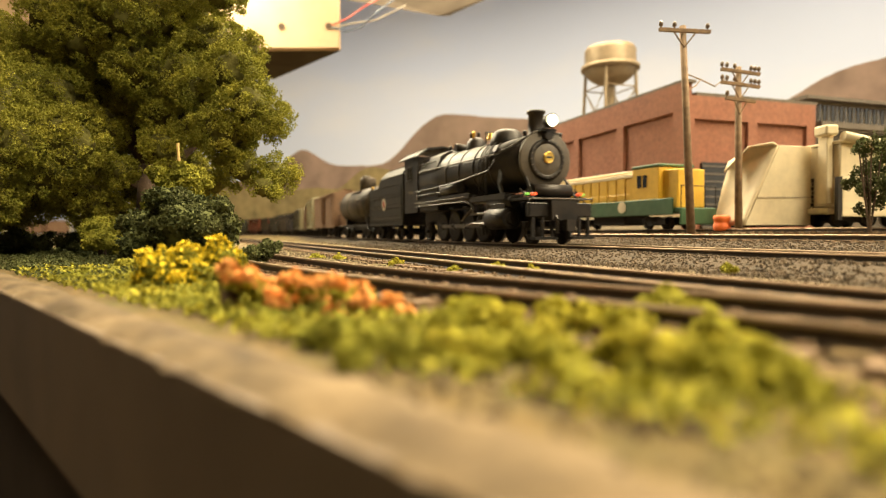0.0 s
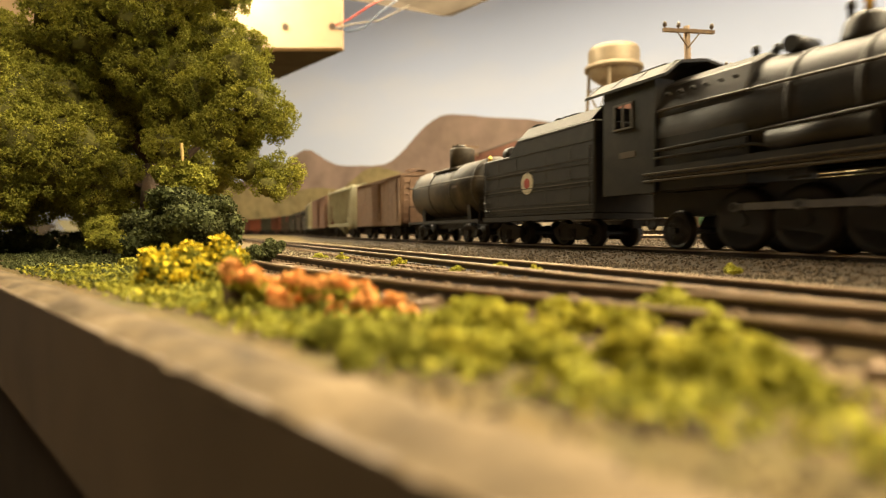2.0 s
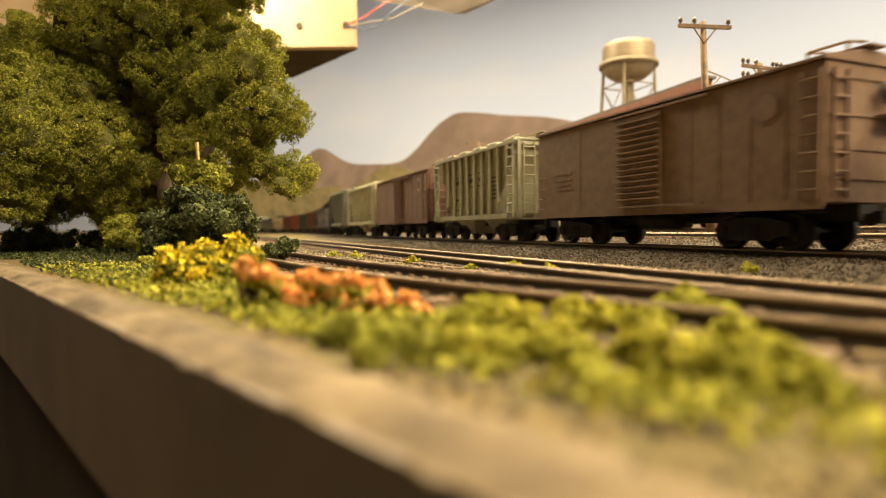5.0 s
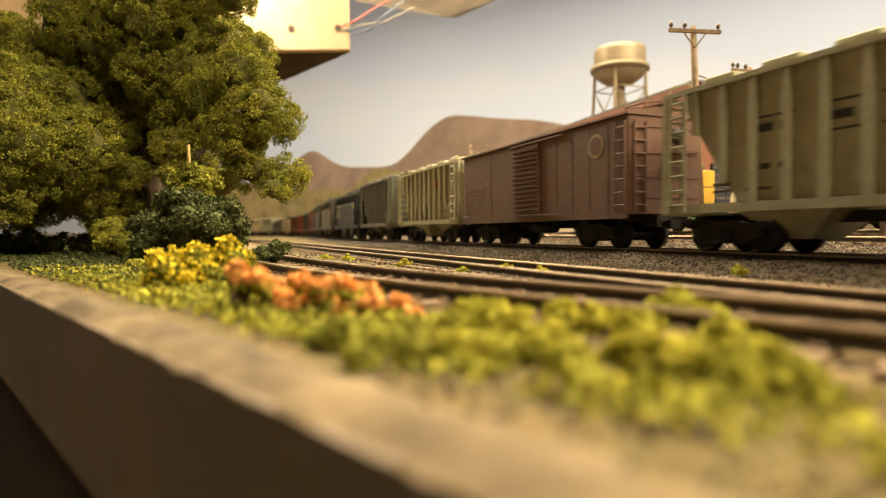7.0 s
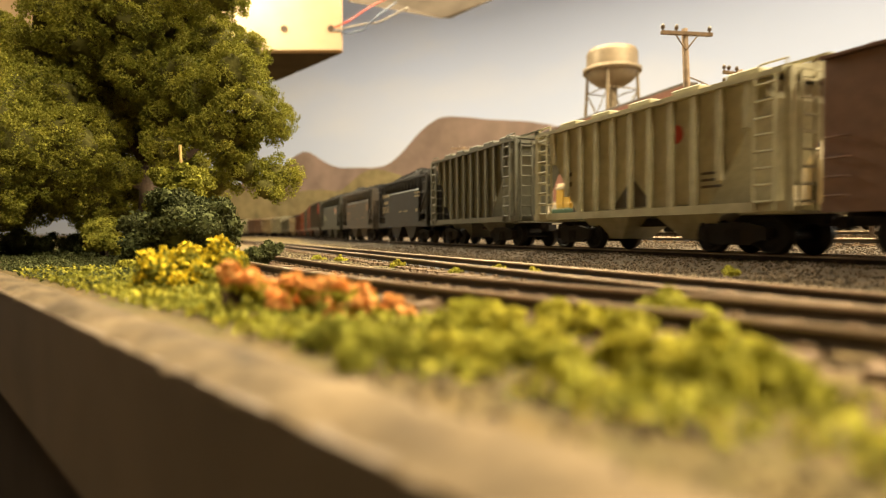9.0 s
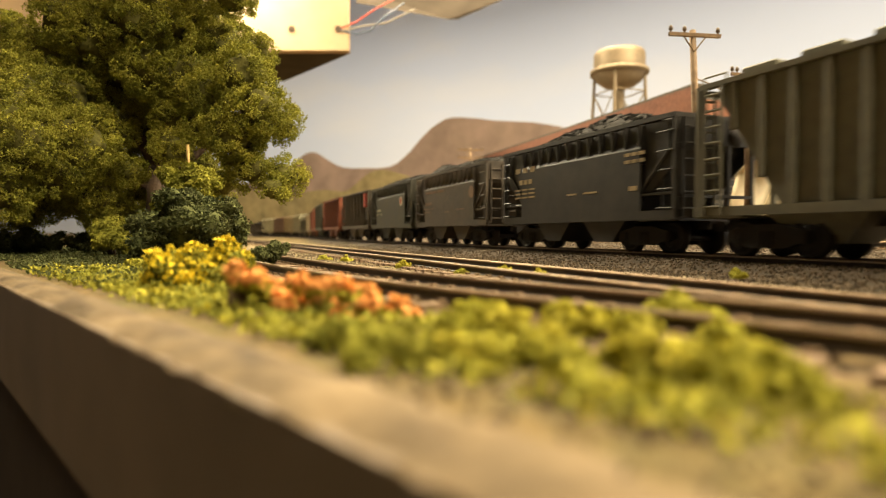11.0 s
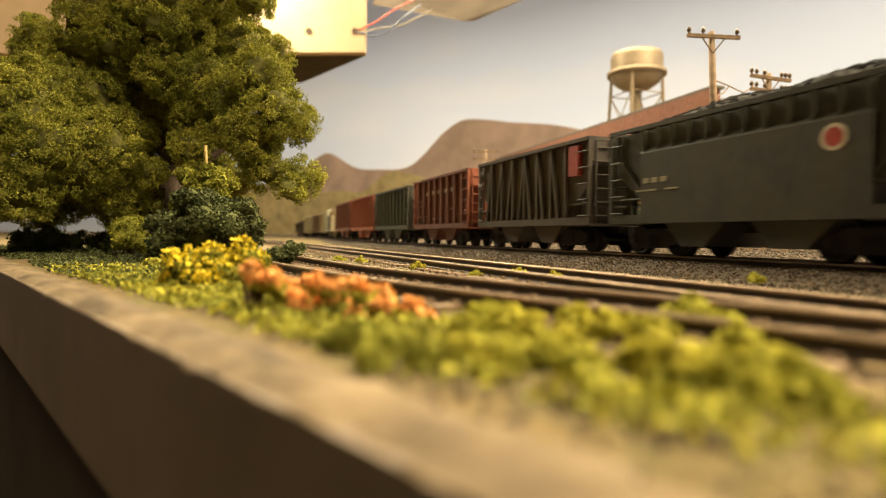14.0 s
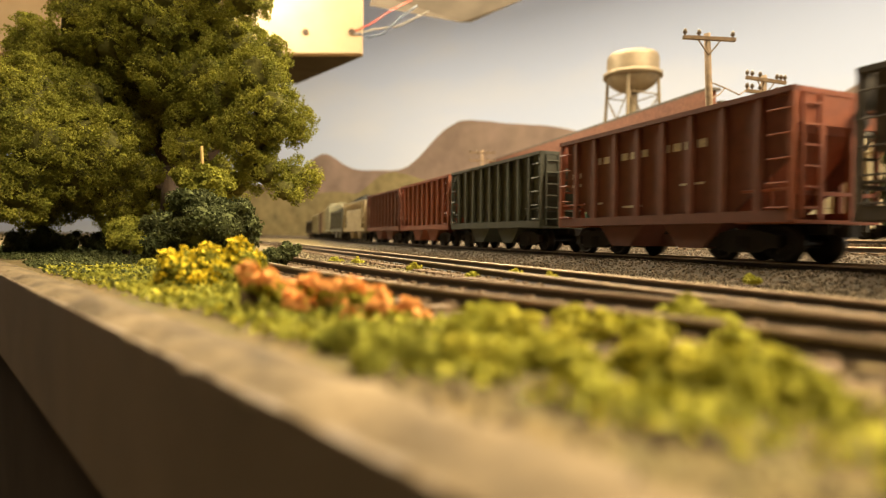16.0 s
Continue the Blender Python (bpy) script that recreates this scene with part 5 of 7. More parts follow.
def boxcar(label, half, material, mark=None, faded=False):
    c = thing("boxcar", label, "boxcar", group="freight train")
    ze, zr = 0.0480, 0.0520
    bm = bmesh.new()
    prism(bm, [(-0.0172, 0.0125), (0.0172, 0.0125), (0.0172, ze), (-0.0172, ze)], "x", -half, half)
    part("body", bm, material, c, bevel=0.0003)
    bm = bmesh.new()
    prism(bm, [(-0.0183, ze + 0.0001), (0.0183, ze + 0.0001), (0.0183, ze + 0.0008), (0.004, zr - 0.0006), (-0.004, zr - 0.0006), (-0.0183, ze + 0.0008)], "x", -half - 0.0006, half + 0.0006)
    part("roof", bm, material, c)
    for i in range(13):
        x = -half + i * 2 * half / 12
        bm = bmesh.new()
        prism(bm, [(-0.0184, ze + 0.0010), (-0.0036, zr - 0.0003), (0.0036, zr - 0.0003), (0.0184, ze + 0.0010), (0.0184, ze + 0.0004), (-0.0184, ze + 0.0004)], "x", x - 0.0004, x + 0.0004)
        part("roof_rib", bm, material, c)
    bm = bmesh.new()
    for y in (-0.0021, 0.0, 0.0021):
        box(bm, -half - 0.002, half + 0.002, y - 0.0010, y + 0.0010, zr + 0.0004, zr + 0.0009)
    for i in range(9):
        x = -half + 0.003 + i * (2 * half - 0.006) / 8
        box(bm, x - 0.0005, x + 0.0005, -0.003, 0.003, zr - 0.0006, zr + 0.0004)
    part("running_board", bm, material, c)
    # side panels: thin rivet strips, sliding door with ribs
    for x in [-half * 0.52] + [0.013 + k * (half - 0.013) / 5 for k in range(1, 5)]:
        bm = bmesh.new()
        box(bm, x - 0.0003, x + 0.0003, -0.01735, -0.0172, 0.0130, ze - 0.001)
        part("panel_seam", bm, material, c)
    bm = bmesh.new()
    box(bm, -half, half, -0.0176, -0.0173, 0.0110, 0.0135)
    part("side_sill", bm, material, c)
    bm = bmesh.new()
    box(bm, -0.0105, 0.0115, -0.0183, -0.0174, 0.0145, ze - 0.0018)
    door = part("sliding_door", bm, material, c, bevel=0.0002)
    for k in range(14):
        z = 0.0160 + k * 0.0021
        bm = bmesh.new()
        prism(bm, [(-0.0183, z), (-0.0196, z + 0.0004), (-0.0196, z + 0.0008), (-0.0183, z + 0.0011)], "x", -0.0098, 0.0108)
        part("rib", bm, material, door)
    for y0, y1, za, zb in ((-0.0192, -0.0184, 0.0136, 0.0144), (-0.0190, -0.0174, ze - 0.0016, ze - 0.0008)):
        bm = bmesh.new()
        box(bm, -0.014, 0.030, y0, y1, za, zb)
        part("door_track", bm, material, c)
    ladder(c, half - 0.0034, -0.0181, 0.0135, ze - 0.002, "x", material)
    ladder(c, half + 0.0008, -0.0125, 0.0135, ze - 0.002, "y", material)
    grabs(c, -half + 0.004, -0.0174, (0.0150, 0.0195, 0.0240, 0.0290), material)
    for z in (0.0185, 0.0260, 0.0345, 0.0440):
        bm = bmesh.new()
        box(bm, half + 0.00005, half + 0.0004, -0.0165, 0.0165, z, z + 0.0006)
        part("end_seam", bm, material, c)
    bm = bmesh.new()
    box(bm, half + 0.0002, half + 0.0050, 0.0010, 0.0110, ze - 0.0135, ze - 0.0128)
    part("brake_step", bm, material, c)
    bm = bmesh.new()
    for x in (half - 0.010, half + 0.0005):
        pipe(bm, [(x, -0.0100, zr - 0.0018), (x, -0.0100, zr + 0.0008), (x, -0.0030, zr + 0.0016)], 0.0004, 5)
    pipe(bm, [(half - 0.010, -0.0100, zr + 0.0008), (half + 0.0005, -0.0100, zr + 0.0008)], 0.0004, 5)
    part("roof_grab", bm, material, c)
    bm = bmesh.new()
    turned(bm, [(0, 0.0004), (0.0004, 0.0032), (0.0008, 0.0032), (0.0010, 0.0004)], (half + 0.0014, 0.004, ze - 0.007), (1, 0, 0), 14)
    part("brake_wheel", bm, M_TRUCK, c)
    underframe(c, half, M_TRUCK)
    if mark == "faded":
        disc(c, half * 0.42 + 0.022, 0.0390, 0.0047, M_BOX, -0.01735, label="faded round emblem")
        disc(c, half * 0.42 + 0.022, 0.0390, 0.0036, material, -0.0175)
    if mark == "disc":
        disc(c, half * 0.42 + 0.022, 0.0390, 0.0047, M_TAN, -0.01735, label="round emblem with a red heart")
        disc(c, half * 0.42 + 0.022, 0.0390, 0.0035, M_HOPRED, -0.0175)
    bars(c, [(-half + 0.020, 0.030, 0.012, 0.0016), (-half + 0.020, 0.027, 0.012, 0.0008), (-half + 0.020, 0.0250, 0.010, 0.0008), (-half + 0.021, 0.0230, 0.012, 0.0007)], M_BOXOLD, -0.01735)
    for x in (-half + 0.024, half - 0.024):
        truck(c, x, moving=True)
    couplers(c, half)
    return c


def covered_hopper(label, half, material, mark="bars", ribs=10, ze=0.0470):
    c = thing("covered_hopper", label, "covered hopper car", group="freight train")
    z0 = 0.0145
    wx = half - 0.027
    # sloped slope-sheets at both ends inside an open frame
    bm = bmesh.new()
    prism(bm, [(-wx, z0), (wx, z0), (half - 0.008, ze - 0.005), (half - 0.008, ze), (-half + 0.008, ze), (-half + 0.008, ze - 0.005)], "y", -0.0159, 0.0159)
    part("body", bm, material, c, bevel=0.0003)
    for i in range(ribs):
        x = -half + 0.013 + i * (2 * half - 0.026) / (ribs - 1)
        foot = 0.0140 + max(0.0, abs(x) - wx) * (ze - 0.0195) / 0.019
        for s in (-1, 1):
            bm = bmesh.new()
            ya, yb = s * 0.0160, s * 0.0176
            prism(bm, [(x - 0.0011, foot), (x + 0.0011, foot), (x + 0.0011, ze), (x - 0.0011, ze)], "y", min(ya, yb), max(ya, yb))
            part("side_post", bm, material, c, bevel=0.0003)
    for s in (-1, 1):
        bm = bmesh.new()
        ya, yb = sorted((s * 0.0155, s * 0.0180))
        box(bm, -half, half, ya, yb, 0.0118, 0.0145)
        box(bm, -half + 0.002, half - 0.002, ya, yb, ze, ze + 0.0014)
        part("side_sill", bm, material, c)
    bm = bmesh.new()
    prism(bm, [(-0.0175, ze + 0.0015), (0.0175, ze + 0.0015), (0.008, ze + 0.0032), (-0.008, ze + 0.0032)], "x", -half + 0.002, half - 0.002)
    part("roof", bm, material, c)
    for i in range(5):
        x = -half + 0.018 + i * (2 * half - 0.036) / 4
        for y in (-0.010, 0.010):
            bm = bmesh.new()
            box(bm, x - 0.0055, x + 0.0055, y - 0.0035, y + 0.0035, ze + 0.0018, ze + 0.0045)
            part("hatch", bm, material, c, bevel=0.0004)
    bm = bmesh.new()
    for y in (-0.0034, 0.0034):
        box(bm, -half - 0.001, half + 0.001, y - 0.0012, y + 0.0012, ze + 0.0052, ze + 0.0057)
    for i in range(7):
        x = -half + 0.004 + i * (2 * half - 0.008) / 6
        box(bm, x - 0.0005, x + 0.0005, -0.0045, 0.0045, ze + 0.0032, ze + 0.0052)
    for s in (-1, 1):
        pipe(bm, [(s * (half - 0.010), -0.0165, ze + 0.0014), (s * (half - 0.010), -0.0165, ze + 0.0036), (s * (half - 0.002), -0.0165, ze + 0.0036), (s * (half - 0.002), -0.0165, ze + 0.0014)], 0.0003)
    part("running_board", bm, material, c)
    for s in (-1, 1):  # end cage: corner posts, ladders, platform
        bm = bmesh.new()
        for y in (-0.0168, 0.0168):
            box(bm, *sorted((s * (half - 0.0016), s * half)), y - 0.0008, y + 0.0008, 0.0118, ze + 0.001)
        box(bm, *sorted((s * (half - 0.0016), s * half)), -0.0165, 0.0165, ze - 0.0012, ze + 0.0004)
        box(bm, *sorted((s * (half - 0.016), s * (half + 0.001))), -0.0165, 0.0165, 0.0112, 0.0120)
        part("end_frame", bm, material, c)
        ladder(c, s * (half - 0.0070), -0.0183, 0.0122, ze, "x", material, 0.0060, 8)
        ladder(c, s * (half + 0.0006), -0.0118, 0.0122, ze, "y", material, 0.0060, 8)
    for x in (-0.020, 0.020) if half < 0.062 else (-0.030, 0.0, 0.030):
        bm = bmesh.new()
        vs = [bm.verts.new(q) for q in ((x - 0.016, -0.0130, 0.0142), (x + 0.016, -0.0130, 0.0142), (x + 0.016, 0.0130, 0.0142), (x - 0.016, 0.0130, 0.0142), (x - 0.005, -0.007, 0.0040), (x + 0.005, -0.007, 0.0040), (x + 0.005, 0.007, 0.0040), (x - 0.005, 0.007, 0.0040))]
        for q in ((3, 2, 1, 0), (4, 5, 6, 7), (0, 1, 5, 4), (1, 2, 6, 5), (2, 3, 7, 6), (3, 0, 4, 7)):
            bm.faces.new([vs[i] for i in q])
        part("discharge_bay", bm, material, c)
    bm = bmesh.new()
    box(bm, -half, half, -0.003, 0.003, 0.0085, 0.0115)
    part("centre_sill", bm, M_TRUCK, c)
    if mark == "bars":
        bars(c, [(-0.022, 0.0375, 0.005, 0.0006), (-0.022, 0.0345, 0.004, 0.0022), (-0.016, 0.0345, 0.003, 0.0022), (-0.016, 0.0375, 0.005, 0.0006), (-0.022, 0.0240, 0.003, 0.0016), (-0.016, 0.0240, 0.004, 0.0016), (-0.002, 0.0380, 0.009, 0.0006), (0.012, 0.0380, 0.009, 0.0006), (-0.002, 0.0345, 0.006, 0.0022), (0.012, 0.0345, 0.006, 0.0022), (-0.002, 0.0310, 0.009, 0.0006), (0.012, 0.0310, 0.009, 0.0006)], M_DARKMARK, -0.0161)
        bars(c, [(half - 0.028, 0.034 - 0.0022 * k, 0.008, 0.0009) for k in range(6)] + [(-half + 0.022, 0.0200, 0.006, 0.0010), (-half + 0.022, 0.0180, 0.006, 0.0008), (-half + 0.034, 0.0180, 0.008, 0.0008)], M_HOPGREY, -0.0161)
    elif mark == "red":
        disc(c, half * 0.33, 0.0375, 0.0030, M_REDMARK, -0.0162, label="small red emblem")
        bars(c, [(-half + 0.022, 0.0300, 0.005, 0.0016), (-half + 0.022, 0.0260, 0.005, 0.0018), (half - 0.026, 0.0240, 0.007, 0.0008), (half - 0.026, 0.0220, 0.007, 0.0008), (half - 0.026, 0.0200, 0.007, 0.0008)], M_HOPGREY, -0.0161)
        for s in (-1, 1):  # dark triangle openings at the foot of the side
            bm = bmesh.new()
            prism(bm, [(s * 0.001, 0.0152), (s * 0.010, 0.0152), (s * 0.001, 0.0245)], "y", -0.01625, -0.0159)
            part("opening", bm, M_HOPGREY, c)
    for x in (-half + 0.021, half - 0.021):
        truck(c, x, moving=True)
    couplers(c, half)
    return c


def coal_heap(c, half, ze, height=0.006, seed=1):
    rng = random.Random(seed)
    bm = bmesh.new()
    n, m = 44, 12
    g = []
    for i in range(n + 1):
        row = []
        for j in range(m + 1):
            x, y = -half + 0.003 + i * (2 * half - 0.006) / n, -0.0160 + j * 0.032 / m
            ex = min(1, (half - abs(x)) / 0.02) * (1 - (abs(y) / 0.0175) ** 2)
            z = ze - 0.0002 + max(0, ex) * height * (0.75 + 0.5 * noise.noise((x * 45 + seed, y * 45, 0))) + rng.uniform(-0.0006, 0.0006)
            row.append(bm.verts.new((x + rng.uniform(-0.0005, 0.0005), y, z)))
        g.append(row)
    for i in range(n):
        for j in range(m):
            bm.faces.new((g[i][j], g[i + 1][j], g[i + 1][j + 1], g[i][j + 1]))
    part("coal_load", bm, M_COAL, c, "heaped black coal load")
    verts, faces = [], []
    for _ in range(900):
        x, y = rng.uniform(-half + 0.004, half - 0.004), rng.uniform(-0.0155, 0.0155)
        ex = min(1, (half - abs(x)) / 0.02) * (1 - (abs(y) / 0.0175) ** 2)
        z = ze - 0.0002 + max(0, ex) * height * (0.75 + 0.5 * noise.noise((x * 45 + seed, y * 45, 0)))
        r = rng.uniform(0.0003, 0.0009)
        k = len(verts)
        verts += [(x + rng.uniform(-r, r), y + rng.uniform(-r, r), z - r * 0.5), (x + r, y, z + rng.uniform(0, r)), (x - r * 0.6, y + r, z + rng.uniform(0, r)), (x - r * 0.6, y - r, z + rng.uniform(0, r)), (x, y, z + r * 1.4)]
        faces += [(k, k + 1, k + 2), (k, k + 2, k + 3), (k, k + 3, k + 1), (k + 4, k + 1, k + 2), (k + 4, k + 2, k + 3), (k + 4, k + 3, k + 1)]
    tagged(raw("coal_lump", verts, faces, M_COAL, c), kind="stuff")


def open_hopper(label, half, material, ze=0.0425, style="ribs", load=True, marks=(), mark_mat=None, end_mat=None, seed=1, nrib=9):
    """An open-top coal hopper. style: ribs (outside posts), offset (smooth side with a lip), braced (diagonal posts)."""
    c = thing("hopper_car", label, "hopper car", group="freight train")
    em = end_mat or material
    z0 = 0.0140
    yy = 0.0174 if style == "offset" else 0.0158
    wall = 0.0008
    sx = half - 0.020
    for s in (-1, 1):
        bm = bmesh.new()
        prof = [(-half + 0.0165, z0), (half - 0.0165, z0), (half - 0.0165, ze - 0.0085), (-half + 0.0165, ze - 0.0085)] if style == "offset" else [(-sx, z0), (sx, z0), (half - 0.003, z0 + 0.014), (half - 0.003, ze), (-half + 0.003, ze), (-half + 0.003, z0 + 0.014)]
        prism(bm, prof, "y", *sorted((s * yy, s * (yy - wall))))
        part("side_sheet", bm, material, c)
        bm = bmesh.new()
        prism(bm, [(s * (sx - 0.004), z0 - 0.001), (s * (half - 0.004), ze - 0.010), (s * (half - 0.004), ze - 0.0005), (s * (half - 0.0052), ze - 0.0005), (s * (half - 0.0052), ze - 0.010), (s * (sx - 0.006), z0 - 0.001)], "y", -yy + wall, yy - wall)
        part("slope_sheet", bm, em, c)
        bm = bmesh.new()
        box(bm, -half, half, *sorted((s * (yy - 0.0004), s * 0.0182)), ze - 0.0003, ze + 0.0012)
        part("top_chord", bm, material, c)
        bm = bmesh.new()
        box(bm, -half, half, *sorted((s * 0.0150, s * 0.0178)), 0.0112, z0 + 0.0004)
        part("side_sill", bm, material, c)
        bm = bmesh.new()  # end frame
        box(bm, *sorted((s * (half - 0.0014), s * half)), -0.0182, 0.0182, ze - 0.0003, ze + 0.0012)
        box(bm, *sorted((s * (half - 0.0010), s * (half - 0.0002))), -0.0178, 0.0178, ze - 0.0085, ze - 0.0003)
        for y in (-0.0172, -0.006, 0.006, 0.0172):
            box(bm, *sorted((s * (half - 0.0014), s * half)), y - 0.0007, y + 0.0007, 0.0115, ze - 0.0003)
        box(bm, *sorted((s * (half - 0.018), s * (half + 0.0008))), -0.0172, 0.0172, 0.0108, 0.0118)
        box(bm, *sorted((s * (half - 0.0014), s * half)), -0.0172, 0.0172, 0.0185, 0.0195)
        part("end_frame", bm, em, c)
        grabs(c, s * (half - 0.0042), -0.0172, [0.0150 + q * (ze - 0.0195) / 4 for q in range(5)], em, 0.0064)
        bm = bmesh.new()
        rod(bm, (s * (half - 0.0085), -0.0150, 0.0120), (s * (half - 0.0085), -0.0150, ze - 0.006), 0.0006, 5)
        rod(bm, (s * (half - 0.0010), -0.0165, 0.0200), (s * (half - 0.0165), -0.0165, 0.0200), 0.0005, 5)
        part("end_brace", bm, em, c)
        ladder(c, s * (half + 0.0006), -0.0118, 0.0122, ze - 0.0005, "y", em, 0.0064, 6)
    if style == "ribs":
        for i in range(nrib):
            x = -half + 0.011 + i * (2 * half - 0.022) / (nrib - 1)
            for s in (-1, 1):
                bm = bmesh.new()
                prism(bm, [(x - 0.0011, 0.0140), (x + 0.0011, 0.0140), (x + 0.0011, ze), (x - 0.0011, ze)], "y", *sorted((s * yy, s * 0.0178)))
                part("side_post", bm, material, c, bevel=0.0003)
    elif style == "braced":
        n = 14
        for i in range(n):
            xa = -half + 0.010 + i * (2 * half - 0.028) / (n - 1)
            lean = (0.0 if i % 2 else 0.0060) * (1 if xa < 0 else -1)
            bm = bmesh.new()
            prism(bm, [(xa - 0.0007, 0.0140), (xa + 0.0007, 0.0140), (xa + lean + 0.0007, ze), (xa + lean - 0.0007, ze)], "y", -0.0178, -yy)
            part("diagonal_post", bm, material, c, bevel=0.0003)
        bm = bmesh.new()
        box(bm, half - 0.0150, half - 0.0080, -0.0180, -yy, ze - 0.0140, ze - 0.0015)
        part("panel", bm, M_REDMARK, c, "red corner panel")
    else:
        for side in (-1, 1):  # sloping band between the bulged side and the top chord, recessed end sheets
            bm = bmesh.new()
            prism(bm, [(side * 0.0174, ze - 0.0085), (side * 0.0160, ze - 0.0062), (side * 0.0157, ze - 0.0003), (side * 0.0148, ze - 0.0003), (side * 0.0148, ze - 0.0085)], "x", -half + 0.0165, half - 0.0165)
            part("shoulder", bm, material, c)
            for e in (-1, 1):
                bm = bmesh.new()
                prism(bm, [(e * (half - 0.0166), z0 + 0.0040), (e * (half - 0.0166), ze - 0.0003), (e * (half - 0.0016), ze - 0.0003), (e * (half - 0.0016), z0 + 0.0165)], "y", *sorted((side * 0.0156, side * 0.0150)))
                part("end_sheet", bm, material, c)
        for i in range(12):  # brackets under the top chord
            x = -half + 0.0175 + i * (2 * half - 0.035) / 11
            bm = bmesh.new()
            prism(bm, [(-0.0181, ze - 0.0003), (-0.0172, ze - 0.0078), (-0.0158, ze - 0.0060), (-0.0158, ze - 0.0003)], "x", x - 0.0004, x + 0.0004)
            part("bracket", bm, material, c)
    for x in (-0.017, 0.017) if half < 0.062 else (-0.030, 0.0, 0.030):
        bm = bmesh.new()
        prism(bm, [(x - 0.015, z0), (x + 0.015, z0), (x + 0.005, 0.0035), (x - 0.005, 0.0035)], "y", -0.0150, 0.0150)
        part("discharge_bay", bm, material, c)
    bm = bmesh.new()
    box(bm, -half, half, -0.003, 0.003, 0.0080, 0.0110)
    part("centre_sill", bm, M_TRUCK, c)
    bm = bmesh.new()
    turned(bm, [(0, 0.0004), (0.0004, 0.0032), (0.0008, 0.0032), (0.0010, 0.0004)], (half + 0.0016, 0.006, ze - 0.006), (1, 0, 0), 14)
    part("brake_wheel", bm, M_TRUCK, c)
    if load:
        coal_heap(c, half - 0.004, ze, 0.0092, seed)
    if marks:
        bars(c, marks, mark_mat or M_WHITE, -yy - 0.0001)
    for x in (-half + 0.019, half - 0.019):
        truck(c, x, moving=True)
    couplers(c, half)
    return c


def tank_car(label, half):
    c = thing("tank_car", label, "tank car", group="freight train")
    r, zc = 0.0165, 0.0316
    bm = bmesh.new()
    L = half - 0.005
    turned(bm, [(-L - 0.0012, 0.003), (-L - 0.0006, r * 0.55), (-L + 0.001, r * 0.88), (-L + 0.0028, r), (L - 0.0028, r), (L - 0.001, r * 0.88), (L + 0.0006, r * 0.55), (L + 0.0012, 0.003)], (0, 0, zc), (1, 0, 0), 44)
    part("tank", bm, M_TANK, c, "glossy dusty black tank")
    for x in (-L + 0.004, -L * 0.33, L * 0.33, L - 0.004):
        bm = bmesh.new()
        turned(bm, [(-0.0004, r + 0.0001), (-0.0004, r + 0.0003), (0.0004, r + 0.0003), (0.0004, r + 0.0001)], (x, 0, zc), (1, 0, 0), 44)
        part("band", bm, M_TANK, c)
    bm = bmesh.new()
    turned(bm, [(0, 0.0080), (0.0118, 0.0080), (0.0130, 0.0072), (0.0136, 0.0045), (0.0136, 0.0046)], (0, 0, zc + r - 0.0022), (0, 0, 1), 28)
    part("dome", bm, M_TANK, c)
    bm = bmesh.new()
    turned(bm, [(0, 0.0036), (0.0012, 0.0036), (0.0018, 0.0026)], (0, -0.001, zc + r + 0.0112), (0, 0, 1), 16)
    for k in range(3):
        rod(bm, (-0.0035 + 0.0035 * k, -0.0045, zc + r + 0.0110), (-0.0035 + 0.0035 * k, -0.0045, zc + r + 0.0130), 0.0007, 6)
    part("dome_fittings", bm, M_TANK, c)
    bm = bmesh.new()  # handrail round the tank
    z = zc + 0.0045
    pipe(bm, [(-L + 0.002, -r - 0.0012, z), (L + 0.002, -r - 0.0012, z), (L + 0.0026, -0.006, z), (L + 0.0026, 0.006, z), (L + 0.002, r + 0.0012, z), (-L + 0.002, r + 0.0012, z)], 0.00035, 6)
    part("handrail", bm, M_TANK, c)
    for x in (-L * 0.8, -L * 0.3, L * 0.3, L * 0.8):
        bm = bmesh.new()
        rod(bm, (x, -r - 0.0012, z), (x, -r + 0.0012, z), 0.0003, 5)
        part("stanchion", bm, M_TANK, c)
    bm = bmesh.new()
    box(bm, -0.018, 0.018, -0.0130, -0.0075, zc + r - 0.0040, zc + r - 0.0034)
    part("dome_platform", bm, M_TANK, c)
    for s in (-1, 1):
        bm = bmesh.new()
        box(bm, -half, half, *sorted((s * 0.0140, s * 0.0165)), 0.0112, 0.0128)
        part("running_board", bm, M_TRUCK, c)
        bm = bmesh.new()
        box(bm, *sorted((s * (half - 0.0016), s * half)), -0.0165, 0.0165, 0.0100, 0.0128)
        part("end_sill", bm, M_TRUCK, c)
        bm = bmesh.new()
        prism(bm, [(-0.012, 0.0125), (0.012, 0.0125), (0.0135, 0.0250), (0.0095, 0.0210), (0, 0.0180), (-0.0095, 0.0210), (-0.0135, 0.0250)], "x", *sorted((s * (L - 0.018), s * (L - 0.013))))
        part("saddle", bm, M_TRUCK, c)
        bm = bmesh.new()
        pipe(bm, [(s * half, -0.016, 0.0128), (s * half, -0.016, 0.0240), (s * half, 0.016, 0.0240), (s * half, 0.016, 0.0128)], 0.0003)
        part("end_rail", bm, M_TRUCK, c)
    bm = bmesh.new()
    box(bm, -half + 0.001, half - 0.001, -0.006, 0.006, 0.0080, 0.0155)
    part("centre_sill", bm, M_TRUCK, c)
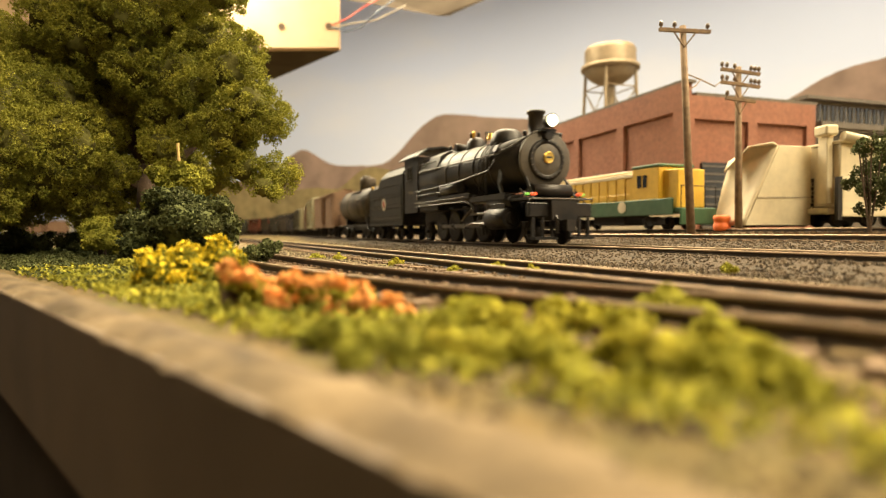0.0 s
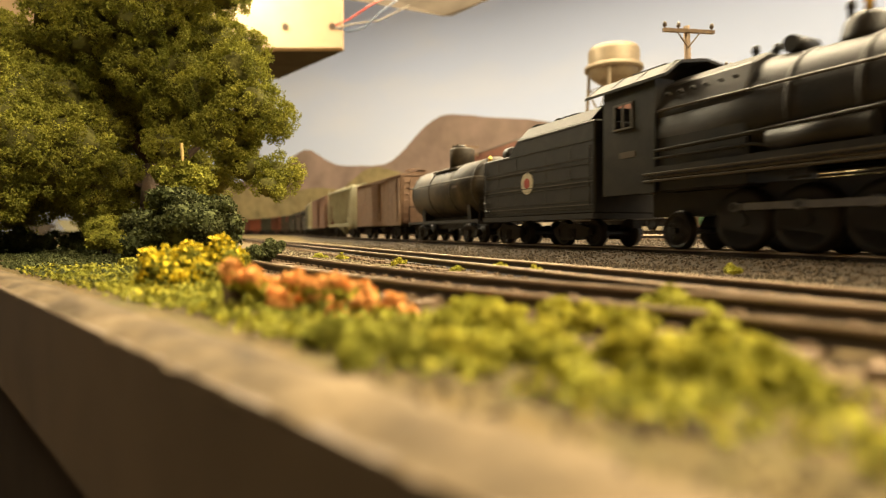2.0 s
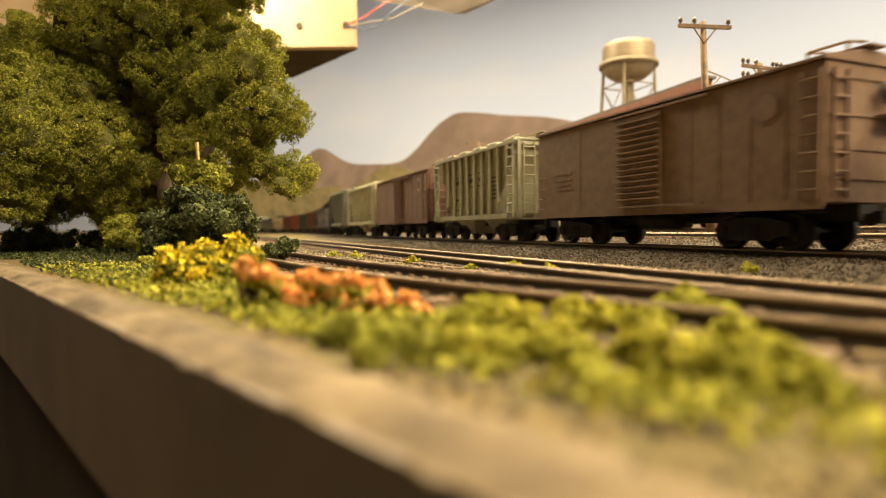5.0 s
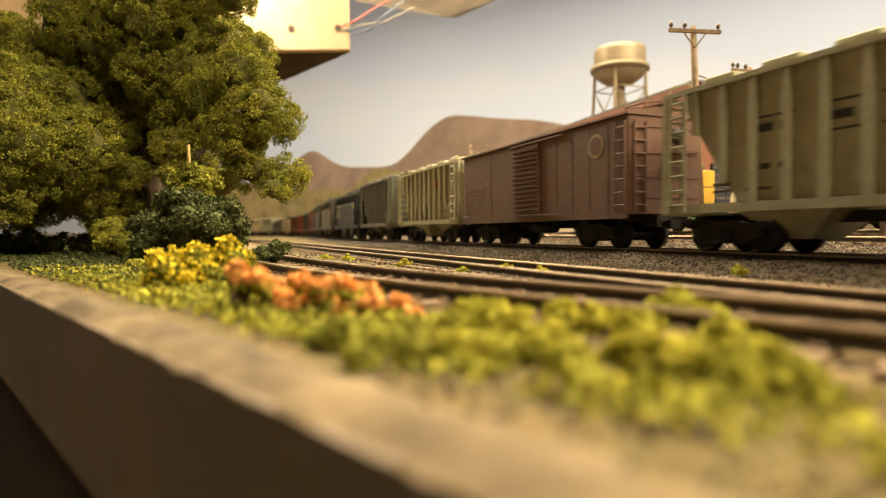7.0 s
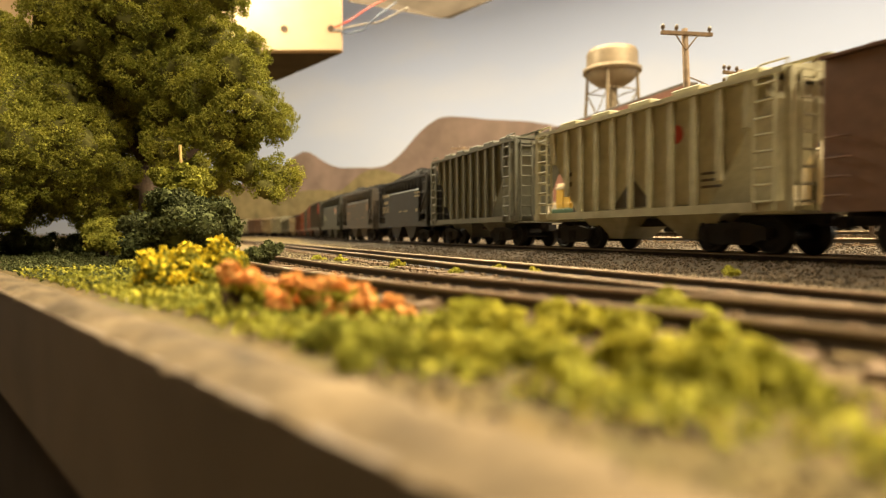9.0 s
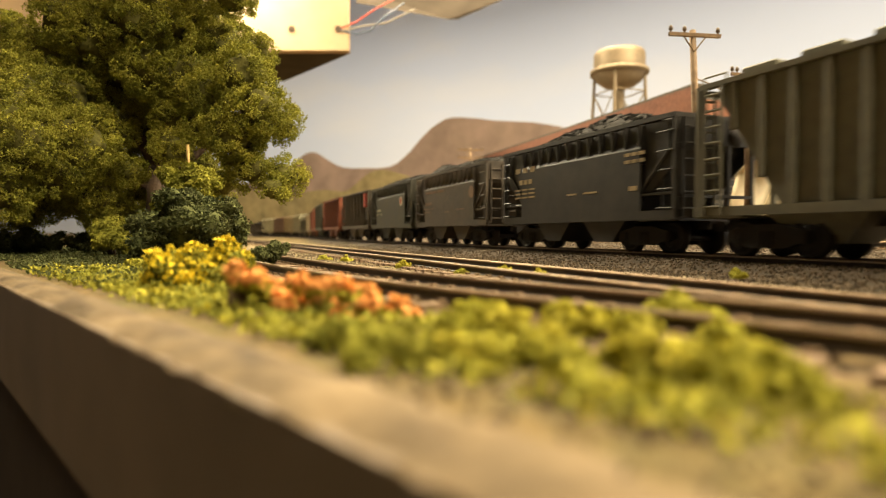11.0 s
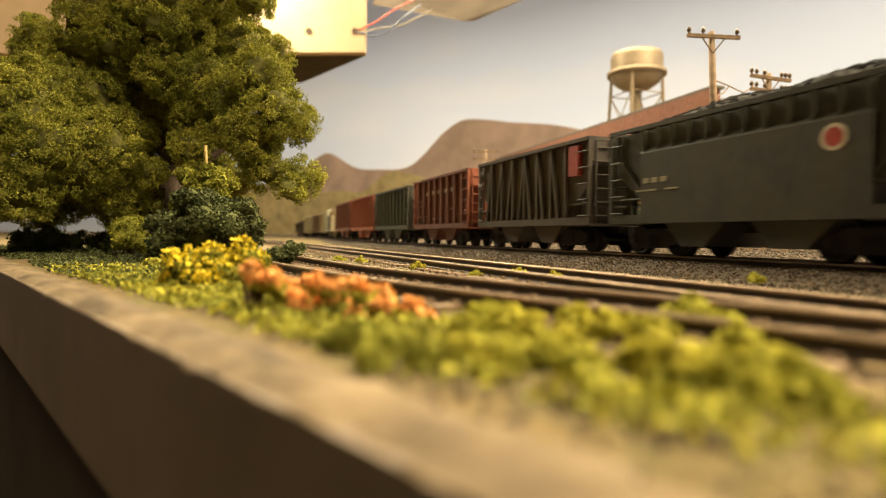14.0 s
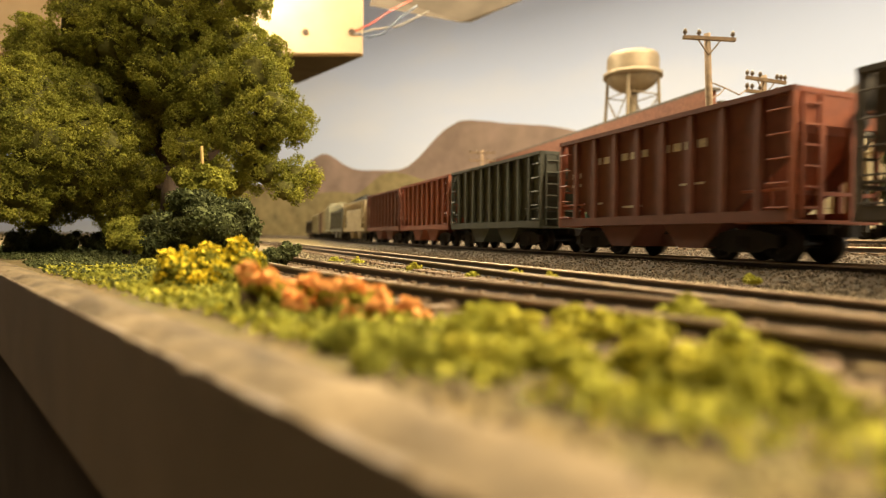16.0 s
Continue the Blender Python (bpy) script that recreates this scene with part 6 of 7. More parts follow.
    bars(c, [(L * 0.45, zc + 0.001, 0.004, 0.0016), (L * 0.52, zc + 0.001, 0.003, 0.0016)], M_HOPGREY, -r - 0.0001)
    bm = bmesh.new()
    box(bm, L + 0.0012, L + 0.0016, -0.008, -0.001, zc + 0.0010, zc + 0.0019)
    box(bm, L + 0.0012, L + 0.0016, -0.008, -0.002, zc - 0.0012, zc - 0.0004)
    part("lettering", bm, M_WHITE, c)
    for x in (-half + 0.019, half - 0.019):
        truck(c, x, moving=True)
    couplers(c, half)
    return c


def tender():
    c = thing("tender", "black steam locomotive tender with round white and red emblem", "tender", group="freight train")
    h = 0.0455
    bm = bmesh.new()
    prism(bm, [(-h, 0.0130), (h, 0.0130), (h, 0.0490), (-0.012, 0.0490), (-0.020, 0.0423), (-h, 0.0423)], "y", -0.0170, 0.0170)
    part("tank", bm, M_TENDER, c, bevel=0.0006)
    bm = bmesh.new()
    prism(bm, [(-0.0165, 0.0491), (0.0165, 0.0491), (0.0112, 0.0545), (-0.0112, 0.0545)], "x", -0.011, h - 0.003)
    part("coal_bunker", bm, M_TENDER, c)
    bm = bmesh.new()
    rng = random.Random(2)
    for _ in range(160):
        x, y = rng.uniform(-0.010, h - 0.005), rng.uniform(-0.010, 0.010)
        r = rng.uniform(0.0008, 0.0018)
        box(bm, x - r, x + r, y - r, y + r, 0.0540, 0.0546 + rng.uniform(0, 0.0025) * (1 - (y / 0.012) ** 2))
    part("coal_load", bm, M_COAL, c, "heaped coal")
    for z in (0.0165, 0.0255, 0.0335):
        bm = bmesh.new()
        box(bm, -h + 0.001, h - 0.001 if z != 0.0335 else 0.004, -0.01725, -0.0170, z - 0.0002, z + 0.0002)
        part("seam", bm, M_SMOKEBOX, c)
    bm = bmesh.new()
    box(bm, -h, h, -0.0176, 0.0176, 0.0110, 0.0131)
    part("frame", bm, M_TENDER, c)
    disc(c, -0.003, 0.0280, 0.0050, M_WHITE, -0.0171, label="round white emblem")
    disc(c, -0.003, 0.0280, 0.0024, M_REDMARK, -0.0172, label="red heart of the emblem")
    for z, x1 in ((0.0150, h), (0.0180, h), (0.0240, h), (0.0270, h), (0.0325, h), (0.0345, h), (0.0412, h), (0.0480, h)):
        bm = bmesh.new()
        x = -h + 0.002 if z < 0.042 else -0.008
        while x < x1 - 0.001:
            box(bm, x - 0.00018, x + 0.00018, -0.01722, -0.0170, z - 0.00018, z + 0.00018)
            x += 0.0013
        tagged(part("rivet_row", bm, M_SMOKEBOX, c), kind="stuff")
    for x in (-0.030, -0.013, 0.012, 0.030):
        bm = bmesh.new()
        for k in range(24):
            z = 0.0145 + k * 0.0011
            box(bm, x - 0.00018, x + 0.00018, -0.01722, -0.0170, z - 0.00018, z + 0.00018)
        tagged(part("rivet_row", bm, M_SMOKEBOX, c), kind="stuff")
    ladder(c, -h - 0.0008, -0.0120, 0.0120, 0.0440, "y", M_BLACK, 0.0060, 7)
    grabs(c, -h + 0.005, -0.0171, (0.0165, 0.0205), M_BLACK, 0.006)
    bm = bmesh.new()
    turned(bm, [(0, 0.0038), (0.006, 0.0038), (0.0064, 0.003)], (-h + 0.003, -0.004, 0.0463), (1, 0, 0), 16)
    part("rear_lamp", bm, M_BLACK, c)
    bm = bmesh.new()
    turned(bm, [(0, 0.0010), (0.0015, 0.0012), (0.003, 0.0006)], (-h + 0.002, -0.0145, 0.0425), (0, 0, 1), 8)
    part("marker_lamp", bm, M_BRASS, c, "brass marker lamp")
    for y in (-0.0178,):
        for x in (-h + 0.002, h - 0.002):
            bm = bmesh.new()
            rod(bm, (x, y, 0.0150), (x, y, 0.0390), 0.00035, 6)
            part("handrail", bm, M_BLACK, c)
    for x in (-0.026, 0.026):
        truck(c, x, moving=True)
    couplers(c, h)
    return c


RODS, MAIN_RODS, CROSSHEADS = [], [], []
DRIVER_R = 0.0092


def locomotive():
    """A steam engine; x = 0 at the smokebox front plus 60 mm, so that it runs from -0.075 (cab) to +0.10 (pilot)."""
    c = thing("steam_locomotive", "black steam locomotive with lit headlamp and brass bell", "steam locomotive", group="freight train")
    zc, r = 0.0403, 0.0134
    f0 = 0.0695
    def P(name, bm, m=M_BLACK, label="", bevel=0.0, parent=None):
        return part(name, bm, m, parent or c, label, bevel)
    bm = bmesh.new()
    turned(bm, [(-0.064, 0.0165), (-0.026, 0.0165), (-0.016, 0.0155), (0.020, 0.0147), (0.038, 0.0140), (0.0385, 0.0136), (f0 - 0.0008, 0.0134)], (0, 0, zc), (1, 0, 0), 48)
    P("boiler", bm)
    bm = bmesh.new()
    turned(bm, [(0, r * 1.06), (0.0010, r * 1.06), (0.0014, r * 1.0), (0.0014, r * 0.78), (0.0022, r * 0.70), (0.0034, r * 0.35), (0.0036, 0.001)], (f0 - 0.0006, 0, zc), (1, 0, 0), 48)
    front = P("smokebox_front", bm, M_SMOKEBOX, "grey graphite smokebox front with bolts")
    for k in range(20):
        a = k * math.pi / 10
        bm = bmesh.new()
        rod(bm, (f0 + 0.0006, math.cos(a) * r * 0.66, zc + math.sin(a) * r * 0.66), (f0 + 0.0026, math.cos(a) * r * 0.66, zc + math.sin(a) * r * 0.66), 0.0004, 6)
        P("bolt", bm, M_SMOKEBOX, parent=front)
    bm = bmesh.new()
    turned(bm, [(0, 0.0028), (0.0008, 0.0028), (0.0010, 0.0022), (0.0008, 0.0021)], (f0 + 0.0028, 0, zc + 0.0008), (1, 0, 0), 20)
    plate = P("number_plate", bm, M_BRASS, "round brass plate", parent=front)
    bm = bmesh.new()
    box(bm, f0 + 0.0037, f0 + 0.0040, -0.0016, 0.0016, zc + 0.0004, zc + 0.0012)
    P("lettering", bm, M_DARKMARK, parent=plate)
    for x, br in ((-0.016, 0.0156), (0.002, 0.0152), (0.020, 0.0148), (0.0385, 0.0140)):
        bm = bmesh.new()
        turned(bm, [(-0.0006, br - 0.0004), (-0.0006, br + 0.0003), (0.0006, br + 0.0003), (0.0006, br - 0.0004)], (x, 0, zc), (1, 0, 0), 48)
        P("boiler_band", bm)
    # stack, domes, bell, headlamp
    bm = bmesh.new()
    turned(bm, [(0, 0.0050), (0.0015, 0.0040), (0.0110, 0.0038), (0.0115, 0.0047), (0.0126, 0.0045), (0.0120, 0.003)], (f0 - 0.0080, 0, zc + r - 0.0012), (0, 0, 1), 24)
    P("smokestack", bm)
    for x, h, w in ((0.0325, 0.0095, 0.0095), (-0.005, 0.0085, 0.0062)):
        bm = bmesh.new()
        turned(bm, [(0, w), (0.002, w * 0.98), (h * 0.7, w * 0.85), (h * 0.92, w * 0.55), (h, 0.001)], (x, 0, zc + (0.0115 if x > 0 else 0.0135)), (0, 0, 1), 28)
        P("sand_dome" if x > 0 else "steam_dome", bm)
    bm = bmesh.new()
    turned(bm, [(0, 0.0026), (0.0008, 0.0022), (0.0026, 0.0016), (0.0036, 0.0012), (0.0040, 0.0004)], (0.0136, 0, zc + 0.0178), (0, 0, 1), 18)
    P("bell", bm, M_BRASS, "polished brass bell")
    bm = bmesh.new()
    for y in (-0.003, 0.003):
        rod(bm, (0.0136, y, zc + 0.0130), (0.0136, y, zc + 0.0218), 0.0004, 5)
    rod(bm, (0.0136, -0.0033, zc + 0.0218), (0.0136, 0.0033, zc + 0.0218), 0.0006, 6)
    P("bell_yoke", bm)
    bm = bmesh.new()
    turned(bm, [(0, 0.0022), (0.0010, 0.0031), (0.0046, 0.0033), (0.0050, 0.0033), (0.0048, 0.0028)], (f0 + 0.0015, 0, zc + r + 0.0045), (1, 0, 0), 24)
    lamp = P("headlamp", bm)
    bm = bmesh.new()
    turned(bm, [(0, 0.0029), (0.0006, 0.0026), (0.0008, 0.001)], (f0 + 0.0063, 0, zc + r + 0.0045), (1, 0, 0), 24)
    P("lens", bm, M_LENS, "lit yellow-white headlamp lens", parent=lamp)
    bm = bmesh.new()
    box(bm, f0 - 0.004, f0 + 0.0035, -0.0042, 0.0042, zc + r - 0.0002, zc + r + 0.0010)
    for s in (-1, 1):
        rod(bm, (f0 + 0.003, s * 0.002, zc + r), (f0 + 0.003, s * 0.002, zc + r + 0.003), 0.0004, 5)
    turned(bm, [(0, 0.0022), (0.0050, 0.0022)], (f0 - 0.0010, 0, zc + r - 0.0022), (1, 0, 0), 16)
    P("headlamp_bracket", bm)
    for s in (-1, 1):
        bm = bmesh.new()
        pipe(bm, [(-0.060, s * 0.0172, zc + 0.0052), (0.020, s * 0.0152, zc + 0.0052), (0.044, s * 0.0136, zc + 0.0052), (0.060, s * 0.0126, zc + 0.0075), (f0 + 0.001, s * 0.0070, zc + 0.0128), (f0 + 0.001, 0, zc + 0.0142)], 0.0004, 6)
        P("handrail", bm, M_SMOKEBOX)
        for k in range(6):
            bm = bmesh.new()
            rod(bm, (-0.050 + k * 0.018, s * 0.0115, zc + 0.0052), (-0.050 + k * 0.018, s * (0.0170 - 0.0006 * k), zc + 0.0052), 0.0004, 5)
            P("handrail_post", bm)
        bm = bmesh.new()
        box(bm, -0.066, 0.020, *sorted((s * 0.0125, s * 0.0168)), 0.0262, 0.0270)
        box(bm, 0.020, 0.060, *sorted((s * 0.0110, s * 0.0165)), 0.0235, 0.0243)
        P("running_board", bm)
        bm = bmesh.new()
        for z, y in ((0.0252, 0.0172), (0.0240, 0.0166), (0.0228, 0.0170)):
            pipe(bm, [(-0.066, s * y, z), (0.014, s * y, z), (0.020, s * (y - 0.001), z - 0.002), (0.024, s * (y - 0.001), z - 0.006)], 0.00045, 6)
        P("piping", bm, M_SMOKEBOX)
        bm = bmesh.new()
        rod(bm, (-0.020, s * 0.0148, 0.0310), (0.006, s * 0.0148, 0.0310), 0.0036, 14)
        P("air_tank", bm)
        # cylinder block with valve chest
        bm = bmesh.new()
        rod(bm, (0.042, s * 0.0140, 0.0125), (0.062, s * 0.0140, 0.0125), 0.0056, 20)
        rod(bm, (0.041, s * 0.0140, 0.0125), (0.063, s * 0.0140, 0.0125), 0.0034, 14)
        rod(bm, (0.040, s * 0.0136, 0.0205), (0.064, s * 0.0136, 0.0205), 0.0032, 16)
        box(bm, 0.044, 0.060, *sorted((s * 0.008, s * 0.0168)), 0.0130, 0.0200)
        P("cylinder", bm, M_BLACK, "black cylinder and valve chest", 0.0003)
        bm = bmesh.new()
        rod(bm, (0.018, s * 0.0150, 0.0155), (0.044, s * 0.0150, 0.0155), 0.0007, 6)
        rod(bm, (0.018, s * 0.0150, 0.0100), (0.044, s * 0.0150, 0.0100), 0.0007, 6)
        P("crosshead_guide", bm, M_STEEL)
        bm = bmesh.new()
        pipe(bm, [(0.046, s * 0.0100, zc + 0.004), (0.050, s * 0.0142, 0.0300), (0.054, s * 0.0146, 0.0240)], 0.0012, 8)
        P("steam_pipe", bm)
        bm = bmesh.new()
        pipe(bm, [(0.062, s * 0.0100, zc + 0.001), (0.0800, s * 0.0120, 0.0190)], 0.0007, 6)
        P("smokebox_brace", bm)
        # side rods: one rigid piece that circles with the crank pins
        bm = bmesh.new()
        box(bm, -0.0345, 0.0260, *sorted((s * 0.0128, s * 0.0136)), -0.0010, 0.0010)
        for k in range(4):
            rod(bm, (-0.0330 + k * 0.0192, s * 0.0122, 0), (-0.0330 + k * 0.0192, s * 0.0140, 0), 0.0015, 10)
        o = P("side_rod", bm, M_STEEL)
        RODS.append((o, s))
        for k in range(4):
            bm = bmesh.new()
            box(bm, -0.0330 + k * 0.0192 - 0.0030, -0.0330 + k * 0.0192 + 0.0030, *sorted((s * 0.0126, s * 0.0130)), 0.0198, 0.0206)
            P("brake_hanger", bm)
        disc2 = bmesh.new()
        rod(disc2, (0.0770, s * 0.0152, 0.0232), (0.0795, s * 0.0152, 0.0232), 0.0007, 10)
        P("marker_lamp", disc2, M_MARKGREEN, "green marker lamp")
        bm = bmesh.new()
        rod(bm, (0.0780, s * 0.0125, 0.0232), (0.0810, s * 0.0125, 0.0232), 0.0008, 10)
        P("marker_lamp", bm, M_MARKRED, "red marker lamp")
    bm = bmesh.new()  # frame, pilot deck, beam and pilot
    box(bm, -0.072, 0.086, -0.0070, 0.0070, 0.0110, 0.0200)
    P("frame", bm)
    bm = bmesh.new()
    box(bm, 0.060, 0.0810, -0.0160, 0.0160, 0.0205, 0.0217)
    P("pilot_deck", bm)
    bm = bmesh.new()
    rod(bm, (0.0745, -0.0105, 0.0250), (0.0745, 0.0105, 0.0250), 0.0032, 18)
    P("air_reservoir", bm)
    bm = bmesh.new()
    box(bm, 0.0800, 0.0830, -0.0172, 0.0172, 0.0125, 0.0190)
    P("pilot_beam", bm, M_BLACK, "black pilot beam", 0.0004)
    for y0, y1 in ((-0.0160, -0.0040), (0.0040, 0.0160)):
        bm = bmesh.new()
        box(bm, 0.0815, 0.0865, y0, y1, 0.0022, 0.0034)
        board = P("footboard", bm)
        for y in (y0 + 0.001, (y0 + y1) / 2, y1 - 0.001):
            bm = bmesh.new()
            box(bm, 0.0820, 0.0835, y - 0.0006, y + 0.0006, 0.0034, 0.0125)
            P("hanger", bm, parent=board)
    bm = bmesh.new()
    box(bm, 0.0815, 0.0895, -0.0012, 0.0012, 0.0080, 0.0100)
    box(bm, 0.0875, 0.0910, -0.0022, 0.0026, 0.0060, 0.0112)
    pipe(bm, [(0.0835, -0.004, 0.0150), (0.0875, -0.005, 0.0110), (0.0870, -0.005, 0.0050)], 0.0008, 6)
    P("coupler", bm)
    bm = bmesh.new()
    pipe(bm, [(0.0831, -0.0170, 0.0200), (0.0840, -0.0165, 0.0208), (0.0840, 0.0165, 0.0208), (0.0831, 0.0170, 0.0200)], 0.0004, 6)
    P("uncoupling_lever", bm, M_SMOKEBOX)
    # firebox and cab
    bm = bmesh.new()
    prism(bm, [(-0.0158, 0.0190), (0.0158, 0.0190), (0.0162, 0.0460), (0.0130, 0.0540), (0.0070, 0.0572), (-0.0070, 0.0572), (-0.0130, 0.0540), (-0.0162, 0.0460)], "x", -0.061, -0.0275)
    P("firebox", bm, bevel=0.0006)
    cab = bmesh.new()
    t = 0.0008
    for s in (-1, 1):
        ya, yb = sorted((s * 0.0170, s * (0.0170 - t)))
        box(cab, -0.0870, -0.0610, ya, yb, 0.0190, 0.0425)
        box(cab, -0.0870, -0.0610, ya, yb, 0.0510, 0.0568)
        for x0, x1 in ((-0.0870, -0.0805), (-0.0720, -0.0610)):
            box(cab, x0, x1, ya, yb, 0.0425, 0.0510)
    box(cab, -0.0618, -0.0610, -0.0162, 0.0162, 0.0190, 0.0568)
    P("cab", cab)
    # black block added inside the cab so the window looks dark, not see-through
    bm = bmesh.new()
    box(bm, -0.0845, -0.0620, -0.0020, 0.0150, 0.0200, 0.0565)
    P("cab_window_blocker", bm)
    bm = bmesh.new()
    prism(bm, [(-0.0184, 0.0560), (-0.0184, 0.0570), (-0.0120, 0.0618), (0, 0.0636), (0.0120, 0.0618), (0.0184, 0.0570), (0.0184, 0.0560), (0.0120, 0.0608), (0, 0.0626), (-0.0120, 0.0608)], "x", -0.0960, -0.0550)
    P("cab_roof", bm)
    bm = bmesh.new()
    box(bm, -0.085, -0.068, -0.0055, 0.0055, 0.0630, 0.0648)
    P("roof_hatch", bm)
    bm = bmesh.new()
    for x in (-0.0807, -0.0763, -0.0718):
        box(bm, x - 0.0004, x + 0.0004, -0.0174, -0.0168, 0.0425, 0.0510)
    box(bm, -0.0812, -0.0713, -0.0178, -0.0168, 0.0420, 0.0426)
    box(bm, -0.0812, -0.0713, -0.0174, -0.0168, 0.0508, 0.0514)
    P("window_frame", bm, M_SMOKEBOX)
    bars(c, [(-0.074, 0.0330, 0.008, 0.0022)], M_HOPGREY, -0.01705)
    for k in range(4):
        bm = bmesh.new()
        x = -0.0945 + k * 0.0125
        prism(bm, [(-0.0186, 0.0571), (-0.0120, 0.0622), (0, 0.0641), (0.0120, 0.0622), (0.0186, 0.0571), (0.0120, 0.0617), (0, 0.0635), (-0.0120, 0.0617)], "x", x - 0.0004, x + 0.0004)
        P("roof_rib", bm)
    bm = bmesh.new()
    turned(bm, [(0, r * 0.74), (0.0010, r * 0.72), (0.0010, r * 0.56), (0, r * 0.54)], (f0 + 0.0012, 0, zc), (1, 0, 0), 40)
    P("door_ring", bm, parent=front)
    bm = bmesh.new()
    rod(bm, (-0.022, -0.006, zc + 0.0178), (-0.022, 0.004, zc + 0.0178), 0.0024, 14)
    P("generator", bm)
    for x, y in ((-0.0035, -0.0025), (-0.0060, 0.0020), (-0.0085, -0.0015), (-0.030, 0.0), (-0.034, -0.004), (-0.034, 0.004)):
        bm = bmesh.new()
        turned(bm, [(0, 0.0008), (0.0030, 0.0008), (0.0034, 0.0012), (0.0050, 0.0010), (0.0054, 0.0003)], (x, y, zc + (0.0200 if x > -0.02 else 0.0155)), (0, 0, 1), 10)
        P("safety_valve", bm, M_BRASS if x == -0.0035 else M_BLACK)
    for s in (-1, 1):
        bm = bmesh.new()
        box(bm, -0.066, 0.020, *sorted((s * 0.0169, s * 0.0174)), 0.0244, 0.0274)
        box(bm, 0.0202, 0.060, *sorted((s * 0.0166, s * 0.0170)), 0.0218, 0.0248)
        P("board_skirt", bm)
        for x in (0.0285, 0.0325, 0.0365):
            bm = bmesh.new()
            arc = [(x, s * 0.0152 * math.sin(q), zc + 0.0152 * math.cos(q)) for q in (0.45, 0.7, 0.95, 1.2, 1.45, 1.7)]
            pipe(bm, arc + [(x - 0.002, s * 0.0140, 0.0290), (x - 0.004, s * 0.0125, 0.0190), (x - 0.004, s * 0.0105, 0.0040)], 0.00042, 5)
            P("sand_pipe", bm)
        bm = bmesh.new()
        pipe(bm, [(-0.060, s * 0.0178, 0.0325), (-0.030, s * 0.0176, 0.0330), (0.010, s * 0.0168, 0.0345), (0.040, s * 0.0152, 0.0375), (0.046, s * 0.0120, 0.0460)], 0.0006, 6)
        pipe(bm, [(-0.060, s * 0.0176, 0.0300), (-0.024, s * 0.0174, 0.0300), (-0.018, s * 0.0172, 0.0285)], 0.0005, 6)
        P("feed_pipe", bm)
        bm = bmesh.new()
        turned(bm, [(0, 0.0016), (0.0030, 0.0016), (0.0034, 0.0024), (0.0044, 0.0020)], (0.046, s * 0.0105, zc + 0.0060), (0, s * 0.9, 0.4), 12)
        P("check_valve", bm)
        for k in range(6):
            bm = bmesh.new()
            rod(bm, (-0.056 + k * 0.005, s * 0.0155, 0.0500), (-0.056 + k * 0.005, s * 0.0170, 0.0507), 0.0006, 6)
            P("washout_plug", bm)
        bm = bmesh.new()  # hanger of the valve gear, its radius rod and combination lever
        box(bm, 0.0200, 0.0235, *sorted((s * 0.0140, s * 0.0156)), 0.0150, 0.0262)
        rod(bm, (0.0215, s * 0.0152, 0.0212), (0.0420, s * 0.0152, 0.0212), 0.0006, 6)
        rod(bm, (0.0400, s * 0.0158, 0.0222), (0.0385, s * 0.0158, 0.0105), 0.0006, 6)
        rod(bm, (0.0215, s * 0.0160, 0.0185), (0.0080, s * 0.0160, 0.0120), 0.0006, 6)
        P("valve_gear", bm, M_STEEL)
        bm = bmesh.new()
        turned(bm, [(0, 0.0009), (0.0022, 0.0012), (0.0026, 0.0006)], (f0 - 0.0020, s * 0.0100, zc + 0.0112), (0, 0, 1), 10)
        P("classification_lamp", bm)
        bm = bmesh.new()
        for y in (0.0118, 0.0152):
            rod(bm, (0.0805, s * y, 0.0190), (0.0720, s * y, 0.0262), 0.0004, 5)
        for q in (0.25, 0.5, 0.75):
            rod(bm, (0.0805 - 0.0085 * q, s * 0.0118, 0.0190 + 0.0072 * q), (0.0805 - 0.0085 * q, s * 0.0152, 0.0190 + 0.0072 * q), 0.0004, 5)
        P("front_step", bm)
        # main rod from the third crank pin to the crosshead
        bm = bmesh.new()
        box(bm, 0.0, 0.0340, *sorted((s * 0.0142, s * 0.0150)), -0.0008, 0.0008)
        for x in (0.0, 0.0340):
            rod(bm, (x, s * 0.0140, 0), (x, s * 0.0152, 0), 0.0015, 10)
        MAIN_RODS.append(P("main_rod", bm, M_STEEL))
        bm = bmesh.new()
        box(bm, -0.0022, 0.0022, *sorted((s * 0.0136, s * 0.0158)), -0.0030, 0.0030)
        rod(bm, (0.0022, s * 0.0145, 0), (0.0120, s * 0.0145, 0), 0.0006, 8)
        CROSSHEADS.append(P("crosshead", bm, M_STEEL))
    # running gear: leading axle, four driven axles, trailing axle
    for x, rr in ((0.072, 0.0055), (-0.058, 0.0062)):
        wheelset(c, x, rr, True)
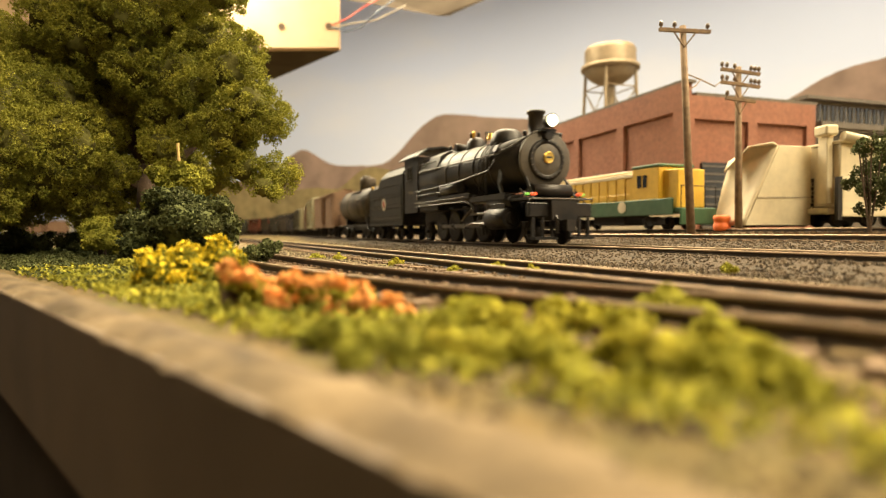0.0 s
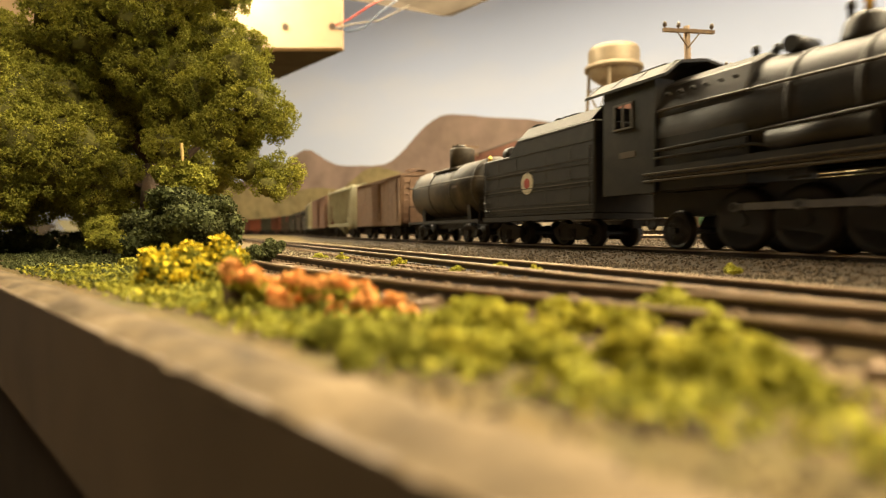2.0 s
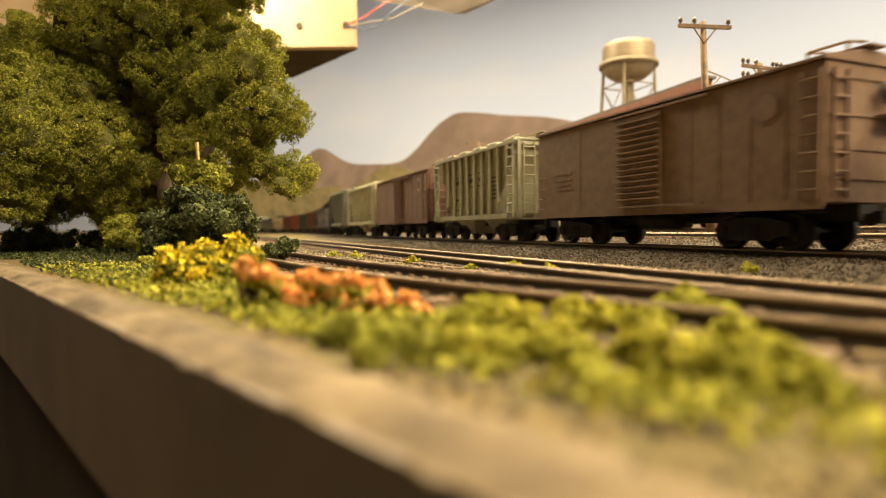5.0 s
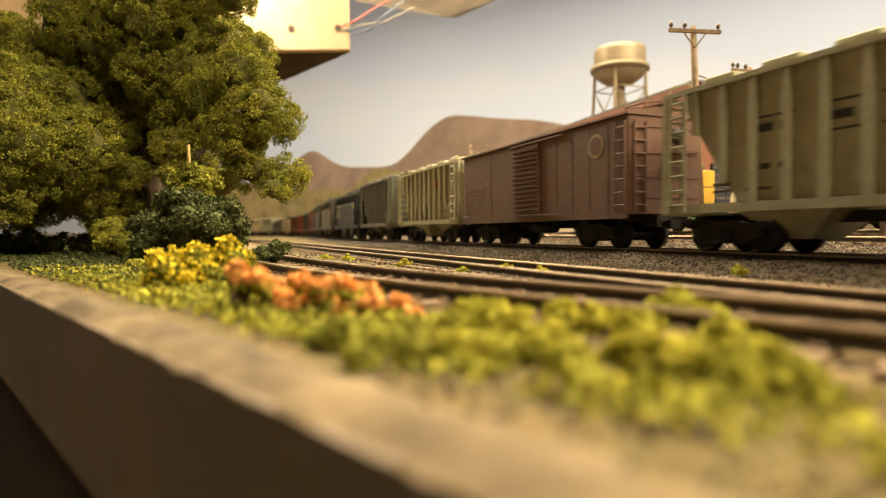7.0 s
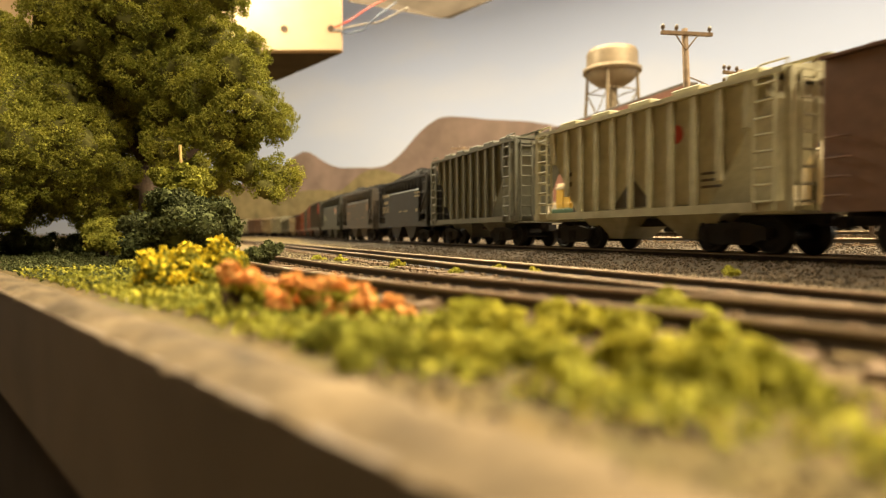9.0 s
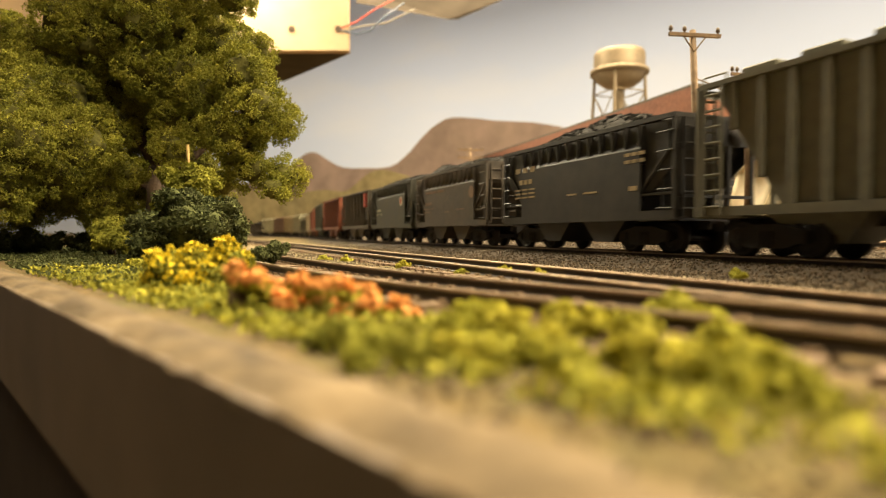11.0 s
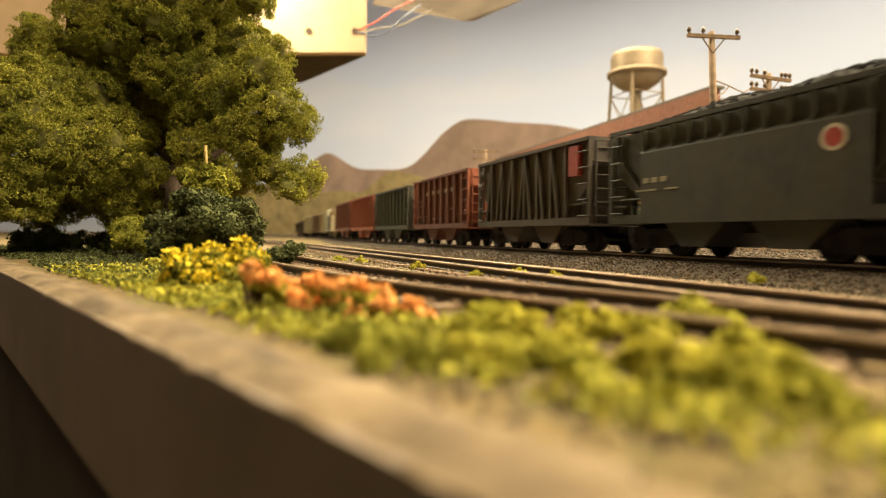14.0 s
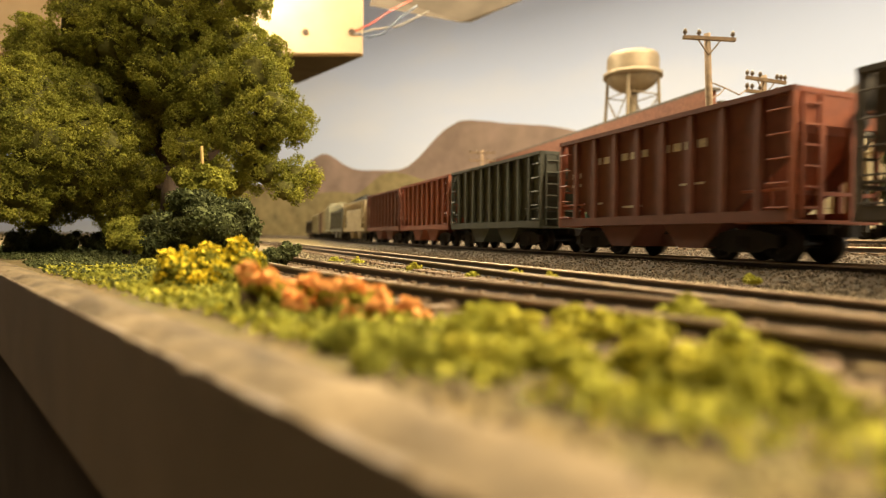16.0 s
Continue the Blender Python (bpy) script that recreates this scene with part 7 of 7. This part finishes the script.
    for k in range(4):
        x = -0.0330 + k * 0.0192
        bm = bmesh.new()
        R = DRIVER_R
        for s in (-1, 1):
            turned(bm, [(0.0, R * 0.80), (0.0, R), (0.0018, R), (0.0020, R * 1.06), (0.0026, R * 1.06), (0.0026, R * 0.80)], (0, s * 0.0104, 0), (0, -s, 0), 32)
            rod(bm, (0, s * 0.0085, 0), (0, s * 0.0110, 0), R * 0.22, 12)
            for q in range(12):
                a = q * math.pi / 6
                rod(bm, (math.cos(a) * R * 0.15, s * 0.0094, math.sin(a) * R * 0.15), (math.cos(a) * R * 0.85, s * 0.0094, math.sin(a) * R * 0.85), 0.0004, 5)
            prism(bm, [(R * 0.80 * math.cos(a), R * 0.80 * math.sin(a)) for a in [math.pi * (0.65 + 0.7 * j / 8) for j in range(9)]], "y", *sorted((s * 0.0098, s * 0.0104)))
            rod(bm, (R * 0.42, s * 0.0100, 0), (R * 0.42, s * 0.0142, 0), 0.0009, 8)
        rod(bm, (0, -0.010, 0), (0, 0.010, 0), 0.0016, 10)
        o = P("driving_wheelset", bm, M_WHEEL)
        o.matrix_basis = pose(x, 0, R)
        SPIN.append((o, x, R))
    return c


# ---- the train: each car's far end, near end along the train at the start ----
ROLL_T = [0, 2, 4, 6.5, 9, 11.5, 13.5, 16]
ROLL_V = [0.10763 * (1 + k) for k in (0.0446, -0.0195, -0.0435, 0.0196, -0.0515, 0.0109, -0.0066, -0.032)]
FINE_T = np.linspace(0, 16, 481)
FINE_S = np.concatenate([[0], np.cumsum((np.interp(FINE_T, ROLL_T, ROLL_V)[1:] + np.interp(FINE_T, ROLL_T, ROLL_V)[:-1]) / 2 * (FINE_T[1] - FINE_T[0]))])


def rolled(t):
    return float(np.interp(t, FINE_T, FINE_S))


TRAIN = []  # (thing, place of its middle along the train, half the truck spacing)


def build_train():
    def add(ob, far, near, wheelbase=0.7):
        TRAIN.append((ob, (far + near) / 2, (near - far) / 2 * wheelbase))
    loco = locomotive()
    TRAIN.append((loco, -0.305, 0.040))
    add(tender(), -0.488, -0.397)
    add(tank_car("dusty black dome tank car", 0.0575), -0.6105, -0.4955)
    add(boxcar("weathered brown boxcar with ribbed sliding door and ladders", 0.0665, M_BOXOLD, "faded"), -0.760, -0.627)
    add(covered_hopper("grey-tan covered hopper car with side posts and roof hatches", 0.0580, M_COVERED, "bars", 10, 0.0490), -0.8935, -0.7775)
    add(boxcar("red-brown boxcar with round emblem and ribbed door", 0.0695, M_BOX, "disc"), -1.049, -0.910)
    add(covered_hopper("pale cream covered hopper car with small red emblem", 0.0595, M_COVERED2, "red", 11, 0.0480), -1.1755, -1.0565)
    add(covered_hopper("olive-grey covered hopper car with side posts", 0.0535, M_COVDARK, "none", 10, 0.0500), -1.2995, -1.1925)
    m1 = [(-0.043 + 0.0065 * k, 0.0360, 0.0034, 0.0024) for k in range(3)] + [(-0.040 + 0.0040 * k, 0.0305, 0.0028, 0.0022) for k in range(3)]
    m1 += [(-0.043 + 0.0062 * k, z, 0.0048, 0.0007) for k in range(3) for z in (0.0270, 0.0252, 0.0234)]
    m1 += [(0.0330 + 0.0036 * k, 0.0345, 0.0026, 0.0012) for k in range(3)] + [(0.0330 + 0.0036 * k, 0.0320, 0.0026, 0.0012) for k in range(3)] + [(0.0, 0.0225, 0.006, 0.0007), (0.012, 0.0225, 0.008, 0.0007), (0.036, 0.0225, 0.004, 0.0016)]
    m2 = [(-0.036 + 0.0027 * k, 0.0335, 0.0018, 0.0013) for k in range(12) if k != 7] + [(-0.036 + 0.0042 * k, 0.0262, 0.0030, 0.0018) for k in range(3)]
    m2 += [(-0.036, 0.0228, 0.010, 0.0006), (-0.024, 0.0228, 0.006, 0.0006), (-0.034, 0.0208, 0.012, 0.0006), (0.020, 0.0210, 0.010, 0.0006), (0.0, 0.0200, 0.008, 0.0006)]
    add(open_hopper("black coal hopper car with heaped load and white lettering bars", 0.0560, M_HOPBLACK, 0.0445, "offset", True, m1, M_TAN, seed=3), -1.4190, -1.3070)
    hp1 = open_hopper("grey-brown coal hopper car with heaped load and faded lettering", 0.0555, M_HOPGREY, 0.0440, "offset", True, m2, M_BOXOLD, seed=5)
    disc(hp1, 0.036, 0.0300, 0.0034, M_BOXOLD, -0.0175, label="faded round emblem")
    add(hp1, -1.5490, -1.4380)
    hp2 = open_hopper("dark olive coal hopper car with red and white emblem", 0.0555, M_HOPOLIVE, 0.0445, "offset", True, m2[11:16], M_COVERED, seed=6)
    disc(hp2, 0.030, 0.0315, 0.0034, M_WHITE, -0.0175, label="round emblem")
    disc(hp2, 0.030, 0.0315, 0.0024, M_REDMARK, -0.0176, label="red heart of the emblem")
    add(hp2, -1.6715, -1.5605)
    add(open_hopper("dark weathered hopper car with diagonal side braces", 0.0530, M_HOPGREY, 0.0458, "braced", False, [(half_x, z, 0.006, 0.0012) for half_x in (-0.030, 0.0, 0.020) for z in (0.024, 0.030)], M_HOPOLIVE), -1.7900, -1.6840)
    m4 = [(-0.030 + 0.0052 * k, 0.0365, 0.0034, 0.0026) for k in range(11) if k != 6] + [(-0.044, 0.0320, 0.006, 0.0020), (-0.044, 0.0280, 0.006, 0.0012), (-0.030, 0.0200, 0.006, 0.0008), (-0.010, 0.0180, 0.010, 0.0008), (0.018, 0.0240, 0.010, 0.0007)]
    # red car's ends take the brighter rust colour: light on them painted in
    add(open_hopper("rust-red hopper car with white lettering bars", 0.0540, M_HOPRED, 0.0458, "ribs", False, m4, M_WHITE, M_HOPRUST, nrib=8), -1.9135, -1.8055)
    add(open_hopper("dark green hopper car with side posts", 0.0540, M_HOPGREEN, 0.0450, "ribs", False, nrib=9), -2.0370, -1.9290)
    add(open_hopper("orange-rust hopper car with side posts", 0.0540, M_HOPRUST, 0.0450, "ribs", False, nrib=9), -2.1500, -2.0420)
    add(open_hopper("red-brown hopper car with side posts", 0.0540, M_HOPRED, 0.0445, "ribs", False, nrib=9), -2.2640, -2.1560)
    add(open_hopper("faded tan hopper car", 0.0540, M_TAN, 0.0420, "offset", True, seed=9), -2.3830, -2.2750)
    end = -2.391
    for kind, m, lab in (("gon", M_COVDARK, "grey hopper car with pale posts"), ("cov", M_COVERED, "grey covered hopper car with posts"), ("cov", M_TAN, "tan covered hopper car with posts"), ("box", M_BOXOLD, "faded brown boxcar near the train's end"), ("cov", M_COVERED2, "cream covered hopper car near the train's end"), ("gon", M_HOPGREY, "grey-brown hopper car near the train's end")):
        if kind == "gon":
            half, ob = 0.054, open_hopper(lab, 0.054, m, 0.036, "ribs", True, seed=12)
        elif kind == "cov":
            half, ob = 0.0595, covered_hopper(lab, 0.0595, m, "none", 10, 0.0470)
        else:
            half, ob = 0.068, boxcar(lab, 0.068, m)
        add(ob, end - 2 * half, end)
        end -= 2 * half + 0.0085


def train_pose(t, s, base):
    u = s + rolled(t)
    xa, ya, _ = on_line(u - base)
    xb, yb, _ = on_line(u + base)
    return pose((xa + xb) / 2, (ya + yb) / 2, 0, 0, 0, math.degrees(math.atan2(yb - ya, xb - xa)))


def motions():
    for ob, s, base in TRAIN:
        walk(ob, [(k * 0.5, train_pose(k * 0.5, s, base)) for k in range(33)])
    for o, x, r in SPIN:
        step = 0.0666667 if r < 0.008 else 0.1
        n = int(round(16 / step))
        walk(o, [(k * step, pose(x, 0, r) @ Matrix.Rotation(rolled(k * step) / r, 4, "Y")) for k in range(n + 1)])
    for o, s in RODS:
        rows = []
        for k in range(161):
            a = rolled(k * 0.1) / DRIVER_R
            rows.append((k * 0.1, pose(math.cos(a) * DRIVER_R * 0.42, 0, DRIVER_R - math.sin(a) * DRIVER_R * 0.42)))
        walk(o, rows)
    for rod_ob, head in zip(MAIN_RODS, CROSSHEADS):
        rows, slides = [], []
        for k in range(161):
            a = rolled(k * 0.1) / DRIVER_R
            px, pz = 0.0054 + math.cos(a) * DRIVER_R * 0.42, DRIVER_R - math.sin(a) * DRIVER_R * 0.42
            rise = 0.0128 - pz
            run = math.sqrt(0.034 ** 2 - rise ** 2)
            rows.append((k * 0.1, pose(px, 0, pz, 0, -math.degrees(math.atan2(rise, run)), 0)))
            slides.append((k * 0.1, pose(px + run, 0, 0.0128)))
        walk(rod_ob, rows)
        walk(head, slides)


build_ground()
build_fascia()
build_room()
build_hills()
build_valance()
build_roadbed()
build_tracks()
build_warehouse()
build_water_tower()
build_poles()
build_diesel()
build_plow()
build_plants()
build_train()
scatter_ballast()
lay_ties()
motions()
